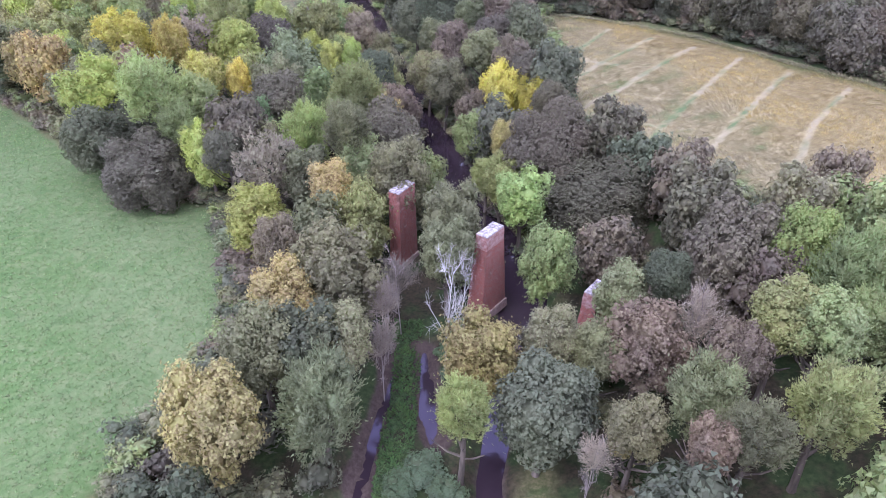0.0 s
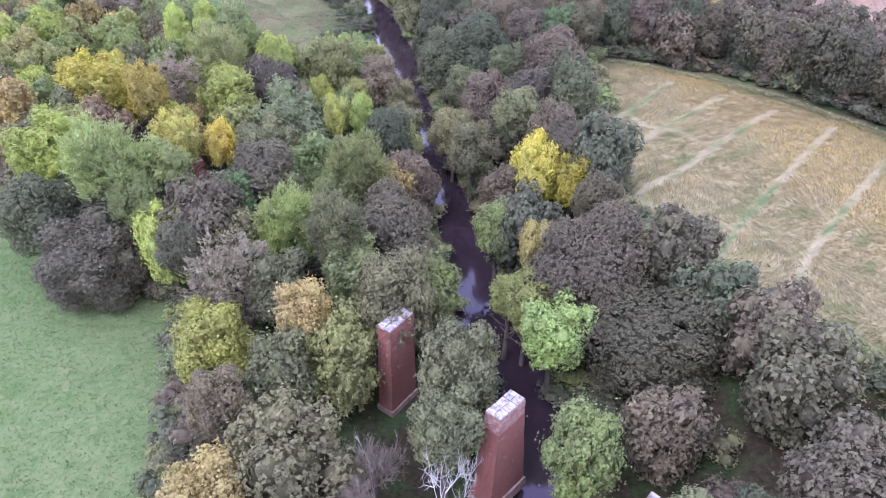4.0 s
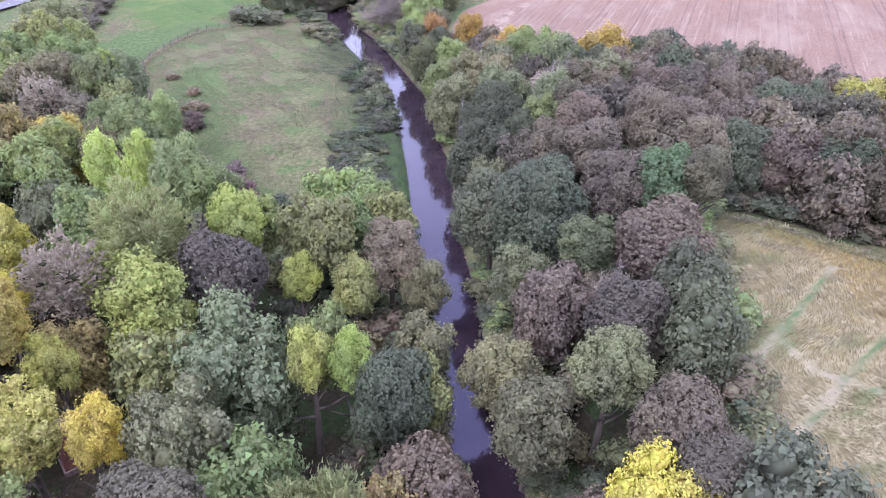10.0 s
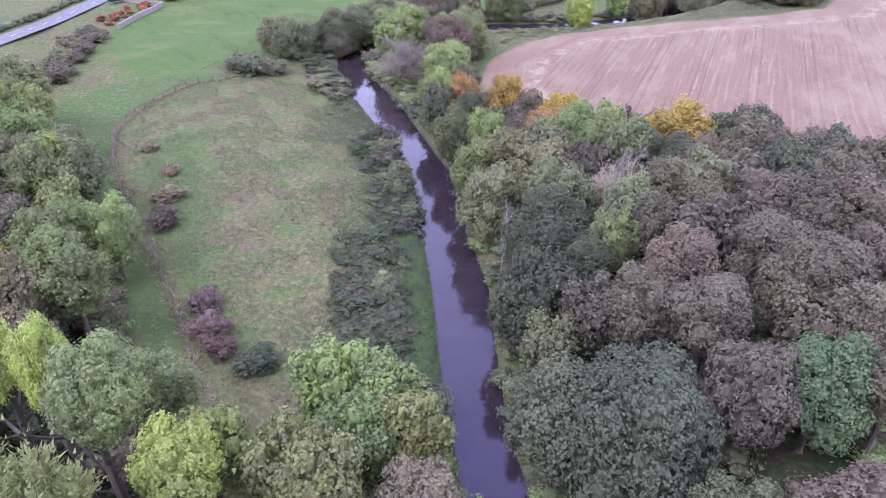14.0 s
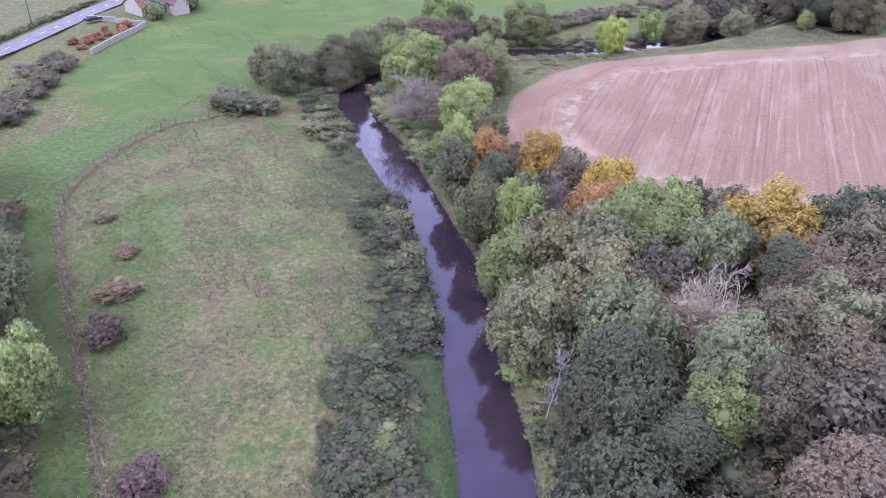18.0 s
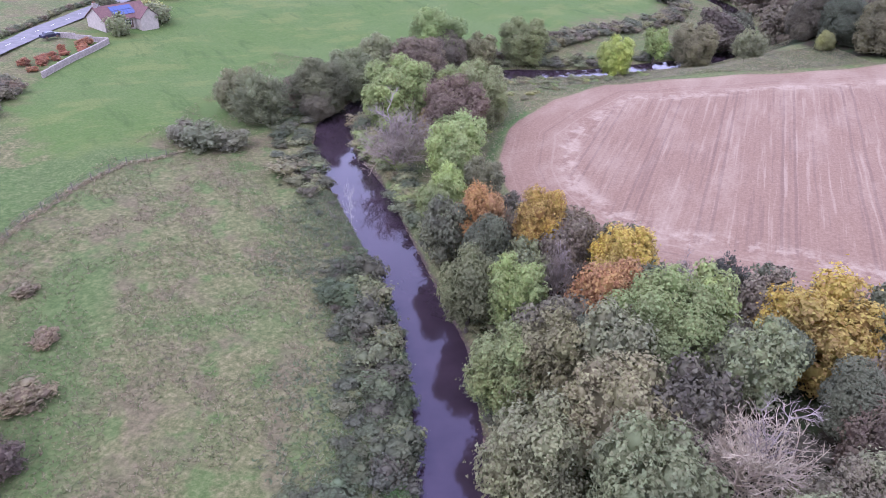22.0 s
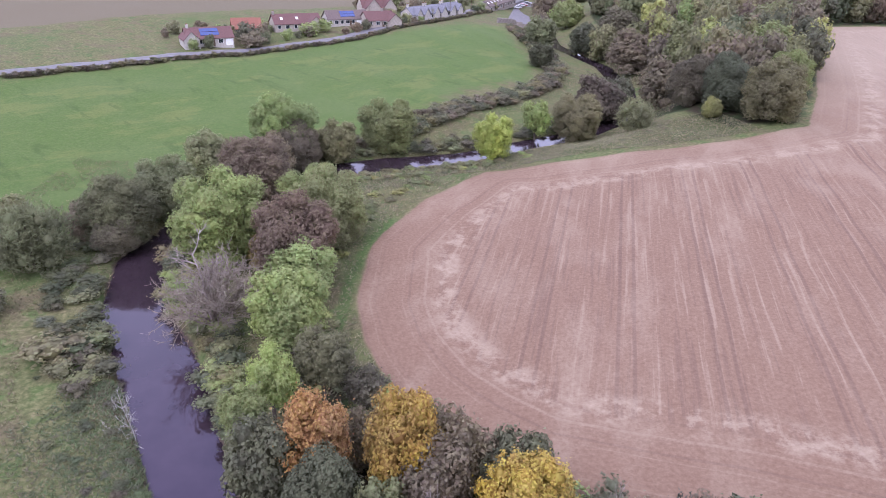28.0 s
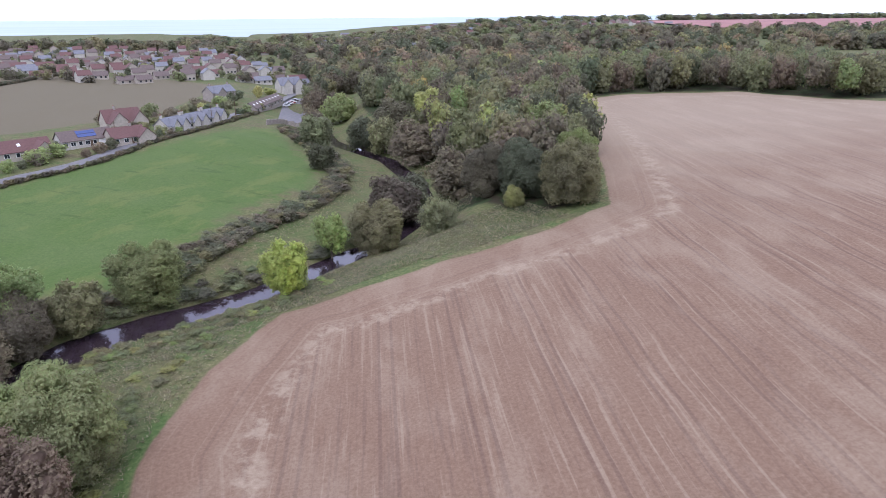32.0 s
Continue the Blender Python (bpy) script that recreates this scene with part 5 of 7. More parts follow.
put(("gg", 75, 412, 6.0, 17.0))
put(("br", 84, 410, 5.6, 15.0))
put(("gg", 95, 414, 6.2, 16.0))
put(("ol", 235, 415, 5.6, 17.0))
put(("ol", 248, 413, 6.0, 16.0))
put(("br", 259, 411, 5.0, 16.0))
put(("dg", 265, 415, 5.1, 13.0))
put(("br", 58, 421, 5.1, 16.0))
put(("ol", 79, 418, 4.9, 16.0))
put(("ol", 108, 418, 4.9, 13.0))
put(("br", 225, 419, 4.9, 17.0))
put(("br", 243, 422, 5.0, 15.0))
put(("ol", 251, 421, 6.0, 15.0))
put(("br", 276, 418, 5.1, 15.0))
put(("dg", 284, 419, 5.6, 15.0))
put(("dg", 290, 422, 4.5, 13.0))
put(("ol", 52, 428, 6.0, 14.0))
put(("gl", 66, 424, 4.5, 15.0))
put(("ol", 88, 425, 4.6, 15.0))
put(("gl", 96, 424, 5.5, 13.0))
put(("br", 103, 427, 4.6, 16.0))
put(("gg", 232, 426, 5.4, 17.0))
put(("ol", 259, 424, 5.3, 15.0))
put(("dg", 268, 428, 5.7, 15.0))
put(("br", 274, 424, 5.1, 14.0))
put(("dg", 283, 429, 5.6, 17.0))
put(("ol", 82, 431, 5.2, 15.0))
put(("ol", 88, 435, 5.6, 16.0))
put(("br", 100, 432, 4.9, 16.0))
put(("dg", 107, 433, 5.9, 14.0))
put(("gg", 114, 430, 4.9, 16.0))
put(("br", 222, 434, 5.3, 16.0))
put(("ol", 244, 434, 4.4, 14.0))
put(("dg", 257, 431, 4.6, 16.0))
put(("ol", 265, 437, 5.9, 14.0))
put(("br", 274, 432, 4.8, 13.0))
put(("ol", 294, 434, 6.1, 15.0))
put(("ol", 73, 442, 4.8, 17.0))
put(("gg", 81, 443, 5.6, 13.0))
put(("br", 92, 441, 5.9, 16.0))
put(("db", 108, 441, 4.5, 17.0))
put(("br", 116, 443, 5.3, 15.0))
put(("gg", 218, 444, 6.1, 15.0))
put(("ol", 234, 441, 4.5, 15.0))
put(("gg", 254, 441, 5.7, 16.0))
put(("br", 274, 441, 4.7, 16.0))
put(("ol", 286, 440, 4.9, 16.0))
put(("gl", 294, 442, 4.8, 16.0))
put(("br", 70, 448, 5.1, 14.0))
put(("dg", 90, 450, 5.8, 15.0))
put(("ru", 99, 448, 5.8, 14.0))
put(("ol", 231, 448, 5.1, 13.0))
put(("ol", 239, 446, 5.3, 14.0))
put(("gg", 259, 445, 5.3, 16.0))
put(("dg", 268, 445, 5.1, 14.0))
put(("ol", 274, 449, 5.7, 14.0))
put(("ol", 283, 447, 5.9, 14.0))
put(("br", 295, 451, 5.5, 15.0))
put(("gg", 56, 458, 5.4, 16.0))
put(("dg", 75, 453, 4.9, 16.0))
put(("gg", 98, 456, 5.2, 14.0))
put(("br", 125, 456, 4.5, 16.0))
put(("br", 202, 458, 4.7, 16.0))
put(("gg", 215, 453, 5.3, 15.0))
put(("ol", 228, 456, 6.1, 15.0))
put(("ol", 242, 455, 4.6, 16.0))
put(("dg", 248, 453, 4.6, 14.0))
put(("dg", 262, 453, 5.9, 15.0))
put(("ol", 287, 458, 4.6, 14.0))
put(("gg", 64, 465, 4.6, 14.0))
put(("br", 73, 465, 5.3, 14.0))
put(("gl", 82, 460, 5.9, 13.0))
put(("br", 117, 464, 5.0, 16.0))
put(("ol", 129, 461, 4.4, 16.0))
put(("br", 180, 464, 6.1, 15.0))
put(("ol", 188, 460, 5.3, 17.0))
put(("br", 210, 461, 4.8, 15.0))
put(("dg", 245, 464, 4.6, 14.0))
put(("br", 252, 464, 4.9, 14.0))
put(("gg", 262, 462, 5.4, 15.0))
put(("dg", 269, 463, 6.1, 16.0))
put(("gg", 276, 462, 4.7, 17.0))
put(("ol", 57, 468, 4.4, 14.0))
put(("gg", 84, 468, 5.6, 13.0))
put(("gg", 115, 470, 4.6, 15.0))
put(("dg", 125, 469, 5.5, 15.0))
put(("dg", 145, 470, 5.8, 17.0))
put(("ol", 154, 472, 5.8, 13.0))
put(("br", 164, 470, 5.6, 14.0))
put(("ru", 184, 473, 4.9, 16.0))
put(("br", 193, 470, 5.8, 14.0))
put(("dg", 200, 468, 4.9, 16.0))
put(("yo", 216, 471, 4.6, 14.0))
put(("br", 223, 470, 5.3, 14.0))
put(("gg", 232, 473, 4.6, 14.0))
put(("ol", 266, 471, 5.0, 15.0))
put(("ol", 282, 473, 5.0, 16.0))
put(("gg", 291, 472, 4.7, 14.0))
put(("br", 58, 475, 5.9, 14.0))
put(("oy", 67, 475, 5.1, 14.0))
put(("gg", 75, 477, 6.1, 16.0))
put(("br", 88, 478, 5.3, 14.0))
put(("ol", 99, 477, 5.6, 16.0))
put(("ol", 107, 476, 4.6, 13.0))
put(("yo", 122, 477, 5.7, 15.0))
put(("oy", 132, 480, 5.0, 14.0))
put(("gg", 175, 478, 5.5, 15.0))
put(("gg", 193, 477, 5.4, 16.0))
put(("ol", 210, 476, 6.0, 14.0))
put(("ol", 242, 476, 5.8, 14.0))
put(("gg", 249, 480, 4.8, 14.0))
put(("ol", 259, 474, 4.5, 17.0))
put(("gg", 274, 480, 5.7, 16.0))
put(("dg", 58, 482, 4.8, 17.0))
put(("ol", 64, 483, 4.9, 16.0))
put(("gg", 75, 487, 5.2, 14.0))
put(("br", 81, 483, 5.8, 14.0))
put(("dg", 98, 488, 5.3, 14.0))
put(("br", 116, 481, 4.7, 17.0))
put(("ol", 129, 487, 4.6, 15.0))
put(("ol", 138, 486, 5.4, 13.0))
put(("gg", 151, 487, 5.7, 15.0))
put(("ol", 167, 487, 4.7, 15.0))
put(("dg", 183, 485, 5.0, 14.0))
put(("ol", 200, 485, 5.0, 16.0))
put(("gg", 210, 485, 5.2, 16.0))
put(("ol", 220, 484, 6.1, 13.0))
put(("dg", 228, 483, 5.1, 16.0))
put(("ol", 236, 486, 5.2, 16.0))
put(("gg", 251, 486, 4.8, 13.0))
put(("ru", 268, 487, 6.0, 14.0))
put(("ol", 275, 487, 4.4, 15.0))
put(("ol", 284, 484, 5.9, 16.0))
put(("dg", 295, 482, 4.4, 14.0))
put(("gg", 57, 493, 4.7, 14.0))
put(("dg", 89, 491, 4.5, 14.0))
put(("br", 105, 492, 5.3, 14.0))
put(("ol", 118, 490, 5.4, 17.0))
put(("br", 134, 493, 5.5, 14.0))
put(("dg", 158, 492, 6.0, 15.0))
put(("gg", 168, 494, 5.8, 14.0))
put(("ol", 180, 491, 6.2, 16.0))
put(("gg", 190, 491, 6.0, 14.0))
put(("gg", 198, 494, 5.6, 14.0))
put(("br", 217, 494, 4.6, 14.0))
put(("ru", 260, 489, 4.7, 16.0))
put(("br", 292, 493, 4.7, 17.0))
put(("ol", 63, 498, 4.5, 14.0))
put(("gg", 71, 499, 5.9, 14.0))
put(("gg", 81, 498, 5.1, 15.0))
put(("ol", 90, 500, 5.0, 15.0))
put(("br", 109, 500, 5.8, 13.0))
put(("gg", 122, 500, 5.6, 14.0))
put(("br", 130, 501, 5.9, 14.0))
put(("gg", 140, 497, 6.2, 17.0))
put(("gg", 151, 500, 4.7, 16.0))
put(("gg", 176, 500, 5.4, 14.0))
put(("ol", 210, 500, 6.2, 14.0))
put(("gg", 226, 502, 6.1, 13.0))
put(("dg", 233, 498, 5.1, 16.0))
put(("gg", 244, 502, 4.5, 15.0))
put(("gg", 252, 495, 5.9, 16.0))
put(("ol", 266, 500, 6.0, 14.0))
put(("dg", 277, 498, 6.1, 14.0))
put(("gg", 54, 505, 5.9, 15.0))
put(("ru", 70, 509, 4.9, 15.0))
put(("ol", 83, 505, 4.9, 14.0))
put(("br", 101, 508, 5.1, 16.0))
put(("ol", 112, 507, 5.9, 17.0))
put(("br", 139, 506, 4.8, 16.0))
put(("br", 158, 505, 5.0, 13.0))
put(("yo", 165, 505, 5.3, 15.0))
put(("gg", 184, 505, 5.7, 14.0))
put(("ol", 191, 507, 4.8, 14.0))
put(("gg", 200, 506, 5.3, 17.0))
put(("br", 217, 506, 6.1, 16.0))
put(("ru", 244, 508, 5.8, 15.0))
put(("dg", 267, 507, 4.9, 14.0))
put(("dg", 274, 507, 5.3, 16.0))
put(("br", 287, 504, 5.6, 13.0))
put(("gg", 295, 506, 5.0, 17.0))
put(("dg", 54, 513, 5.8, 15.0))
put(("dg", 61, 513, 5.9, 15.0))
put(("gg", 78, 514, 5.3, 14.0))
put(("gg", 86, 513, 5.2, 15.0))
put(("ol", 96, 514, 4.6, 13.0))
put(("br", 106, 513, 5.5, 16.0))
put(("br", 116, 513, 5.3, 15.0))
put(("br", 134, 516, 6.2, 16.0))
put(("ru", 147, 516, 4.7, 13.0))
put(("gg", 156, 512, 4.9, 13.0))
put(("br", 164, 513, 4.5, 14.0))
put(("ol", 173, 514, 4.6, 17.0))
put(("br", 184, 516, 5.0, 16.0))
put(("gg", 198, 516, 4.9, 16.0))
put(("ol", 211, 511, 5.9, 17.0))
put(("yo", 225, 510, 5.3, 13.0))
put(("ol", 236, 513, 5.3, 16.0))
put(("ol", 253, 516, 6.1, 16.0))
put(("br", 265, 513, 4.5, 15.0))
put(("gg", 284, 516, 6.0, 17.0))
put(("ol", 293, 513, 6.0, 17.0))
put(("br", 58, 520, 6.1, 14.0))
put(("br", 75, 522, 6.0, 17.0))
put(("ol", 83, 520, 4.9, 15.0))
put(("ru", 90, 519, 5.8, 17.0))
put(("ol", 109, 524, 6.0, 14.0))
put(("dg", 123, 518, 5.5, 16.0))
put(("ol", 142, 523, 4.8, 15.0))
put(("ol", 159, 518, 6.0, 15.0))
put(("ol", 171, 522, 6.0, 14.0))
put(("gg", 202, 522, 4.5, 14.0))
put(("br", 214, 518, 5.8, 15.0))
put(("ol", 222, 523, 5.9, 15.0))
put(("gg", 243, 521, 5.1, 15.0))
put(("oy", 261, 519, 5.6, 17.0))
put(("gg", 276, 522, 5.7, 14.0))
put(("br", 292, 522, 5.5, 15.0))
put(("ol", 56, 528, 4.5, 16.0))
put(("db", 65, 528, 5.1, 17.0))
put(("ol", 81, 528, 4.8, 13.0))
put(("gg", 89, 529, 4.7, 16.0))
put(("ol", 100, 526, 6.1, 13.0))
put(("br", 124, 531, 5.2, 13.0))
put(("br", 139, 528, 4.5, 13.0))
put(("ol", 148, 530, 5.4, 15.0))
put(("ol", 166, 529, 5.3, 16.0))
put(("ol", 172, 531, 5.3, 14.0))
put(("ol", 182, 528, 5.7, 17.0))
put(("ol", 194, 528, 4.9, 16.0))
put(("gl", 201, 529, 4.6, 15.0))
put(("gg", 208, 527, 4.4, 13.0))
put(("oy", 233, 526, 4.5, 16.0))
put(("yo", 248, 528, 5.2, 16.0))
put(("gg", 257, 528, 5.7, 15.0))
put(("br", 265, 525, 5.9, 14.0))
put(("br", 277, 529, 5.2, 15.0))
put(("br", 61, 537, 4.7, 16.0))
put(("ol", 70, 536, 5.6, 16.0))
put(("ol", 88, 537, 5.5, 16.0))
put(("br", 107, 534, 4.7, 15.0))
put(("br", 116, 533, 4.4, 14.0))
put(("db", 133, 536, 6.1, 15.0))
put(("gg", 151, 537, 5.2, 15.0))
put(("ol", 192, 535, 5.7, 15.0))
put(("br", 206, 536, 5.6, 15.0))
put(("gg", 217, 536, 5.2, 15.0))
put(("ol", 228, 535, 5.0, 15.0))
put(("br", 235, 537, 5.9, 15.0))
put(("ol", 242, 533, 5.2, 16.0))
put(("br", 249, 537, 5.8, 16.0))
put(("br", 269, 536, 5.3, 17.0))
put(("br", 287, 534, 4.5, 17.0))
put(("ol", 63, 544, 5.5, 14.0))
put(("gg", 74, 545, 4.7, 15.0))
put(("br", 98, 541, 5.5, 15.0))
put(("dg", 112, 539, 5.6, 16.0))
put(("gg", 121, 544, 5.6, 14.0))
put(("dg", 128, 540, 4.7, 17.0))
put(("br", 143, 542, 4.4, 15.0))
put(("ol", 158, 539, 5.3, 15.0))
put(("gg", 166, 544, 4.6, 14.0))
put(("ol", 172, 543, 4.6, 16.0))
put(("ru", 182, 541, 5.2, 14.0))
put(("br", 191, 543, 5.4, 15.0))
put(("dg", 206, 544, 5.4, 14.0))
put(("ol", 243, 544, 5.8, 14.0))
put(("oy", 257, 540, 5.3, 16.0))
put(("ol", 268, 545, 5.2, 17.0))
put(("dg", 283, 540, 4.6, 13.0))
put(("gg", 295, 539, 5.9, 14.0))
put(("gl", 83, 551, 4.5, 16.0))
put(("gg", 89, 549, 5.2, 14.0))
put(("dg", 96, 552, 4.8, 15.0))
put(("ol", 106, 548, 5.2, 16.0))
put(("ol", 130, 552, 5.2, 17.0))
put(("br", 150, 552, 6.0, 16.0))
put(("ol", 190, 550, 4.9, 14.0))
put(("dg", 210, 552, 5.0, 16.0))
put(("br", 226, 550, 4.9, 16.0))
put(("br", 237, 551, 5.9, 14.0))
put(("dg", 251, 551, 5.5, 15.0))
put(("br", 258, 549, 4.7, 14.0))
put(("ol", 74, 555, 5.6, 16.0))
put(("ol", 84, 558, 5.8, 17.0))
put(("gg", 91, 557, 5.1, 13.0))
put(("ol", 109, 559, 5.9, 17.0))
put(("ol", 120, 555, 5.6, 15.0))
put(("br", 140, 557, 5.6, 13.0))
put(("ol", 157, 556, 4.5, 13.0))
put(("gg", 166, 559, 5.8, 16.0))
put(("br", 181, 557, 5.0, 14.0))
put(("db", 194, 557, 5.2, 16.0))
put(("gg", 200, 559, 4.8, 14.0))
put(("gl", 217, 555, 5.6, 16.0))
put(("br", 228, 559, 4.4, 13.0))
put(("gg", 243, 559, 5.7, 15.0))
put(("yo", 81, 566, 6.2, 15.0))
put(("dg", 100, 564, 5.0, 15.0))
put(("br", 124, 563, 5.2, 16.0))
put(("ol", 132, 561, 6.0, 13.0))
put(("ru", 146, 565, 5.8, 14.0))
put(("ol", 157, 567, 4.7, 14.0))
put(("ru", 167, 566, 4.5, 13.0))
put(("ru", 176, 565, 5.5, 16.0))
put(("gg", 193, 564, 5.4, 16.0))
put(("br", 206, 566, 4.8, 16.0))
put(("br", 220, 562, 5.6, 14.0))
put(("ru", 72, 571, 5.0, 15.0))
put(("ol", 86, 574, 5.8, 14.0))
put(("br", 97, 574, 6.2, 17.0))
put(("ol", 107, 574, 4.8, 17.0))
put(("oy", 123, 571, 5.2, 14.0))
put(("db", 135, 568, 5.0, 17.0))
put(("oy", 156, 574, 5.5, 16.0))
put(("ol", 184, 570, 5.1, 16.0))
put(("dg", 198, 572, 5.6, 16.0))
put(("gl", 83, 581, 5.4, 15.0))
put(("gg", 92, 578, 4.9, 14.0))
put(("ol", 117, 581, 4.5, 14.0))
put(("db", 133, 576, 5.6, 16.0))
put(("gg", 142, 578, 5.0, 13.0))
put(("ru", 168, 577, 4.9, 15.0))
put(("dg", 175, 579, 5.0, 13.0))
put(("ol", 182, 581, 5.6, 13.0))
put(("br", 97, 582, 4.6, 13.0))
put(("ol", 105, 584, 5.5, 15.0))
put(("br", 115, 586, 5.1, 15.0))
put(("br", 125, 582, 5.0, 16.0))
put(("br", 134, 584, 5.0, 15.0))
put(("gg", 157, 583, 5.6, 16.0))
put(("dg", 86, 590, 5.3, 14.0))
put(("oy", 98, 596, 4.9, 14.0))
put(("ol", 114, 593, 4.5, 16.0))
put(("br", 122, 594, 5.3, 17.0))
put(("ru", 134, 593, 4.6, 16.0))
put(("dg", 141, 591, 4.6, 14.0))
put(("yo", 150, 590, 4.9, 17.0))
put(("br", 22, 482, 5.1, 11.0))
put(("br", 23, 490, 4.1, 13.0))
put(("br", 34, 538, 4.4, 14.0))
put(("br", 31, 555, 4.8, 12.0))
put(("br", 44, 561, 4.9, 11.0))
put(("gg", 32, 568, 3.9, 14.0))
put(("br", 39, 572, 4.2, 12.0))
put(("br", 36, 577, 4.6, 14.0))
put(("dg", 39, 598, 4.7, 12.0))
put(("dg", 45, 610, 4.5, 14.0))
put(("ol", 43, 617, 4.8, 14.0))
put(("ol", 53, 626, 4.2, 12.0))
put(("br", 51, 638, 5.2, 12.0))
put(("br", 61, 643, 3.8, 13.0))
put(("ol", 84, 644, 4.5, 15.0))
put(("gg", 52, 651, 3.8, 11.0))
put(("br", 66, 648, 4.8, 12.0))
put(("db", 73, 646, 4.9, 13.0))
put(("ol", 91, 651, 4.4, 13.0))
put(("br", 57, 655, 4.6, 15.0))
put(("dg", 65, 653, 4.1, 14.0))
put(("ol", 74, 657, 4.5, 15.0))
put(("ol", 79, 657, 3.7, 13.0))
put(("dg", 86, 655, 4.6, 14.0))
put(("br", 60, 661, 5.0, 12.0))
put(("ol", 69, 660, 3.7, 11.0))
put(("dg", 82, 662, 4.3, 13.0))
put(("br", 89, 660, 4.0, 12.0))
put(("gg", 60, 668, 4.7, 14.0))
put(("gg", 76, 670, 5.0, 11.0))
put(("gg", 86, 666, 4.9, 14.0))
put(("ol", 54, 674, 4.8, 14.0))
put(("ol", 62, 676, 5.1, 13.0))
put(("br", 84, 676, 4.6, 13.0))
put(("br", 91, 673, 5.1, 15.0))
put(("dg", 57, 681, 4.3, 11.0))
put(("br", 72, 679, 4.4, 13.0))
put(("br", 65, 686, 4.9, 11.0))
put(("ru", 76, 690, 5.2, 12.0))
put(("br", 92, 684, 5.1, 12.0))
put(("yo", 60, 695, 4.0, 11.0))
put(("gg", 68, 691, 4.5, 12.0))
put(("ol", 82, 694, 3.7, 14.0))
put(("ru", 87, 691, 3.6, 12.0))
put(("ol", 67, 698, 5.0, 12.0))
put(("ol", 72, 702, 3.8, 13.0))
put(("gg", 88, 701, 3.6, 14.0))
put(("gg", 57, 704, 3.9, 12.0))
put(("gg", 64, 707, 4.3, 13.0))
put(("br", 76, 708, 4.2, 15.0))
put(("ol", 92, 704, 4.0, 13.0))
put(("dg", 60, 711, 3.6, 14.0))
put(("gg", 67, 713, 4.9, 15.0))
put(("br", 72, 714, 4.5, 12.0))
put(("br", 79, 715, 4.3, 12.0))
put(("br", 88, 714, 4.8, 14.0))
put(("dg", 76, 720, 4.7, 14.0))
put(("ol", 58, 723, 4.7, 15.0))
put(("br", 65, 722, 4.9, 13.0))
put(("dg", 72, 727, 4.4, 15.0))
put(("dg", 68, 731, 4.0, 13.0))
put(("yo", 76, 731, 4.2, 11.0))
put(("ol", 65, 735, 3.8, 12.0))
put(("ol", 76, 736, 4.5, 11.0))
put(("dg", 60, 743, 3.7, 14.0))
put(("br", 65, 741, 4.2, 14.0))
put(("dg", 67, 748, 3.8, 12.0))
mass("wood_trees", "mixed autumn wood along the river towards the town", "trees", plants, FAR_CROWNS)

# ---------------------------------------------------------------- scrub, hedges, tufts


def along(line, step):
    for a, b in zip(line[:-1], line[1:]):
        k = max(1, int(math.dist(a[:2], b[:2]) / step))
        for i in range(k):
            f = i / k
            yield [p + (q - p) * f for p, q in zip(a, b)], math.atan2(b[1] - a[1], b[0] - a[0])


def band(line, step, lo, hi, kinds, rr, hh):
    """Plants strewn beside a line, lo to hi metres to its left (right: minus), beyond its half width."""
    out = []
    for p, a in along(line, step):
        w = p[2] if len(p) > 2 else 0.0
        d = rng.uniform(lo, hi)
        d += math.copysign(w, d)
        r = rng.uniform(*rr)
        x, y = p[0] - math.sin(a) * d + rng.uniform(-0.5, 0.5), p[1] + math.cos(a) * d + rng.uniform(-0.5, 0.5)
        out.append((rng.choice(kinds), x, y, r, r * rng.uniform(*hh)))
    return out


lower, upper = [p for p in RIVER if 125 < p[1] < 182], [p for p in RIVER if 176 < p[1] < 214]
SCRUB_KINDS = ["sc", "sc", "sd", "gg", "sc", "dg"]
scrub = band(lower, 0.2, 3.4, 12.0, SCRUB_KINDS, (0.6, 1.5), (0.5, 0.9)) + band(upper, 0.22, 0.4, 7.0, SCRUB_KINDS, (0.6, 1.5), (0.5, 0.9))
scrub += band(lower, 1.5, 4.5, 10.0, ["sc", "gg", "sd", "sc"], (1.4, 2.4), (0.75, 1.05)) + band(upper, 1.3, 0.8, 4.5, ["sc", "gg", "sd", "sd"], (1.4, 2.5), (0.9, 1.3))
scrub += [("sd", -36.3, 196.0, 2.6, 4.4), ("ol", -37.2, 200.5, 2.4, 4.0), ("sd", -39.5, 206.5, 2.3, 4.0), ("gg", -34.0, 191.0, 2.4, 3.6), ("dg", -32.5, 186.0, 2.4, 3.4), ("ol", -61.5, 233.0, 3.6, 2.8), ("gg", -57.5, 236.5, 2.4, 2.2)]
scrub += band([p for p in RIVER if 195 < p[1] < 247], 1.1, 0.3, 8.0, SCRUB_KINDS, (0.5, 1.1), (0.35, 0.6))
mass("bramble_scrub", "tangled dark bramble and willow scrub along the meadow bank", "scrub", scrub, BUSHES)
reach = [p for p in RIVER if 60 < p[1] < 260]
mass("bank_scrub", "low scrub and ivy at the foot of the riverside trees", "scrub", band(reach, 0.8, -0.3, -5.0, ["gg", "dg", "gl", "ol"], (1.0, 2.2), (0.7, 1.2)), BUSHES)
reach = [p for p in RIVER if 60 < p[1] < 150]
mass("bank_scrub", "low scrub below the trees of the meadow side", "scrub", band(reach, 0.9, 0.2, 4.5, ["gg", "dg", "gl", "ol"], (1.0, 2.2), (0.7, 1.2)), BUSHES)
bend = RIVER[18:29]
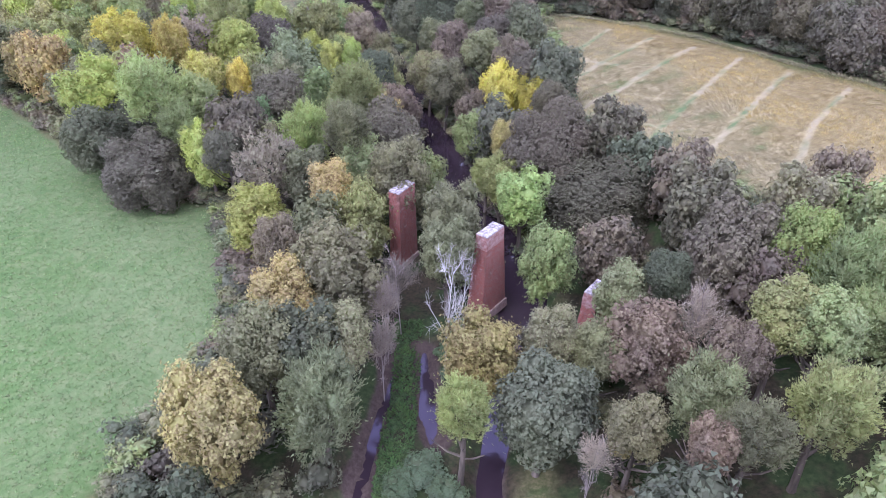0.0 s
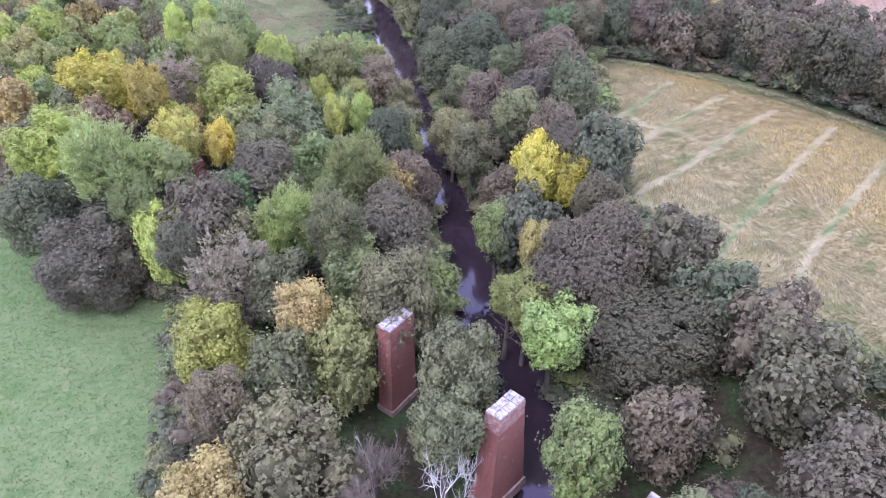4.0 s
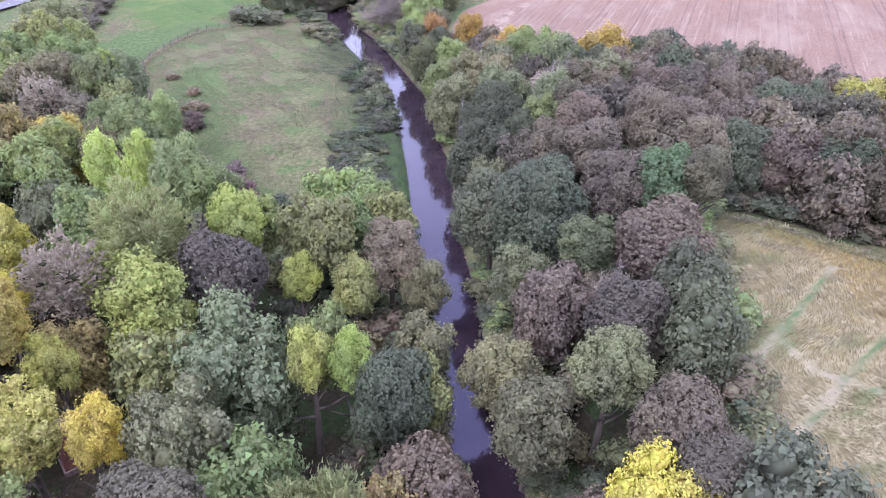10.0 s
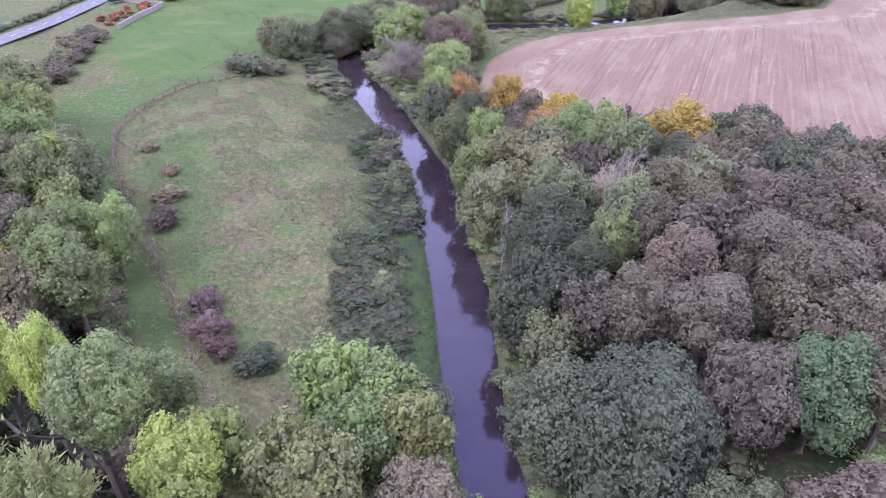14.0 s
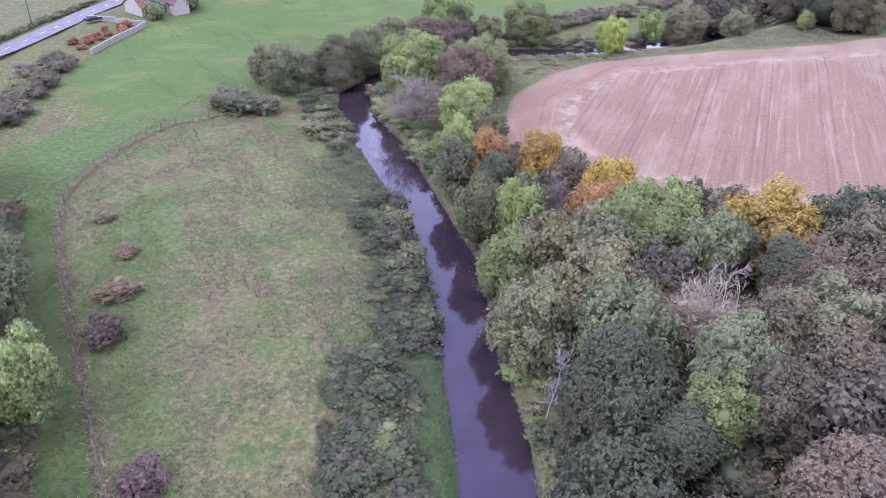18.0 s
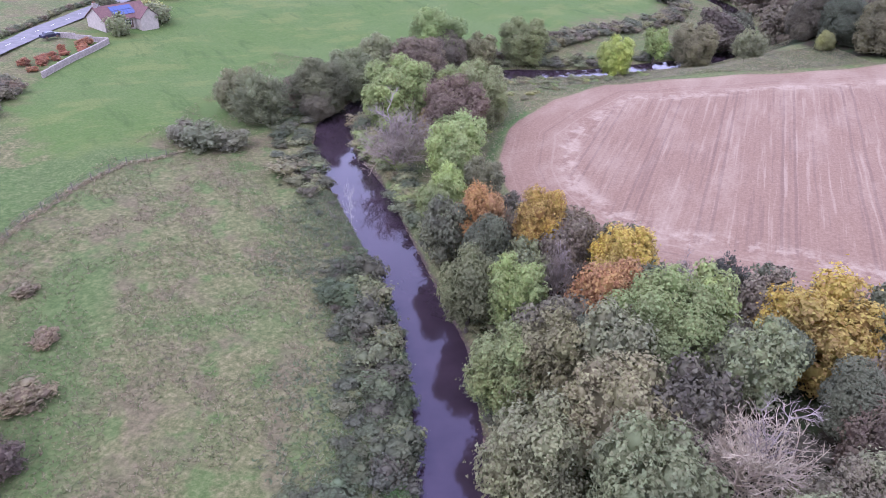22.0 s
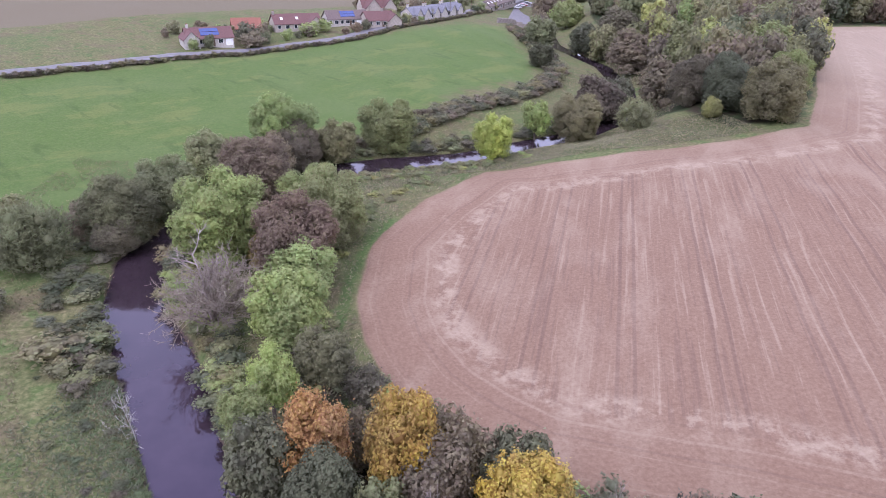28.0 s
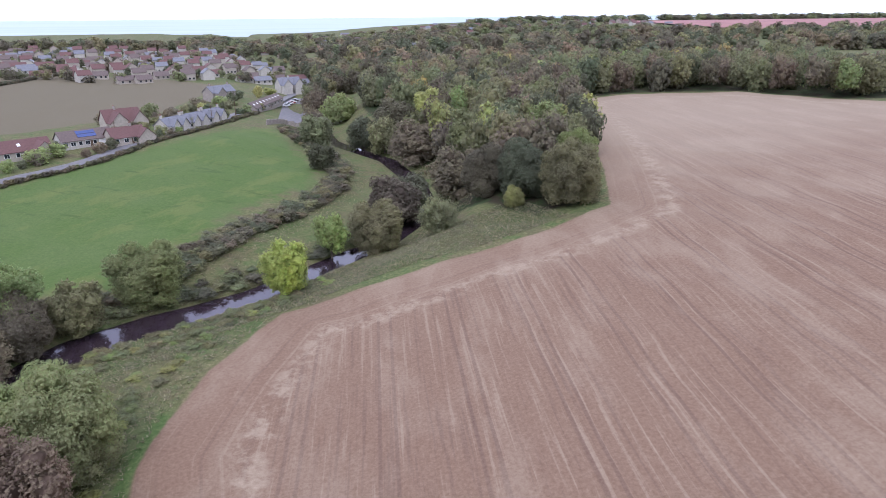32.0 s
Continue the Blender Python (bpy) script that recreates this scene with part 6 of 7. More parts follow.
mass("bank_scrub", "dark hawthorn and bramble scrub round the river bend", "scrub", band(bend, 1.1, 1.0, 7.0, ["sc", "dg", "sd", "gg"], (1.1, 2.3), (0.6, 1.0)) + band(RIVER[22:28], 1.0, -2.0, -7.0, ["ol", "gl", "ol", "gg"], (0.8, 1.5), (0.45, 0.7)), BUSHES)
mass("bank_weeds", "tall docks and nettles between the river and the ploughed field", "weeds", band(RIVER[20:27], 1.1, -0.6, -8.0, ["ol", "gg", "gl", "yo", "ol", "gg"], (0.7, 1.5), (0.35, 0.55)), BUSHES)
FIELD_EDGE = [(-8, 214), (-17, 221), (-24, 229), (-28, 238), (-31, 248), (-31, 266), (-28, 275), (-23, 286), (-16, 297)]
mass("field_edge_weeds", "rank grey-green weeds along the field edge", "weeds", band(FIELD_EDGE, 1.1, 0.6, 7.0, ["ol", "gg", "gl", "yo", "ol", "gg"], (0.7, 1.4), (0.35, 0.6)), BUSHES)
SCRUB_LINE = [(-47, 312), (-38, 317), (-27, 326), (-20, 337), (-10, 348), (-2, 356), (6, 367), (13, 380), (19, 400), (18, 430), (14, 465), (10, 485)]
mass("scrub_hedge", "dark overgrown hawthorn hedge beside the green field", "hedge", band(SCRUB_LINE, 0.55, -3.5, 3.0, ["dg", "db", "br", "ol", "dg"], (1.2, 2.6), (0.95, 1.3)), BUSHES)
ROAD = [(-141, 215, 2.9), (-141.5, 240, 2.9), (-144, 266, 2.9), (-147.5, 285, 2.9), (-150, 305, 2.9), (-148, 325, 2.9), (-137, 348, 2.9), (-107, 381, 2.9), (-78, 406, 2.9), (-59, 423, 2.9),
        (-45, 447, 2.9), (-30, 471, 2.9), (-16, 495, 2.9), (-2, 533, 2.9), (14, 580, 2.9), (30, 640, 2.9), (40, 720, 2.9)]
mass("roadside_hedge", "clipped brown thorn hedge between road and field", "hedge", band(ROAD[6:14], 0.95, -2.6, -1.6, ["br", "db", "ol"], (0.9, 1.4), (1.1, 1.5)), BUSHES)
mass("roadside_hedge", "thorn hedge on the far side of the road", "hedge", band(ROAD[:7], 0.9, 2.4, 3.2, ["gg", "dg", "br"], (0.9, 1.4), (1.0, 1.4)), BUSHES)
mass("field_hedge", "long dark hedge between two sown fields", "hedge", band([(-165, 480), (-152, 600), (-134, 715), (-120, 780)], 1.4, -0.6, 0.6, ["db", "br", "dg"], (1.3, 2.0), (1.0, 1.3)), VFAR_CROWNS)
mass("hedge", "thick brown thorn hedge beside the garden corner", "hedge", band([(-112, 205), (-118, 226), (-124, 241), (-128, 252)], 0.8, -3.0, 3.0, ["br", "pb", "db", "ol"], (1.3, 2.6), (1.0, 1.3)), BUSHES)
mass("stubble_hedge", "dark hedge along the top of the stubble field", "hedge", band([(18, 147), (35, 141.5), (51, 131), (62, 119), (70, 108), (95, 90)], 0.8, 0.3, 3.0, ["dg", "gg", "br", "db"], (1.1, 2.2), (1.1, 1.5)), BUSHES)
fringe = []
for poly, lo, hi in ((WOOD_LEFT[14:], 0.4, 2.4), (WOOD_RIGHT[2:9], -2.2, -0.2), (WOOD_RIGHT[11:20], 0.0, 2.4), (WOOD_LEFT[7:14], 0.5, 2.5)):
    fringe += band(poly, 0.8, lo, hi, ["gg", "ol", "br", "dg", "gl"], (1.1, 2.3), (1.0, 1.7))
mass("wood_edge_scrub", "shrubs and low boughs along the edge of the woods", "scrub", fringe, BUSHES)

layer = []
for i in range(900):
    x, y = rng.uniform(-70, 60), rng.uniform(22, 200)
    best = max(float(inner(np.array(x), np.array(y), w)) for w in (WOOD_LEFT, WOOD_RIGHT))
    if best > 1.0 and min(float(line_distance(np.array(x), np.array(y), w)) for w in (RIVER, DITCH, POOL)) > 1.2 and not (-6 < x < 3 and y < 60) and not (26 < y < 72 and -7 < x < 8):
        r = rng.uniform(1.4, 2.6)
        layer.append((rng.choice(("sc", "sd", "ol", "gg", "dg", "br")), x, y, r, r * rng.uniform(1.2, 1.9)))
mass("shrub_layer", "holly, elder and bramble under the trees", "shrubs", layer, BUSHES)

# single bushes
PURPLE, DARK, PALE = (0.19, 0.14, 0.115), (0.11, 0.125, 0.075), (0.26, 0.215, 0.135)
for x, y, r, h, c in ((-61.6, 169.4, 2.5, 3.2, PURPLE), (-44.2, 149, 2.2, 2.8, PURPLE), (-47.0, 153.3, 2.0, 2.6, PURPLE), (-41.8, 146.4, 1.8, 2.2, PURPLE)):
    bush(x, y, r, h, c, "purple-brown leafless thorn bush by the meadow fence")
for x, y, r, h in ((-37.1, 145.1, 2.3, 2.3), (-43.2, 202, 2.0, 2.1)):
    bush(x, y, r, h, DARK, "dark rounded gorse bush standing in the meadow")
for x, y, r, h in ((-79.5, 239.5, 4.2, 4.6), (-84, 241, 3.6, 3.8), (-75.5, 241.5, 3.2, 3.6)):
    bush(x, y, r, h, (0.17, 0.172, 0.105), "dense grey-brown hawthorn bush near the river bend")
for x, y, r, h in ((-0.5, 38, 1.8, 1.2), (1.5, 36, 1.6, 1.1), (-2.2, 36.5, 1.7, 1.1), (0.5, 33, 2.0, 1.3), (1.2, 52, 1.3, 0.9), (2.0, 49, 1.2, 0.9), (2.4, 55.5, 1.4, 1.0)):
    bush(x, y, r, h, (0.12, 0.16, 0.085), "low dark green bramble patch on the gravel island")


for x, y, r, h in ((-65.5, 177.5, 2.4, 2.0), (-66.0, 163.8, 1.5, 1.3), (-70, 186, 1.6, 1.4), (-78, 193, 1.5, 1.2)):
    bush(x, y, r, h, PALE, "pale brown tangle of dead bramble by the meadow fence")


def tufts(name, label, x, y, size, colours, slim=0.3, lay=None):
    """Loose blades of grass at the given places, three to a tuft; lay(x, y): the way that they lean."""
    g = np.random.default_rng(len(x))
    x, y = np.repeat(x, 3), np.repeat(y, 3)
    z, k = land(x, y), len(x)
    a, s, q, up = g.uniform(0, 6.28, k), size * g.uniform(0.6, 1.4, k), g.uniform(0.6, 1.3, k), g.uniform(0.25, 0.6, k)
    if lay is not None:
        a = lay(x, y) + g.normal(0, 0.4, k)
        x, y = x + g.normal(0, 0.25, k), y + g.normal(0, 0.25, k)
    ca, sa = np.cos(a) * s, np.sin(a) * s
    co = np.stack([np.stack([x - sa * slim, y + ca * slim, z - 0.03], 1), np.stack([x + sa * slim, y - ca * slim, z - 0.03], 1), np.stack([x + ca * q, y + sa * q, z + s * up], 1)], 1)
    me = bpy.data.meshes.new(name)
    me.vertices.add(k * 3)
    me.vertices.foreach_set("co", co.ravel())
    me.loops.add(k * 3)
    me.loops.foreach_set("vertex_index", np.arange(k * 3))
    me.polygons.add(k)
    me.polygons.foreach_set("loop_start", np.arange(0, k * 3, 3))
    me.update(calc_edges=True)
    col = np.array(colours)[np.repeat(g.integers(0, len(colours), k // 3), 3)] * g.uniform(0.8, 1.2, (k, 1))
    col = np.repeat(np.concatenate([col, np.ones((k, 1))], 1), 3, 0)
    at = me.color_attributes.new("leaf_colour", "FLOAT_COLOR", "POINT")
    at.data.foreach_set("color", col.ravel().astype(np.float32))
    me.materials.append(LEAF_MASS)
    return tagged(new(name, me), label, "grass", kind="stuff")


def strewn(count, x0, x1, y0, y1, seed):
    g = np.random.default_rng(seed)
    return g.uniform(x0, x1, count), g.uniform(y0, y1, count)


x, y = strewn(120000, -92, -8, 128, 300, 1)
xr = np.interp(y, RIVER_Y, RIVER_X)
clump = np.sin(x * 0.31 + 1.3 * np.sin(y * 0.17)) * np.sin(y * 0.27 + 1.1 * np.sin(x * 0.2)) + 0.35 * np.sin(x * 0.9 + y * 0.7)
keep = (x < xr - 3.5) & (x > xr - 66) & (clump > -0.35) & (inner(x, y, WOOD_LEFT) < 0)
tufts("meadow_grass", "rough tussocks of dry and green meadow grass", x[keep], y[keep], 0.3, ((0.19, 0.165, 0.10), (0.13, 0.135, 0.065), (0.225, 0.19, 0.125), (0.15, 0.12, 0.08), (0.10, 0.13, 0.05)), 0.13)


def swept_lay(x, y):
    return 2.4 + 1.3 * np.sin(x * 0.21 + 1.5 * np.sin(y * 0.13)) + 0.9 * np.sin(y * 0.33 + x * 0.1)


x, y = strewn(95000, 15, 80, 58, 146, 2)
keep = (inner(x, y, STUBBLE) > 0.3) & (np.min([line_distance(x, y, w) for w in WHEELINGS], 0) > 0.55)
x, y = x[keep], y[keep]
ripe = x + 0.35 * (y - 100) + 4 * np.sin(x * 0.3) * np.sin(y * 0.23) > 42
tufts("dry_grass", "pale beaten-down dry grass of the uncut field", x[~ripe], y[~ripe], 0.36, ((0.275, 0.228, 0.122), (0.225, 0.187, 0.096), (0.295, 0.248, 0.145), (0.205, 0.172, 0.086)), 0.1, swept_lay)
tufts("dry_grass", "golden standing dry grass near the hedge", x[ripe], y[ripe], 0.32, ((0.29, 0.222, 0.092), (0.235, 0.18, 0.075), (0.33, 0.262, 0.125), (0.19, 0.15, 0.065)), 0.12, swept_lay)
hx, hy = [], []
for p, a in along([(17, 145.5), (28, 143), (37, 138), (48, 130.8), (55.5, 122.8), (62, 115.6), (70, 106.8), (95, 88)], 0.03):
    d = rng.uniform(-1.7, 0.0)
    hx.append(p[0] - math.sin(a) * d)
    hy.append(p[1] + math.cos(a) * d)
tufts("tall_grass", "pale tall grass fringe at the foot of the hedge", np.array(hx), np.array(hy), 0.5, ((0.30, 0.26, 0.17), (0.24, 0.22, 0.13), (0.18, 0.19, 0.09)), 0.12)
fx, fy = [], []
for p, a in along(FENCE, 0.055):
    d = rng.gauss(0, 0.4)
    fx.append(p[0] - math.sin(a) * d)
    fy.append(p[1] + math.cos(a) * d)
tufts("tall_grass", "tall brown grass and dead stalks along the meadow fence", np.array(fx), np.array(fy), 0.5, ((0.24, 0.19, 0.125), (0.19, 0.155, 0.10), (0.14, 0.135, 0.075), (0.28, 0.23, 0.16)), 0.12)
gx0, gy0 = [], []
for p, a in along([q for q in RIVER if 126 < q[1] < 182], 0.006):
    d = p[2] + rng.uniform(0.2, 3.4)
    gx0.append(p[0] - math.sin(a) * d)
    gy0.append(p[1] + math.cos(a) * d)
tufts("bank_grass", "lush green grass strip on the river bank", np.array(gx0), np.array(gy0), 0.3, ((0.085, 0.165, 0.05), (0.11, 0.18, 0.065), (0.07, 0.13, 0.045), (0.13, 0.17, 0.075)), 0.16)
x, y = strewn(36000, -80, -22, 22, 110, 3)
keep = inner(x, y, LAWN) > 0.4
tufts("pasture_grass", "short tufts in the grazed green pasture", x[keep], y[keep], 0.2, ((0.15, 0.22, 0.08), (0.19, 0.26, 0.11), (0.12, 0.18, 0.065), (0.22, 0.24, 0.12)))

edge_x, edge_y = [], []
for p, a in along([q for q in RIVER if 60 < q[1] < 330], 0.12):
    for side in (-1, 1):
        if rng.random() < 0.55 + 0.4 * math.sin(p[1] * 0.5 + side):
            d = side * (p[2] + rng.uniform(-0.35, 0.5))
            edge_x.append(p[0] - math.sin(a) * d)
            edge_y.append(p[1] + math.cos(a) * d)
weed_x, weed_y = [], []
for strip, lo, hi, step in ((RIVER[20:27], -0.4, -13.0, 0.02), (RIVER[26:33], -1.5, -12.0, 0.02), (FIELD_EDGE, -2.3, 12.0, 0.016), (SCRUB_LINE, -9.0, -2.0, 0.04), (RIVER[20:31], 0.5, 9.0, 0.05), ([(-23, 300), (-10, 307), (10, 311), (36, 314), (52, 318)], -3.5, 14.0, 0.005)):
    for p, a in along(strip, step):
        d = rng.uniform(lo, hi)
        d += math.copysign(p[2] if len(p) > 2 else 0.0, d)
        weed_x.append(p[0] - math.sin(a) * d)
        weed_y.append(p[1] + math.cos(a) * d)
weed_x, weed_y = np.array(weed_x), np.array(weed_y)
keep = inner(weed_x, weed_y, PLOUGH) < -0.2
tufts("tall_weeds", "dense grey-green docks, nettles and rank grass round the river bend", weed_x[keep], weed_y[keep], 0.42, ((0.185, 0.18, 0.105), (0.25, 0.222, 0.145), (0.15, 0.17, 0.08), (0.29, 0.25, 0.17)), 0.16)
mat_x, mat_y = [], []
for p, a in along([q for q in RIVER if 138 < q[1] < 240], 0.005):
    d = p[2] + 0.2 + (8.5 + 2.5 * math.sin(p[1] * 0.21) + 1.8 * math.sin(p[1] * 0.53 + 1.0)) * rng.random() ** 1.3 * rng.uniform(0.7, 1.5)
    mat_x.append(p[0] - math.sin(a) * d)
    mat_y.append(p[1] + math.cos(a) * d)
tufts("bramble_carpet", "low dark green bramble and nettle carpet on the meadow bank", np.array(mat_x), np.array(mat_y), 0.34, ((0.095, 0.12, 0.06), (0.12, 0.135, 0.075), (0.075, 0.10, 0.05), (0.14, 0.135, 0.085)), 0.2)
for i in range(12):
    bush(-131 + rng.uniform(-3, 2.5), 261 + i * 1.9, rng.uniform(0.9, 1.6), rng.uniform(1.0, 1.8), (0.33, 0.165, 0.10), "rust-coloured shrub inside the garden wall")
x, y = strewn(3600, -4.4, -1.4, 30, 57, 5)
tufts("path_grass", "fresh green grass strip between the muddy channels", x, y, 0.26, ((0.08, 0.135, 0.045), (0.10, 0.15, 0.055), (0.07, 0.11, 0.04)))
tufts("bank_grass", "pale reedy grass along the water's edge", np.array(edge_x), np.array(edge_y), 0.36, ((0.30, 0.25, 0.16), (0.22, 0.21, 0.11), (0.15, 0.19, 0.07), (0.24, 0.18, 0.13)))

# ---------------------------------------------------------------- ruined viaduct piers


def brick_material():
    m, n, b = mat("red_brick", 0.9)
    at = coords(n, "Object", (1, 1, 1))
    br = n.nodes.new("ShaderNodeTexBrick")
    br.inputs["Scale"].default_value = 1.0
    br.inputs["Brick Width"].default_value, br.inputs["Row Height"].default_value, br.inputs["Mortar Size"].default_value = 0.23, 0.075, 0.012
    br.inputs["Color1"].default_value, br.inputs["Color2"].default_value, br.inputs["Mortar"].default_value = (0.235, 0.066, 0.048, 1), (0.175, 0.05, 0.04, 1), (0.2, 0.13, 0.11, 1)
    geo = n.nodes.new("ShaderNodeNewGeometry")
    sep = n.nodes.new("ShaderNodeSeparateXYZ")
    n.links.new(at, sep.inputs[0])
    com = n.nodes.new("ShaderNodeCombineXYZ")
    n.links.new(calc(n, "ADD", sep.outputs[0], sep.outputs[1]), com.inputs[0])
    n.links.new(sep.outputs[2], com.inputs[1])
    n.links.new(com.outputs[0], br.inputs["Vector"])
    stain = noise_tex(n, 0.9, 5.0, coords(n, "Object", (1, 1, 0.35)))
    col = mix(n, step_in(n, stain, 0.5, 0.75), br.outputs["Color"], (0.13, 0.065, 0.05))
    lime = noise_tex(n, 1.6, 6.0, at, 0.7)
    n.links.new(mix(n, calc(n, "MULTIPLY", step_in(n, lime, 0.6, 0.72), 0.6), col, (0.42, 0.33, 0.30)), b.inputs["Base Color"])
    bump(n, b, br.outputs["Fac"], 0.4, -0.01)
    return m


def stone_material(name, a, c, scale=1.2):
    m, n, b = mat(name, 0.9)
    v = noise_tex(n, scale, 7.0, coords(n, "Object"), 0.7)
    n.links.new(ramp(n, v, [(0.36, a), (0.6, c)]), b.inputs["Base Color"])
    bump(n, b, v, 0.5, 0.03)
    return m


BRICK = brick_material()
CAP = stone_material("weathered_capstone", (0.09, 0.07, 0.07), (0.33, 0.30, 0.30), 2.4)
SANDSTONE = stone_material("sandstone", (0.16, 0.10, 0.085), (0.27, 0.19, 0.165), 2.0)


def box(bm, x0, y0, z0, x1, y1, z1, top=1.0, top_y=None):
    """A block, its top shrunk by the given share about its middle."""
    ty = top if top_y is None else top_y
    cx, cy, hx, hy = (x0 + x1) / 2, (y0 + y1) / 2, (x1 - x0) / 2, (y1 - y0) / 2
    v = [bm.verts.new((cx + sx * hx * (1 if z == z0 else top), cy + sy * hy * (1 if z == z0 else ty), z)) for z in (z0, z1) for sx, sy in ((-1, -1), (1, -1), (1, 1), (-1, 1))]
    for f in ((3, 2, 1, 0), (4, 5, 6, 7), (0, 1, 5, 4), (1, 2, 6, 5), (2, 3, 7, 6), (3, 0, 4, 7)):
        bm.faces.new([v[i] for i in f])
    return bm


def pier(x, y, top, length, width, turn, batter, label, broken=0.0):
    z = ground_z(x, y) - 0.5
    h = top - z
    p = empty("viaduct_pier", x, y, z, turn, label, "bridge pier", "ruined viaduct piers")
    foot_x, foot_y = length * batter / 2, width * batter / 2
    bm = bmesh.new()
    box(bm, -foot_x - 0.2, -foot_y - 0.2, 0, foot_x + 0.2, foot_y + 0.2, 1.1, 0.96)
    part("plinth", bm, SANDSTONE, p)
    bm = bmesh.new()
    box(bm, -foot_x, -foot_y, 1.0, foot_x, foot_y, h - 1.6, 1 - (1 - 1 / batter) * 0.9)
    r = random.Random(int(x * 7))
    bmesh.ops.subdivide_edges(bm, edges=bm.edges[:], cuts=9, use_grid_fill=True)
    for v in bm.verts:
        v.co += Vector((r.uniform(-1, 1), r.uniform(-1, 1), 0)) * 0.025
    part("shaft", bm, BRICK, p)
    bm = bmesh.new()
    k = 1 - (1 - 1 / batter) * 0.9
    box(bm, -foot_x * k, -foot_y * k, h - 1.6, foot_x * k, foot_y * k, h - 0.12, 1 / batter / k)
    bmesh.ops.subdivide_edges(bm, edges=bm.edges[:], cuts=5, use_grid_fill=True)
    for v in bm.verts:
        v.co += Vector((r.uniform(-1, 1), r.uniform(-1, 1), 0)) * 0.04
    part("upper_shaft", bm, BRICK if batter < 1.2 else SANDSTONE_RED, p)
    for i in range(3):
        for j in range(2):
            bm = bmesh.new()
            lx, wy = length / 3, width / 2
            x0, y0 = -length / 2 + i * lx, -width / 2 + j * wy
            t = h - 0.1 + r.uniform(0.0, 0.12) - (broken if (i == 2 and j == 1) else 0)
            box(bm, x0 + 0.015, y0 + 0.015, h - 0.14, x0 + lx - 0.015, y0 + wy - 0.015, max(t, h - 0.1) + 0.02, 0.95)
            part("cap_stone", bm, CAP if top > 8 else SANDSTONE, p)
    return p


SANDSTONE_RED = stone_material("lime_streaked_brick", (0.19, 0.075, 0.062), (0.30, 0.2, 0.18), 2.6)
pier(-4.1, 67.9, 10.9, 3.15, 1.4, 60, 1.1, "tall slender red brick viaduct pier with a pale capstone")
pier(5.35, 59.3, 11.1, 2.9, 1.4, 52, 1.45, "tapering red brick viaduct pier with lime-streaked top beside the river")
pier(15.4, 53.6, 8.5, 2.6, 1.4, 52, 1.3, "ruined sandstone and brick pier half hidden in trees")
pier(-25.2, 87.3, 6.6, 3.0, 1.5, 50, 1.15, "short red brick pier stump inside the wood")
pier(-36.8, 101.0, 6.4, 3.0, 1.5, 50, 1.15, "overgrown red brick pier stump deep in the wood")

# ---------------------------------------------------------------- dead wood


def dead_tree(x, y, h, r, turn, tip=0.0, label="bleached dead tree on the river bank"):
    t = new("dead_tree")
    t.matrix_basis = pose(x, y, max(ground_z(x, y), -0.1), tip, 0, turn)
    tagged(t, label, "dead tree", "dead trees by the river")
    ob = new("trunk", rng.choice(WHITES))
    ob.parent = t
    ob.scale = (r * 2, r * 2, h)
    return t


dead_tree(-14.4, 169, 9.0, 1.7, 20, 6, "bleached dead tree standing at the water's edge")
dead_tree(-13.8, 158, 5.0, 1.5, 60, 72, "grey dead tree toppled towards the water")
dead_tree(-16.2, 171.5, 7.0, 2.0, 80, 70, "leafless bough hanging out over the river")
dead_tree(-46.6, 221, 6.5, 1.5, 0, 8, "bleached dead tree in the bank scrub")
dead_tree(-45.2, 220.0, 5.0, 1.3, 250, 78, "fallen white dead tree lying in the shallows")
dead_tree(-38.5, 229.6, 6.5, 0.8, 85, 80, "long fallen trunk reaching over the river")
dead_tree(-29.7, 183.6, 3.0, 0.4, 40, 60, "broken white branch stuck in the brambles")
dead_tree(2.2, 55.0, 9.0, 1.6, 40, 5, "second bleached leafless tree beside the ruined pier")
dead_tree(-17.5, 44.5, 6.0, 1.4, 120, 25, "half dead tree with bare white boughs")

# ---------------------------------------------------------------- road, houses and town


def plain(name, a, c, scale=1.0, rough=0.85):
    m, n, b = mat(name, rough)
    v = noise_tex(n, scale, 5.0, coords(n, "Object"), 0.65)
    n.links.new(ramp(n, v, [(0.35, a), (0.65, c)]), b.inputs["Base Color"])
    return m


ASPHALT = plain("worn_asphalt", (0.1, 0.095, 0.1), (0.15, 0.14, 0.145), 0.6)
LINE_PAINT = plain("road_paint", (0.5, 0.5, 0.48), (0.7, 0.7, 0.68), 3.0)
HARL_WHITE = plain("white_harling", (0.31, 0.29, 0.255), (0.40, 0.375, 0.33), 1.5)
HARL_CREAM = plain("cream_render", (0.27, 0.24, 0.20), (0.35, 0.31, 0.26), 1.5)
STONE_WALL = plain("rubble_stone", (0.16, 0.14, 0.12), (0.30, 0.26, 0.23), 2.5)
TILE_RED = plain("red_roof_tiles", (0.085, 0.045, 0.042), (0.125, 0.066, 0.06), 2.0)
TILE_ORANGE = plain("orange_pantiles", (0.15, 0.06, 0.042), (0.205, 0.088, 0.06), 2.0)
TILE_BROWN = plain("brown_roof_tiles", (0.08, 0.06, 0.055), (0.125, 0.095, 0.085), 2.0)
SLATE = plain("grey_slates", (0.09, 0.09, 0.105), (0.16, 0.16, 0.18), 2.0, 0.6)
GLASS, gn, gb = mat("window_glass", 0.08, 0.0, 0.6)
gb.inputs["Base Color"].default_value = (0.02, 0.025, 0.03, 1)
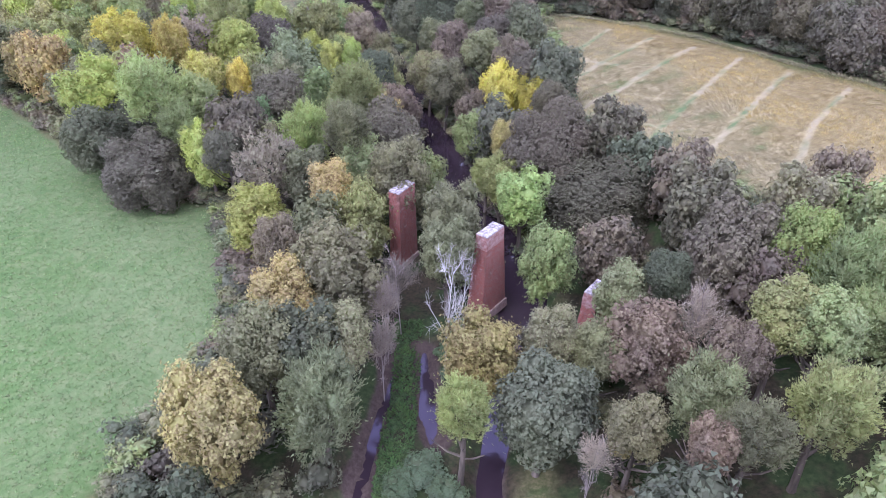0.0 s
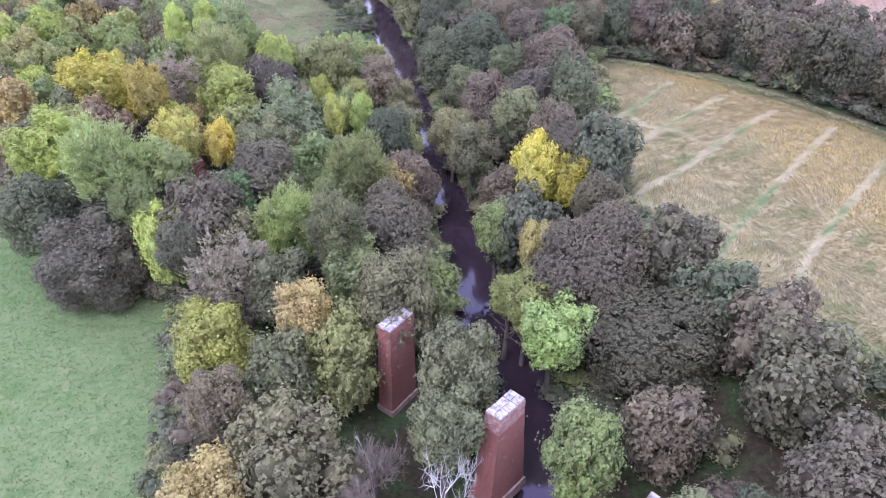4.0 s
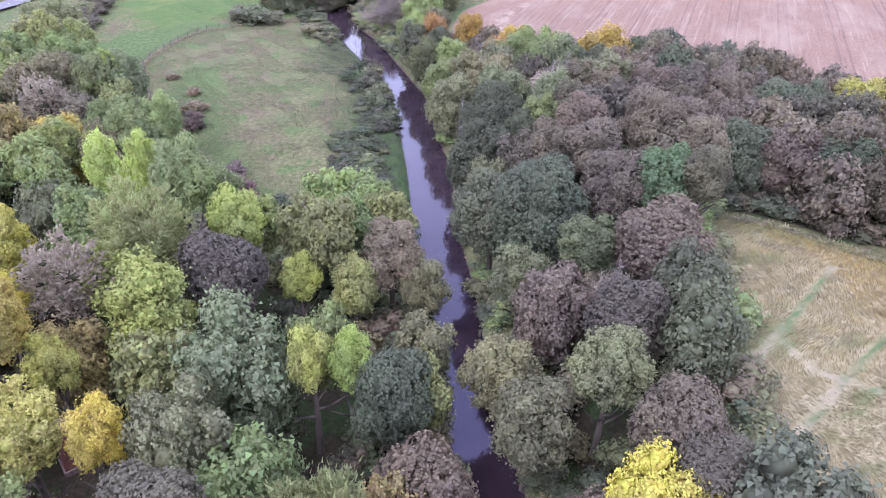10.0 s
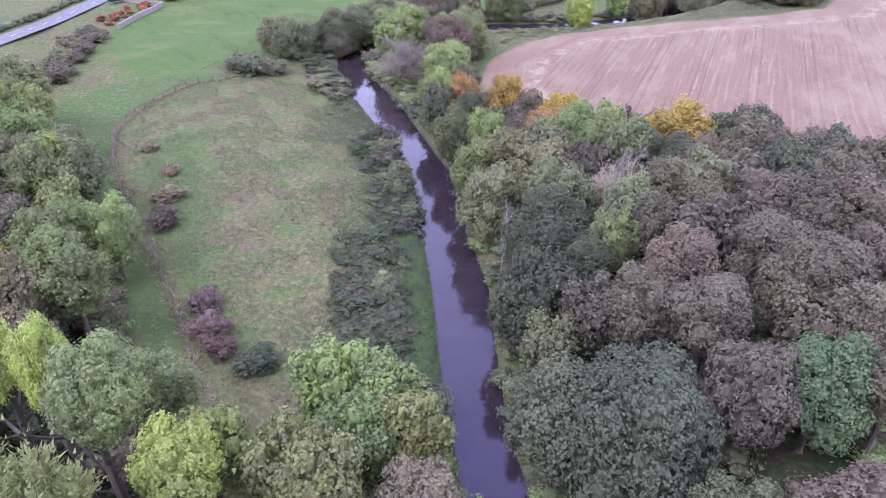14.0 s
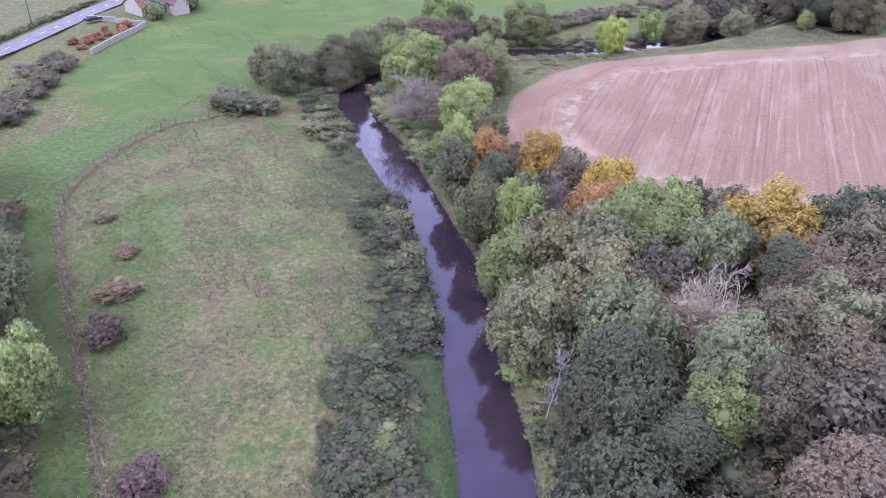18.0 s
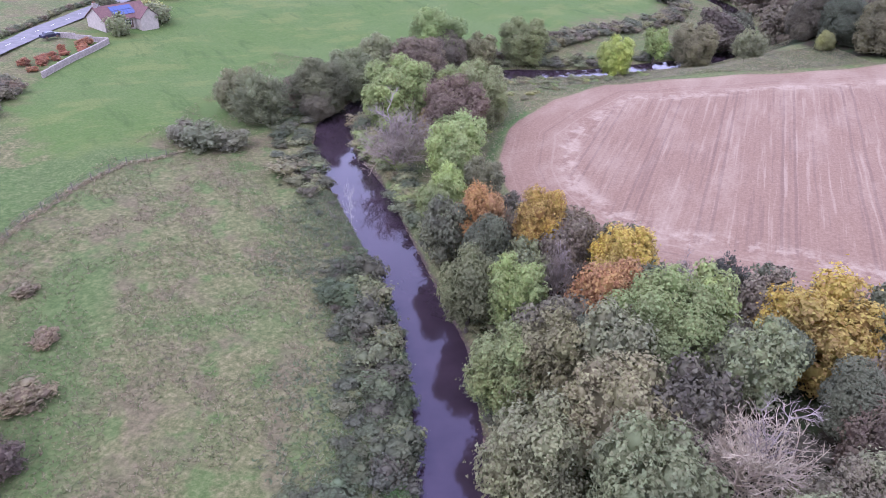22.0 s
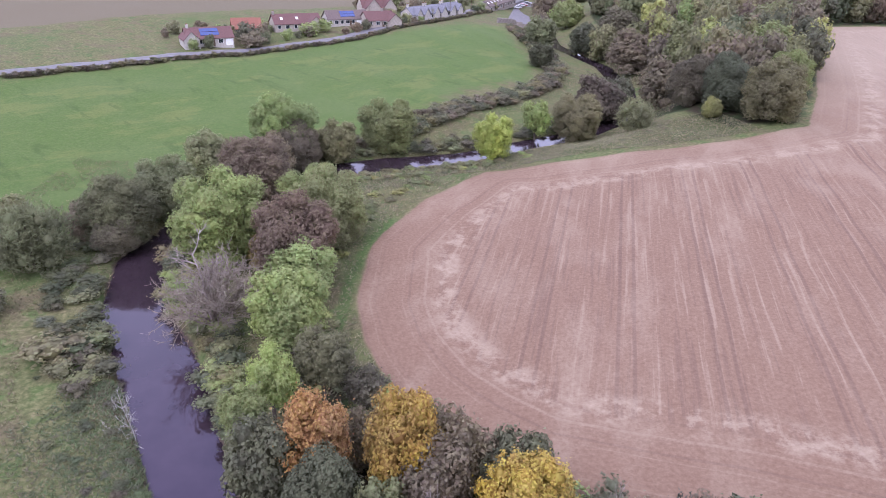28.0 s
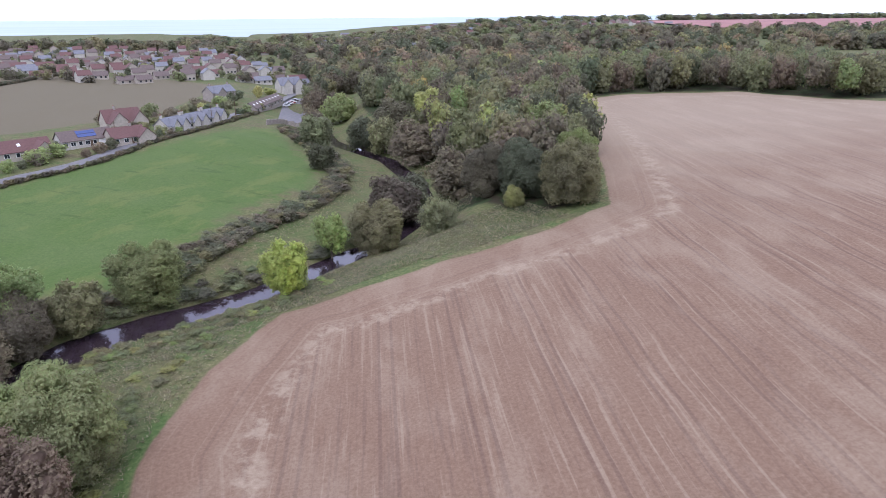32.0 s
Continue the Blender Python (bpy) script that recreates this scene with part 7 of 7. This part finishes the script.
SOLAR, gn, gb = mat("solar_cells", 0.15, 0.0, 0.6)
gb.inputs["Base Color"].default_value = (0.03, 0.05, 0.16, 1)
PVC = plain("white_frames", (0.62, 0.62, 0.6), (0.72, 0.72, 0.7), 2.0, 0.4)
TIMBER = plain("dark_timber", (0.07, 0.045, 0.03), (0.12, 0.08, 0.055), 2.0)

road = tagged(new("road", mesh_of("road", *ribbon(ROAD, 0.0, lambda x, y: max(ground_z(x, y), ground_z(x + 2, y + 1), ground_z(x - 2, y - 1)) + 0.22, 3.0))), "narrow grey asphalt country road past the houses", "road", kind="structure")
road.data.materials.append(ASPHALT)
for p, a in along(ROAD, 6.0):
    if p[1] < 345:
        bm = bmesh.new()
        box(bm, -1.0, -0.06, 0, 1.0, 0.06, 0.01)
        ob = part("centre_line", bm, LINE_PAINT, road)
        ob.matrix_basis = pose(p[0], p[1], max(ground_z(p[0], p[1]), ground_z(p[0] + 2, p[1] + 1), ground_z(p[0] - 2, p[1] - 1)) + 0.23, 0, 0, math.degrees(a))


def gable_roof(bm, l, w, z, rise, over=0.35, thick=0.14):
    """A pitched roof of two thick slopes over a plan of l by w."""
    for s in (-1, 1):
        pts = [(-l / 2 - over, s * (w / 2 + over), z - over * rise / (w / 2)), (l / 2 + over, s * (w / 2 + over), z - over * rise / (w / 2)), (l / 2 + over, 0, z + rise), (-l / 2 - over, 0, z + rise)]
        lo = [bm.verts.new(p) for p in pts]
        hi = [bm.verts.new((p[0], p[1], p[2] + thick)) for p in pts]
        order = lambda q: q if s < 0 else q[::-1]
        bm.faces.new(order(hi))
        bm.faces.new(order(lo[::-1]))
        for i in range(4):
            j = (i + 1) % 4
            bm.faces.new(order([lo[i], lo[j], hi[j], hi[i]]))
    return bm


def gable_walls(bm, l, w, h, rise):
    v = {}
    for sx in (-1, 1):
        for sy in (-1, 1):
            for k, z in enumerate((-1.0, h)):
                v[sx, sy, k] = bm.verts.new((sx * l / 2, sy * w / 2, z))
        v[sx] = bm.verts.new((sx * l / 2, 0, h + rise))
    for sy in (-1, 1):
        q = [v[-1, sy, 0], v[1, sy, 0], v[1, sy, 1], v[-1, sy, 1]]
        bm.faces.new(q if sy < 0 else q[::-1])
    for sx in (-1, 1):
        q = [v[sx, -1, 0], v[sx, 1, 0], v[sx, 1, 1], v[sx], v[sx, -1, 1]]
        bm.faces.new(q if sx > 0 else q[::-1])
    return bm


def window(house, x, y, z, w, h, face):
    """A window on the long side (face -1 or 1) or, with x given as a side, on a gable."""
    bm = bmesh.new()
    box(bm, x - w / 2 - 0.07, y - 0.06, z - 0.07, x + w / 2 + 0.07, y + 0.06, z + h + 0.07)
    fr = part("window", bm, PVC, house)
    n = max(1, round(w / 0.9))
    for i in range(n):
        bm = bmesh.new()
        a = x - w / 2 + i * w / n
        box(bm, a + 0.03, y + face * 0.065 - 0.01, z, a + w / n - 0.03, y + face * 0.065 + 0.01, z + h)
        part("pane", bm, GLASS, fr)


def house(x, y, turn, l, w, h, rise, wall, roof, label, wings=(), solar=0.0, chimneys=(), windows=4, lights=0, garage=0):
    t = empty("house", x, y, ground_z(x, y) + 0.1, turn, label, "house", "houses by the road")
    part("wall", gable_walls(bmesh.new(), l, w, h, rise), wall, t)
    part("roof", gable_roof(bmesh.new(), l, w, h, rise), roof, t)
    for wx, wy, wl, ww, wturn in wings:
        m = Matrix.Translation((wx, wy, 0)) @ Matrix.Rotation(radians(wturn), 4, "Z")
        for nm, bm, mt in (("wall", gable_walls(bmesh.new(), wl, ww, h, rise * 0.86), wall), ("roof", gable_roof(bmesh.new(), wl, ww, h, rise * 0.86), roof)):
            bm.transform(m)
            part(nm, bm, mt, t)
    for i in range(windows):
        px = -l / 2 + (i + 0.5) * (l - garage) / windows
        for s in (-1, 1):
            window(t, px, s * w / 2, 0.9, 1.5 if i % 2 else 1.1, 1.2, s)
    for i in range(int(garage // 2.6)):
        bm = bmesh.new()
        gx0 = l / 2 - garage + 0.2 + i * 2.6
        box(bm, gx0, -w / 2 - 0.05, 0, gx0 + 2.3, -w / 2 + 0.05, 2.1)
        part("garage_door", bm, PVC, t, "white up-and-over garage door")
    bm = bmesh.new()
    box(bm, 0.4, -w / 2 - 0.05, 0, 1.3, -w / 2 + 0.05, 2.05)
    part("door", bm, TIMBER, t)
    slope = math.degrees(math.atan2(rise, w / 2))

    def on_roof(name, px, f, sx, sy, material, label):
        bm = bmesh.new()
        box(bm, -sx / 2, -sy / 2, 0, sx / 2, sy / 2, 0.07)
        ob = part(name, bm, material, t, label)
        ob.matrix_basis = pose(px, -w / 2 * (1 - f), h + rise * f + 0.2, slope, 0, 0)

    if solar:
        for i in range(int(solar)):
            for j in range(2):
                on_roof("solar_panel", -solar * 0.5 + i * 1.02 + 0.5, 0.35 + 0.33 * j, 0.98, 1.45, SOLAR, "dark blue solar panel")
    for i in range(lights):
        on_roof("rooflight", -l / 2 + (i + 0.5) * l / lights, 0.5, 0.9, 1.2, PVC, "pale rooflight")
    for cx in chimneys:
        bm = bmesh.new()
        box(bm, cx - 0.45, -0.35, h + rise - 0.8, cx + 0.45, 0.35, h + rise + 1.1, 0.96)
        ch = part("chimney", bm, wall if wall is not HARL_CREAM else STONE_WALL, t)
        for k in (-0.2, 0.2):
            bm = bmesh.new()
            bmesh.ops.create_cone(bm, cap_ends=True, segments=8, radius1=0.13, radius2=0.1, depth=0.45, matrix=Matrix.Translation((cx + k, 0, h + rise + 1.3)))
            part("chimney_pot", bm, TILE_ORANGE, ch)
    return t


house(-135, 300, 66, 13, 8, 2.6, 2.7, HARL_CREAM, TILE_RED, "bungalow with red tiled roof and blue solar panels", ((4.5, -3, 7, 5, 90),), 6, (-6.0,), 3)
house(-99, 402, 32, 15, 8, 2.6, 2.9, HARL_WHITE, TILE_RED, "white bungalow with dark red roof and solar panels", ((-6.5, -2, 8, 5, 90),), 6, (-6.5,), 4, 0, 2.8)
house(-92, 423, 20, 10, 8, 2.6, 3.2, HARL_CREAM, TILE_ORANGE, "bungalow with bright orange pantiled roof", (), 0, (), 3)
house(-77, 437, 30, 18, 8, 2.6, 3.0, HARL_CREAM, TILE_RED, "long bungalow with red roof and rooflights", ((6, -3, 8, 6, 90),), 0, (-8.5,), 4, 3, 5.4)
house(-60, 452, 28, 17, 8, 2.6, 2.8, HARL_WHITE, TILE_BROWN, "long white bungalow with brown roof and solar panels", (), 6, (), 5, 0, 5.4)
house(-47, 452, 30, 12, 8, 2.6, 3.0, HARL_CREAM, TILE_RED, "white walled bungalow with red roof by the road", ((5, -2.5, 8, 5.5, 90),), 0, (2.0,), 4)
house(-53, 494, 25, 14, 9, 2.8, 4.4, HARL_CREAM, TILE_RED, "large chalet house with steep dark red roofs", ((-3, -3, 11, 7, 90), (5, -3, 10, 6, 90)), 0, (-2.0,), 4)
for k in range(3):
    house(-33 + k * 7.2, 474 + k * 9.0, 51, 11, 7, 2.9, 2.7, HARL_WHITE, SLATE, "grey slated cottage in a roadside row", ((-2, -2.2, 5, 3.4, 90), (3, -2.2, 5, 3.4, 90)), 0, (-5.0, 5.0), 4)
house(-14, 575, 40, 15, 8, 4.6, 3.0, STONE_WALL, SLATE, "grey stone house with slate roof beyond the hedge", ((-4, -3, 9, 5, 90),), 0, (-6.0, 6.0), 4)
house(30, 655, 20, 15, 9, 6.0, 4.2, HARL_WHITE, SLATE, "tall white gabled villa at the end of the road", ((-4, -3, 11, 6, 90), (4, -3, 11, 6, 90)), 0, (0.0,), 5)
house(49, 640, 10, 14, 9, 5.5, 0.4, STONE_WALL, SLATE, "flat-roofed grey hall beside the car park", (), 0, (), 6)
house(7, 552, 68, 44, 7, 2.8, 2.4, STONE_WALL, TILE_BROWN, "long dark-roofed steading with white rooflights", (), 0, (), 8, 9)

# yard beyond the green field
yard = bmesh.new()
q = [yard.verts.new((x, y, ground_z(x, y) + 0.35)) for x, y in ((11, 520), (26, 512), (42, 560), (46, 620), (24, 618))]
yard.faces.new(q)
tagged(part("yard", yard, ASPHALT), "bare grey gravel yard behind the stone wall", "yard", kind="structure")


def garden_wall(pts, h, t, label):
    w = empty("garden_wall", pts[0][0], pts[0][1], ground_z(*pts[0]), 0, label, "wall", "stone walls")
    for a, b in zip(pts[:-1], pts[1:]):
        k = max(1, int(math.dist(a, b) / 3))
        ang = math.degrees(math.atan2(b[1] - a[1], b[0] - a[0]))
        for i in range(k):
            f = (i + 0.5) / k
            x, y = a[0] + (b[0] - a[0]) * f, a[1] + (b[1] - a[1]) * f
            s = math.dist(a, b) / k
            bm = bmesh.new()
            box(bm, -s / 2, -t / 2, -0.5, s / 2, t / 2, h)
            o = part("wall_panel", bm, STONE_WALL, w)
            o.matrix_basis = pose(x - pts[0][0], y - pts[0][1], ground_z(x, y) - ground_z(*pts[0]), 0, 0, ang)
    return w


garden_wall([(-125.5, 258), (-128.4, 285), (-140, 283)], 1.3, 0.4, "grey rubble stone garden wall beside the grass field")
garden_wall([(4, 494), (14, 509), (27, 508)], 2.2, 0.5, "tall sandstone wall in front of the yard")


def car(x, y, turn, colour, label):
    m, n, b = mat("car_paint", 0.25, 0.3, 0.5)
    b.inputs["Base Color"].default_value = (*colour, 1)
    c = empty("car", x, y, ground_z(x, y) + 0.42, turn, label, "car", "parked cars")
    bm = bmesh.new()
    box(bm, -2.1, -0.85, 0.3, 2.1, 0.85, 0.95, 0.97)
    box(bm, -1.5, -0.75, 0.95, 1.0, 0.75, 1.45, 0.72, 0.85)
    part("body", bm, m, c)
    bm = bmesh.new()
    box(bm, -1.42, -0.77, 1.0, 0.93, 0.77, 1.36, 0.78, 0.88)
    part("window", bm, GLASS, c)
    for wx in (-1.3, 1.3):
        for wy in (-0.8, 0.8):
            bm = bmesh.new()
            bmesh.ops.create_cone(bm, cap_ends=True, segments=12, radius1=0.32, radius2=0.32, depth=0.2, matrix=Matrix.Translation((wx, wy, 0.32)) @ Matrix.Rotation(radians(90), 4, "X"))
            part("wheel", bm, TIMBER, c)
    return c


for i in range(7):
    car(20 + i * 1.5, 572 + i * 5.5, 10, ((0.7, 0.7, 0.7), (0.05, 0.05, 0.06), (0.6, 0.6, 0.62), (0.3, 0.04, 0.04))[i % 4], ("white car parked in the yard", "black car parked in the yard", "silver car parked in the yard", "red car parked in the yard")[i % 4])
car(-140.5, 280.5, 70, (0.03, 0.03, 0.05), "dark car parked on the verge")


def pole(x, y):
    p = empty("telegraph_pole", x, y, ground_z(x, y), 0, "slim wooden telegraph pole beside the road", "pole", "telegraph poles")
    bm = bmesh.new()
    bmesh.ops.create_cone(bm, cap_ends=True, segments=8, radius1=0.15, radius2=0.1, depth=8.0, matrix=Matrix.Translation((0, 0, 3.8)))
    part("post", bm, TIMBER, p)
    bm = bmesh.new()
    box(bm, -0.6, -0.05, 7.2, 0.6, 0.05, 7.32)
    part("crossarm", bm, TIMBER, p)


for x, y in ((-18, 487), (-50, 452), (-8, 512), (-150, 270), (-85, 408)):
    pole(x, y)


def town_mesh(l, w, h, rise):
    a, b = gable_walls(bmesh.new(), l, w, h, rise), gable_roof(bmesh.new(), l, w, h, rise)
    out = []
    for nm, bm in (("wall", a), ("roof", b)):
        me = bpy.data.meshes.new(nm)
        bm.to_mesh(me)
        bm.free()
        out.append(me)
    return out


PANE = bmesh.new()
box(PANE, -0.6, -0.06, 0, 0.6, 0.06, 1.2)
PANE_ME = bpy.data.meshes.new("window")
PANE.to_mesh(PANE_ME)
PANE.free()
PANE_ME.materials.append(GLASS)
TOWN = []
for l, w, h, rise in ((10, 8, 2.7, 2.8), (13, 8, 2.7, 2.6), (9, 8, 5.0, 3.0)):
    for wall, roof in ((HARL_WHITE, TILE_RED), (HARL_CREAM, TILE_BROWN), (HARL_WHITE, SLATE), (HARL_CREAM, TILE_RED)):
        a, b = town_mesh(l, w, h, rise)
        a.materials.append(wall)
        b.materials.append(roof)
        TOWN.append((a, b, l, w, h))


def town_house(x, y, turn, windows=True):
    a, b, l, w, h = rng.choice(TOWN)
    t = empty("town_house", x, y, ground_z(x, y) - 0.1, turn, "small pale walled house in the distant estate", "house", "houses of the distant town")
    for nm, me in (("wall", a), ("roof", b)):
        ob = new(nm, me)
        ob.parent = t
    if windows:
        for px in (-l * 0.3, l * 0.05, l * 0.34):
            ob = new("window", PANE_ME)
            ob.parent = t
            ob.location = (px, -w / 2, 1.0)


for i in range(13):
    for j in range(21):
        y = 705 + i * 31 + rng.uniform(-7, 7)
        x = -330 + j * 19.5 + i * 7 + rng.uniform(-5, 5)
        if (y < 720 and x < -120) or (x > 60 - i * 5):
            continue
        town_house(x, y, rng.choice((10, 20, 100, 15)) + rng.uniform(-8, 8), i < 4)
for i in range(42):
    town_house(rng.uniform(560, 820), rng.uniform(1150, 1420), rng.uniform(-30, 30), False)
for i in range(60):
    town_house(rng.uniform(180, 560), rng.uniform(1180, 1600), rng.uniform(-30, 30), False)

for i in range(46):
    town_house(rng.uniform(20, 420), rng.uniform(1040, 1330), rng.uniform(-30, 30), False)

far = []
for i in range(420):
    x = rng.uniform(50, 1100)
    y = 590 + rng.uniform(0, 60) + 0.10 * x + rng.uniform(0, 330)
    far.append((rng.choice(("ol", "dg", "br", "db", "ru", "db", "dg")), x, y, rng.uniform(6, 9), rng.uniform(13, 18)))
for i in range(170):
    far.append((rng.choice(("dg", "br", "db", "ol")), rng.uniform(-420, 300), 1090 + rng.uniform(0, 90), rng.uniform(6, 9), rng.uniform(10, 14)))
for i in range(200):
    x = rng.uniform(500, 1900)
    far.append((rng.choice(("dg", "db", "gg")), x, 1500 + rng.uniform(0, 120), rng.uniform(9, 13), rng.uniform(11, 16)))
for i in range(260):
    far.append((rng.choice(("dg", "br", "gg", "ol", "db")), rng.uniform(-330, 70), rng.uniform(700, 1090), rng.uniform(2.5, 4.5), rng.uniform(5, 8)))
for i in range(340):
    far.append((rng.choice(("dg", "br", "ol", "gg", "db")), rng.uniform(-60, 620), rng.uniform(1010, 1420), rng.uniform(6, 10), rng.uniform(8, 13)))
mass("far_woods", "dark autumn woods round the distant town", "trees", far, VFAR_CROWNS)
near = []
for x, y in ((-88, 412), (-84, 416), (-70, 428), (-36, 508), (-30, 520), (-22, 530), (-14, 545), (-44, 520), (-62, 505), (-8, 560), (-5, 590), (8, 610), (16, 630), (-85, 405), (-66, 436), (-24, 540), (-34, 512), (-142, 306), (-130, 292), (-131, 310), (-139, 330), (-128, 306)):
    near.append((rng.choice(("dg", "gg", "yo", "br", "gl")), x, y, rng.uniform(2.2, 4.2), rng.uniform(4, 7)))
for p, a in along([(-104, 396), (-84, 420), (-62, 440), (-42, 458), (-30, 486), (-10, 520), (4, 560)], 4.5):
    for side in (-5.5, 9.0, 16.0):
        if rng.random() < 0.62:
            d = side + rng.uniform(-2, 2)
            near.append((rng.choice(("dg", "gg", "ol", "br", "gl")), p[0] - math.sin(a) * d, p[1] + math.cos(a) * d, rng.uniform(1.2, 2.6), rng.uniform(2.0, 5.0)))
mass("garden_trees", "garden trees and shrubs between the houses", "trees", near, FAR_CROWNS)

# red field and sea in the distance
FARSOIL = plain("red_earth", (0.20, 0.09, 0.085), (0.26, 0.125, 0.115), 0.02)
verts = [(x, y, ground_z(x, y) + 2.5) for y in np.linspace(1030, 1440, 8) for x in np.linspace(760, 2300, 12)]
faces = [(j * 12 + i, j * 12 + i + 1, j * 12 + i + 13, j * 12 + i + 12) for j in range(7) for i in range(11)]
ob = tagged(new("far_field", mesh_of("far_field", verts, faces)), "distant red ploughed field on the hill", "field", kind="structure")
ob.data.materials.append(FARSOIL)
SEA, n, b = mat("sea", 0.35, 0.0, 0.4)
n.links.new(ramp(n, noise_tex(n, 0.002, 3.0, coords(n, "Object", (0.3, 3, 1))), [(0.35, (0.17, 0.235, 0.25)), (0.65, (0.22, 0.28, 0.29))]), b.inputs["Base Color"])
ob = tagged(new("sea", mesh_of("sea", [(-4700, 1900, -4), (4700, 1900, -4), (4700, 4600, 41), (-4700, 4600, 41)], [(0, 1, 2, 3)])), "pale calm sea beyond the town", "sea", kind="structure")
ob.data.materials.append(SEA)

# ---------------------------------------------------------------- meadow fence
WIRE = plain("galvanised_wire", (0.08, 0.08, 0.08), (0.12, 0.12, 0.12), 5.0, 0.6)
OLDWOOD = plain("old_fence_wood", (0.10, 0.085, 0.07), (0.17, 0.15, 0.125), 6.0)
fence = empty("fence", -34, 134, ground_z(-34, 134), 0, "old post and wire fence along the meadow", "fence")
post_me = None
line = FENCE
tops = []
for p, a in along(line, 3.2):
    if post_me is None:
        bm = bmesh.new()
        bmesh.ops.create_cone(bm, cap_ends=True, segments=6, radius1=0.07, radius2=0.06, depth=1.6, matrix=Matrix.Translation((0, 0, 0.5)))
        post_me = bpy.data.meshes.new("post")
        bm.to_mesh(post_me)
        bm.free()
        post_me.materials.append(OLDWOOD)
    ob = new("post", post_me)
    ob.parent = fence
    ob.location = (p[0] + 34, p[1] - 134, ground_z(p[0], p[1]) - ground_z(-34, 134))
    tops.append(ob.location.copy())
for hgt in (0.5, 0.85, 1.15):
    verts, faces = [], []
    tube(verts, faces, [t + Vector((0, 0, hgt)) for t in tops], [0.012] * len(tops), 4)
    me = mesh_of("wire", verts, faces)
    me.materials.append(WIRE)
    ob = new("wire", me)
    ob.parent = fence
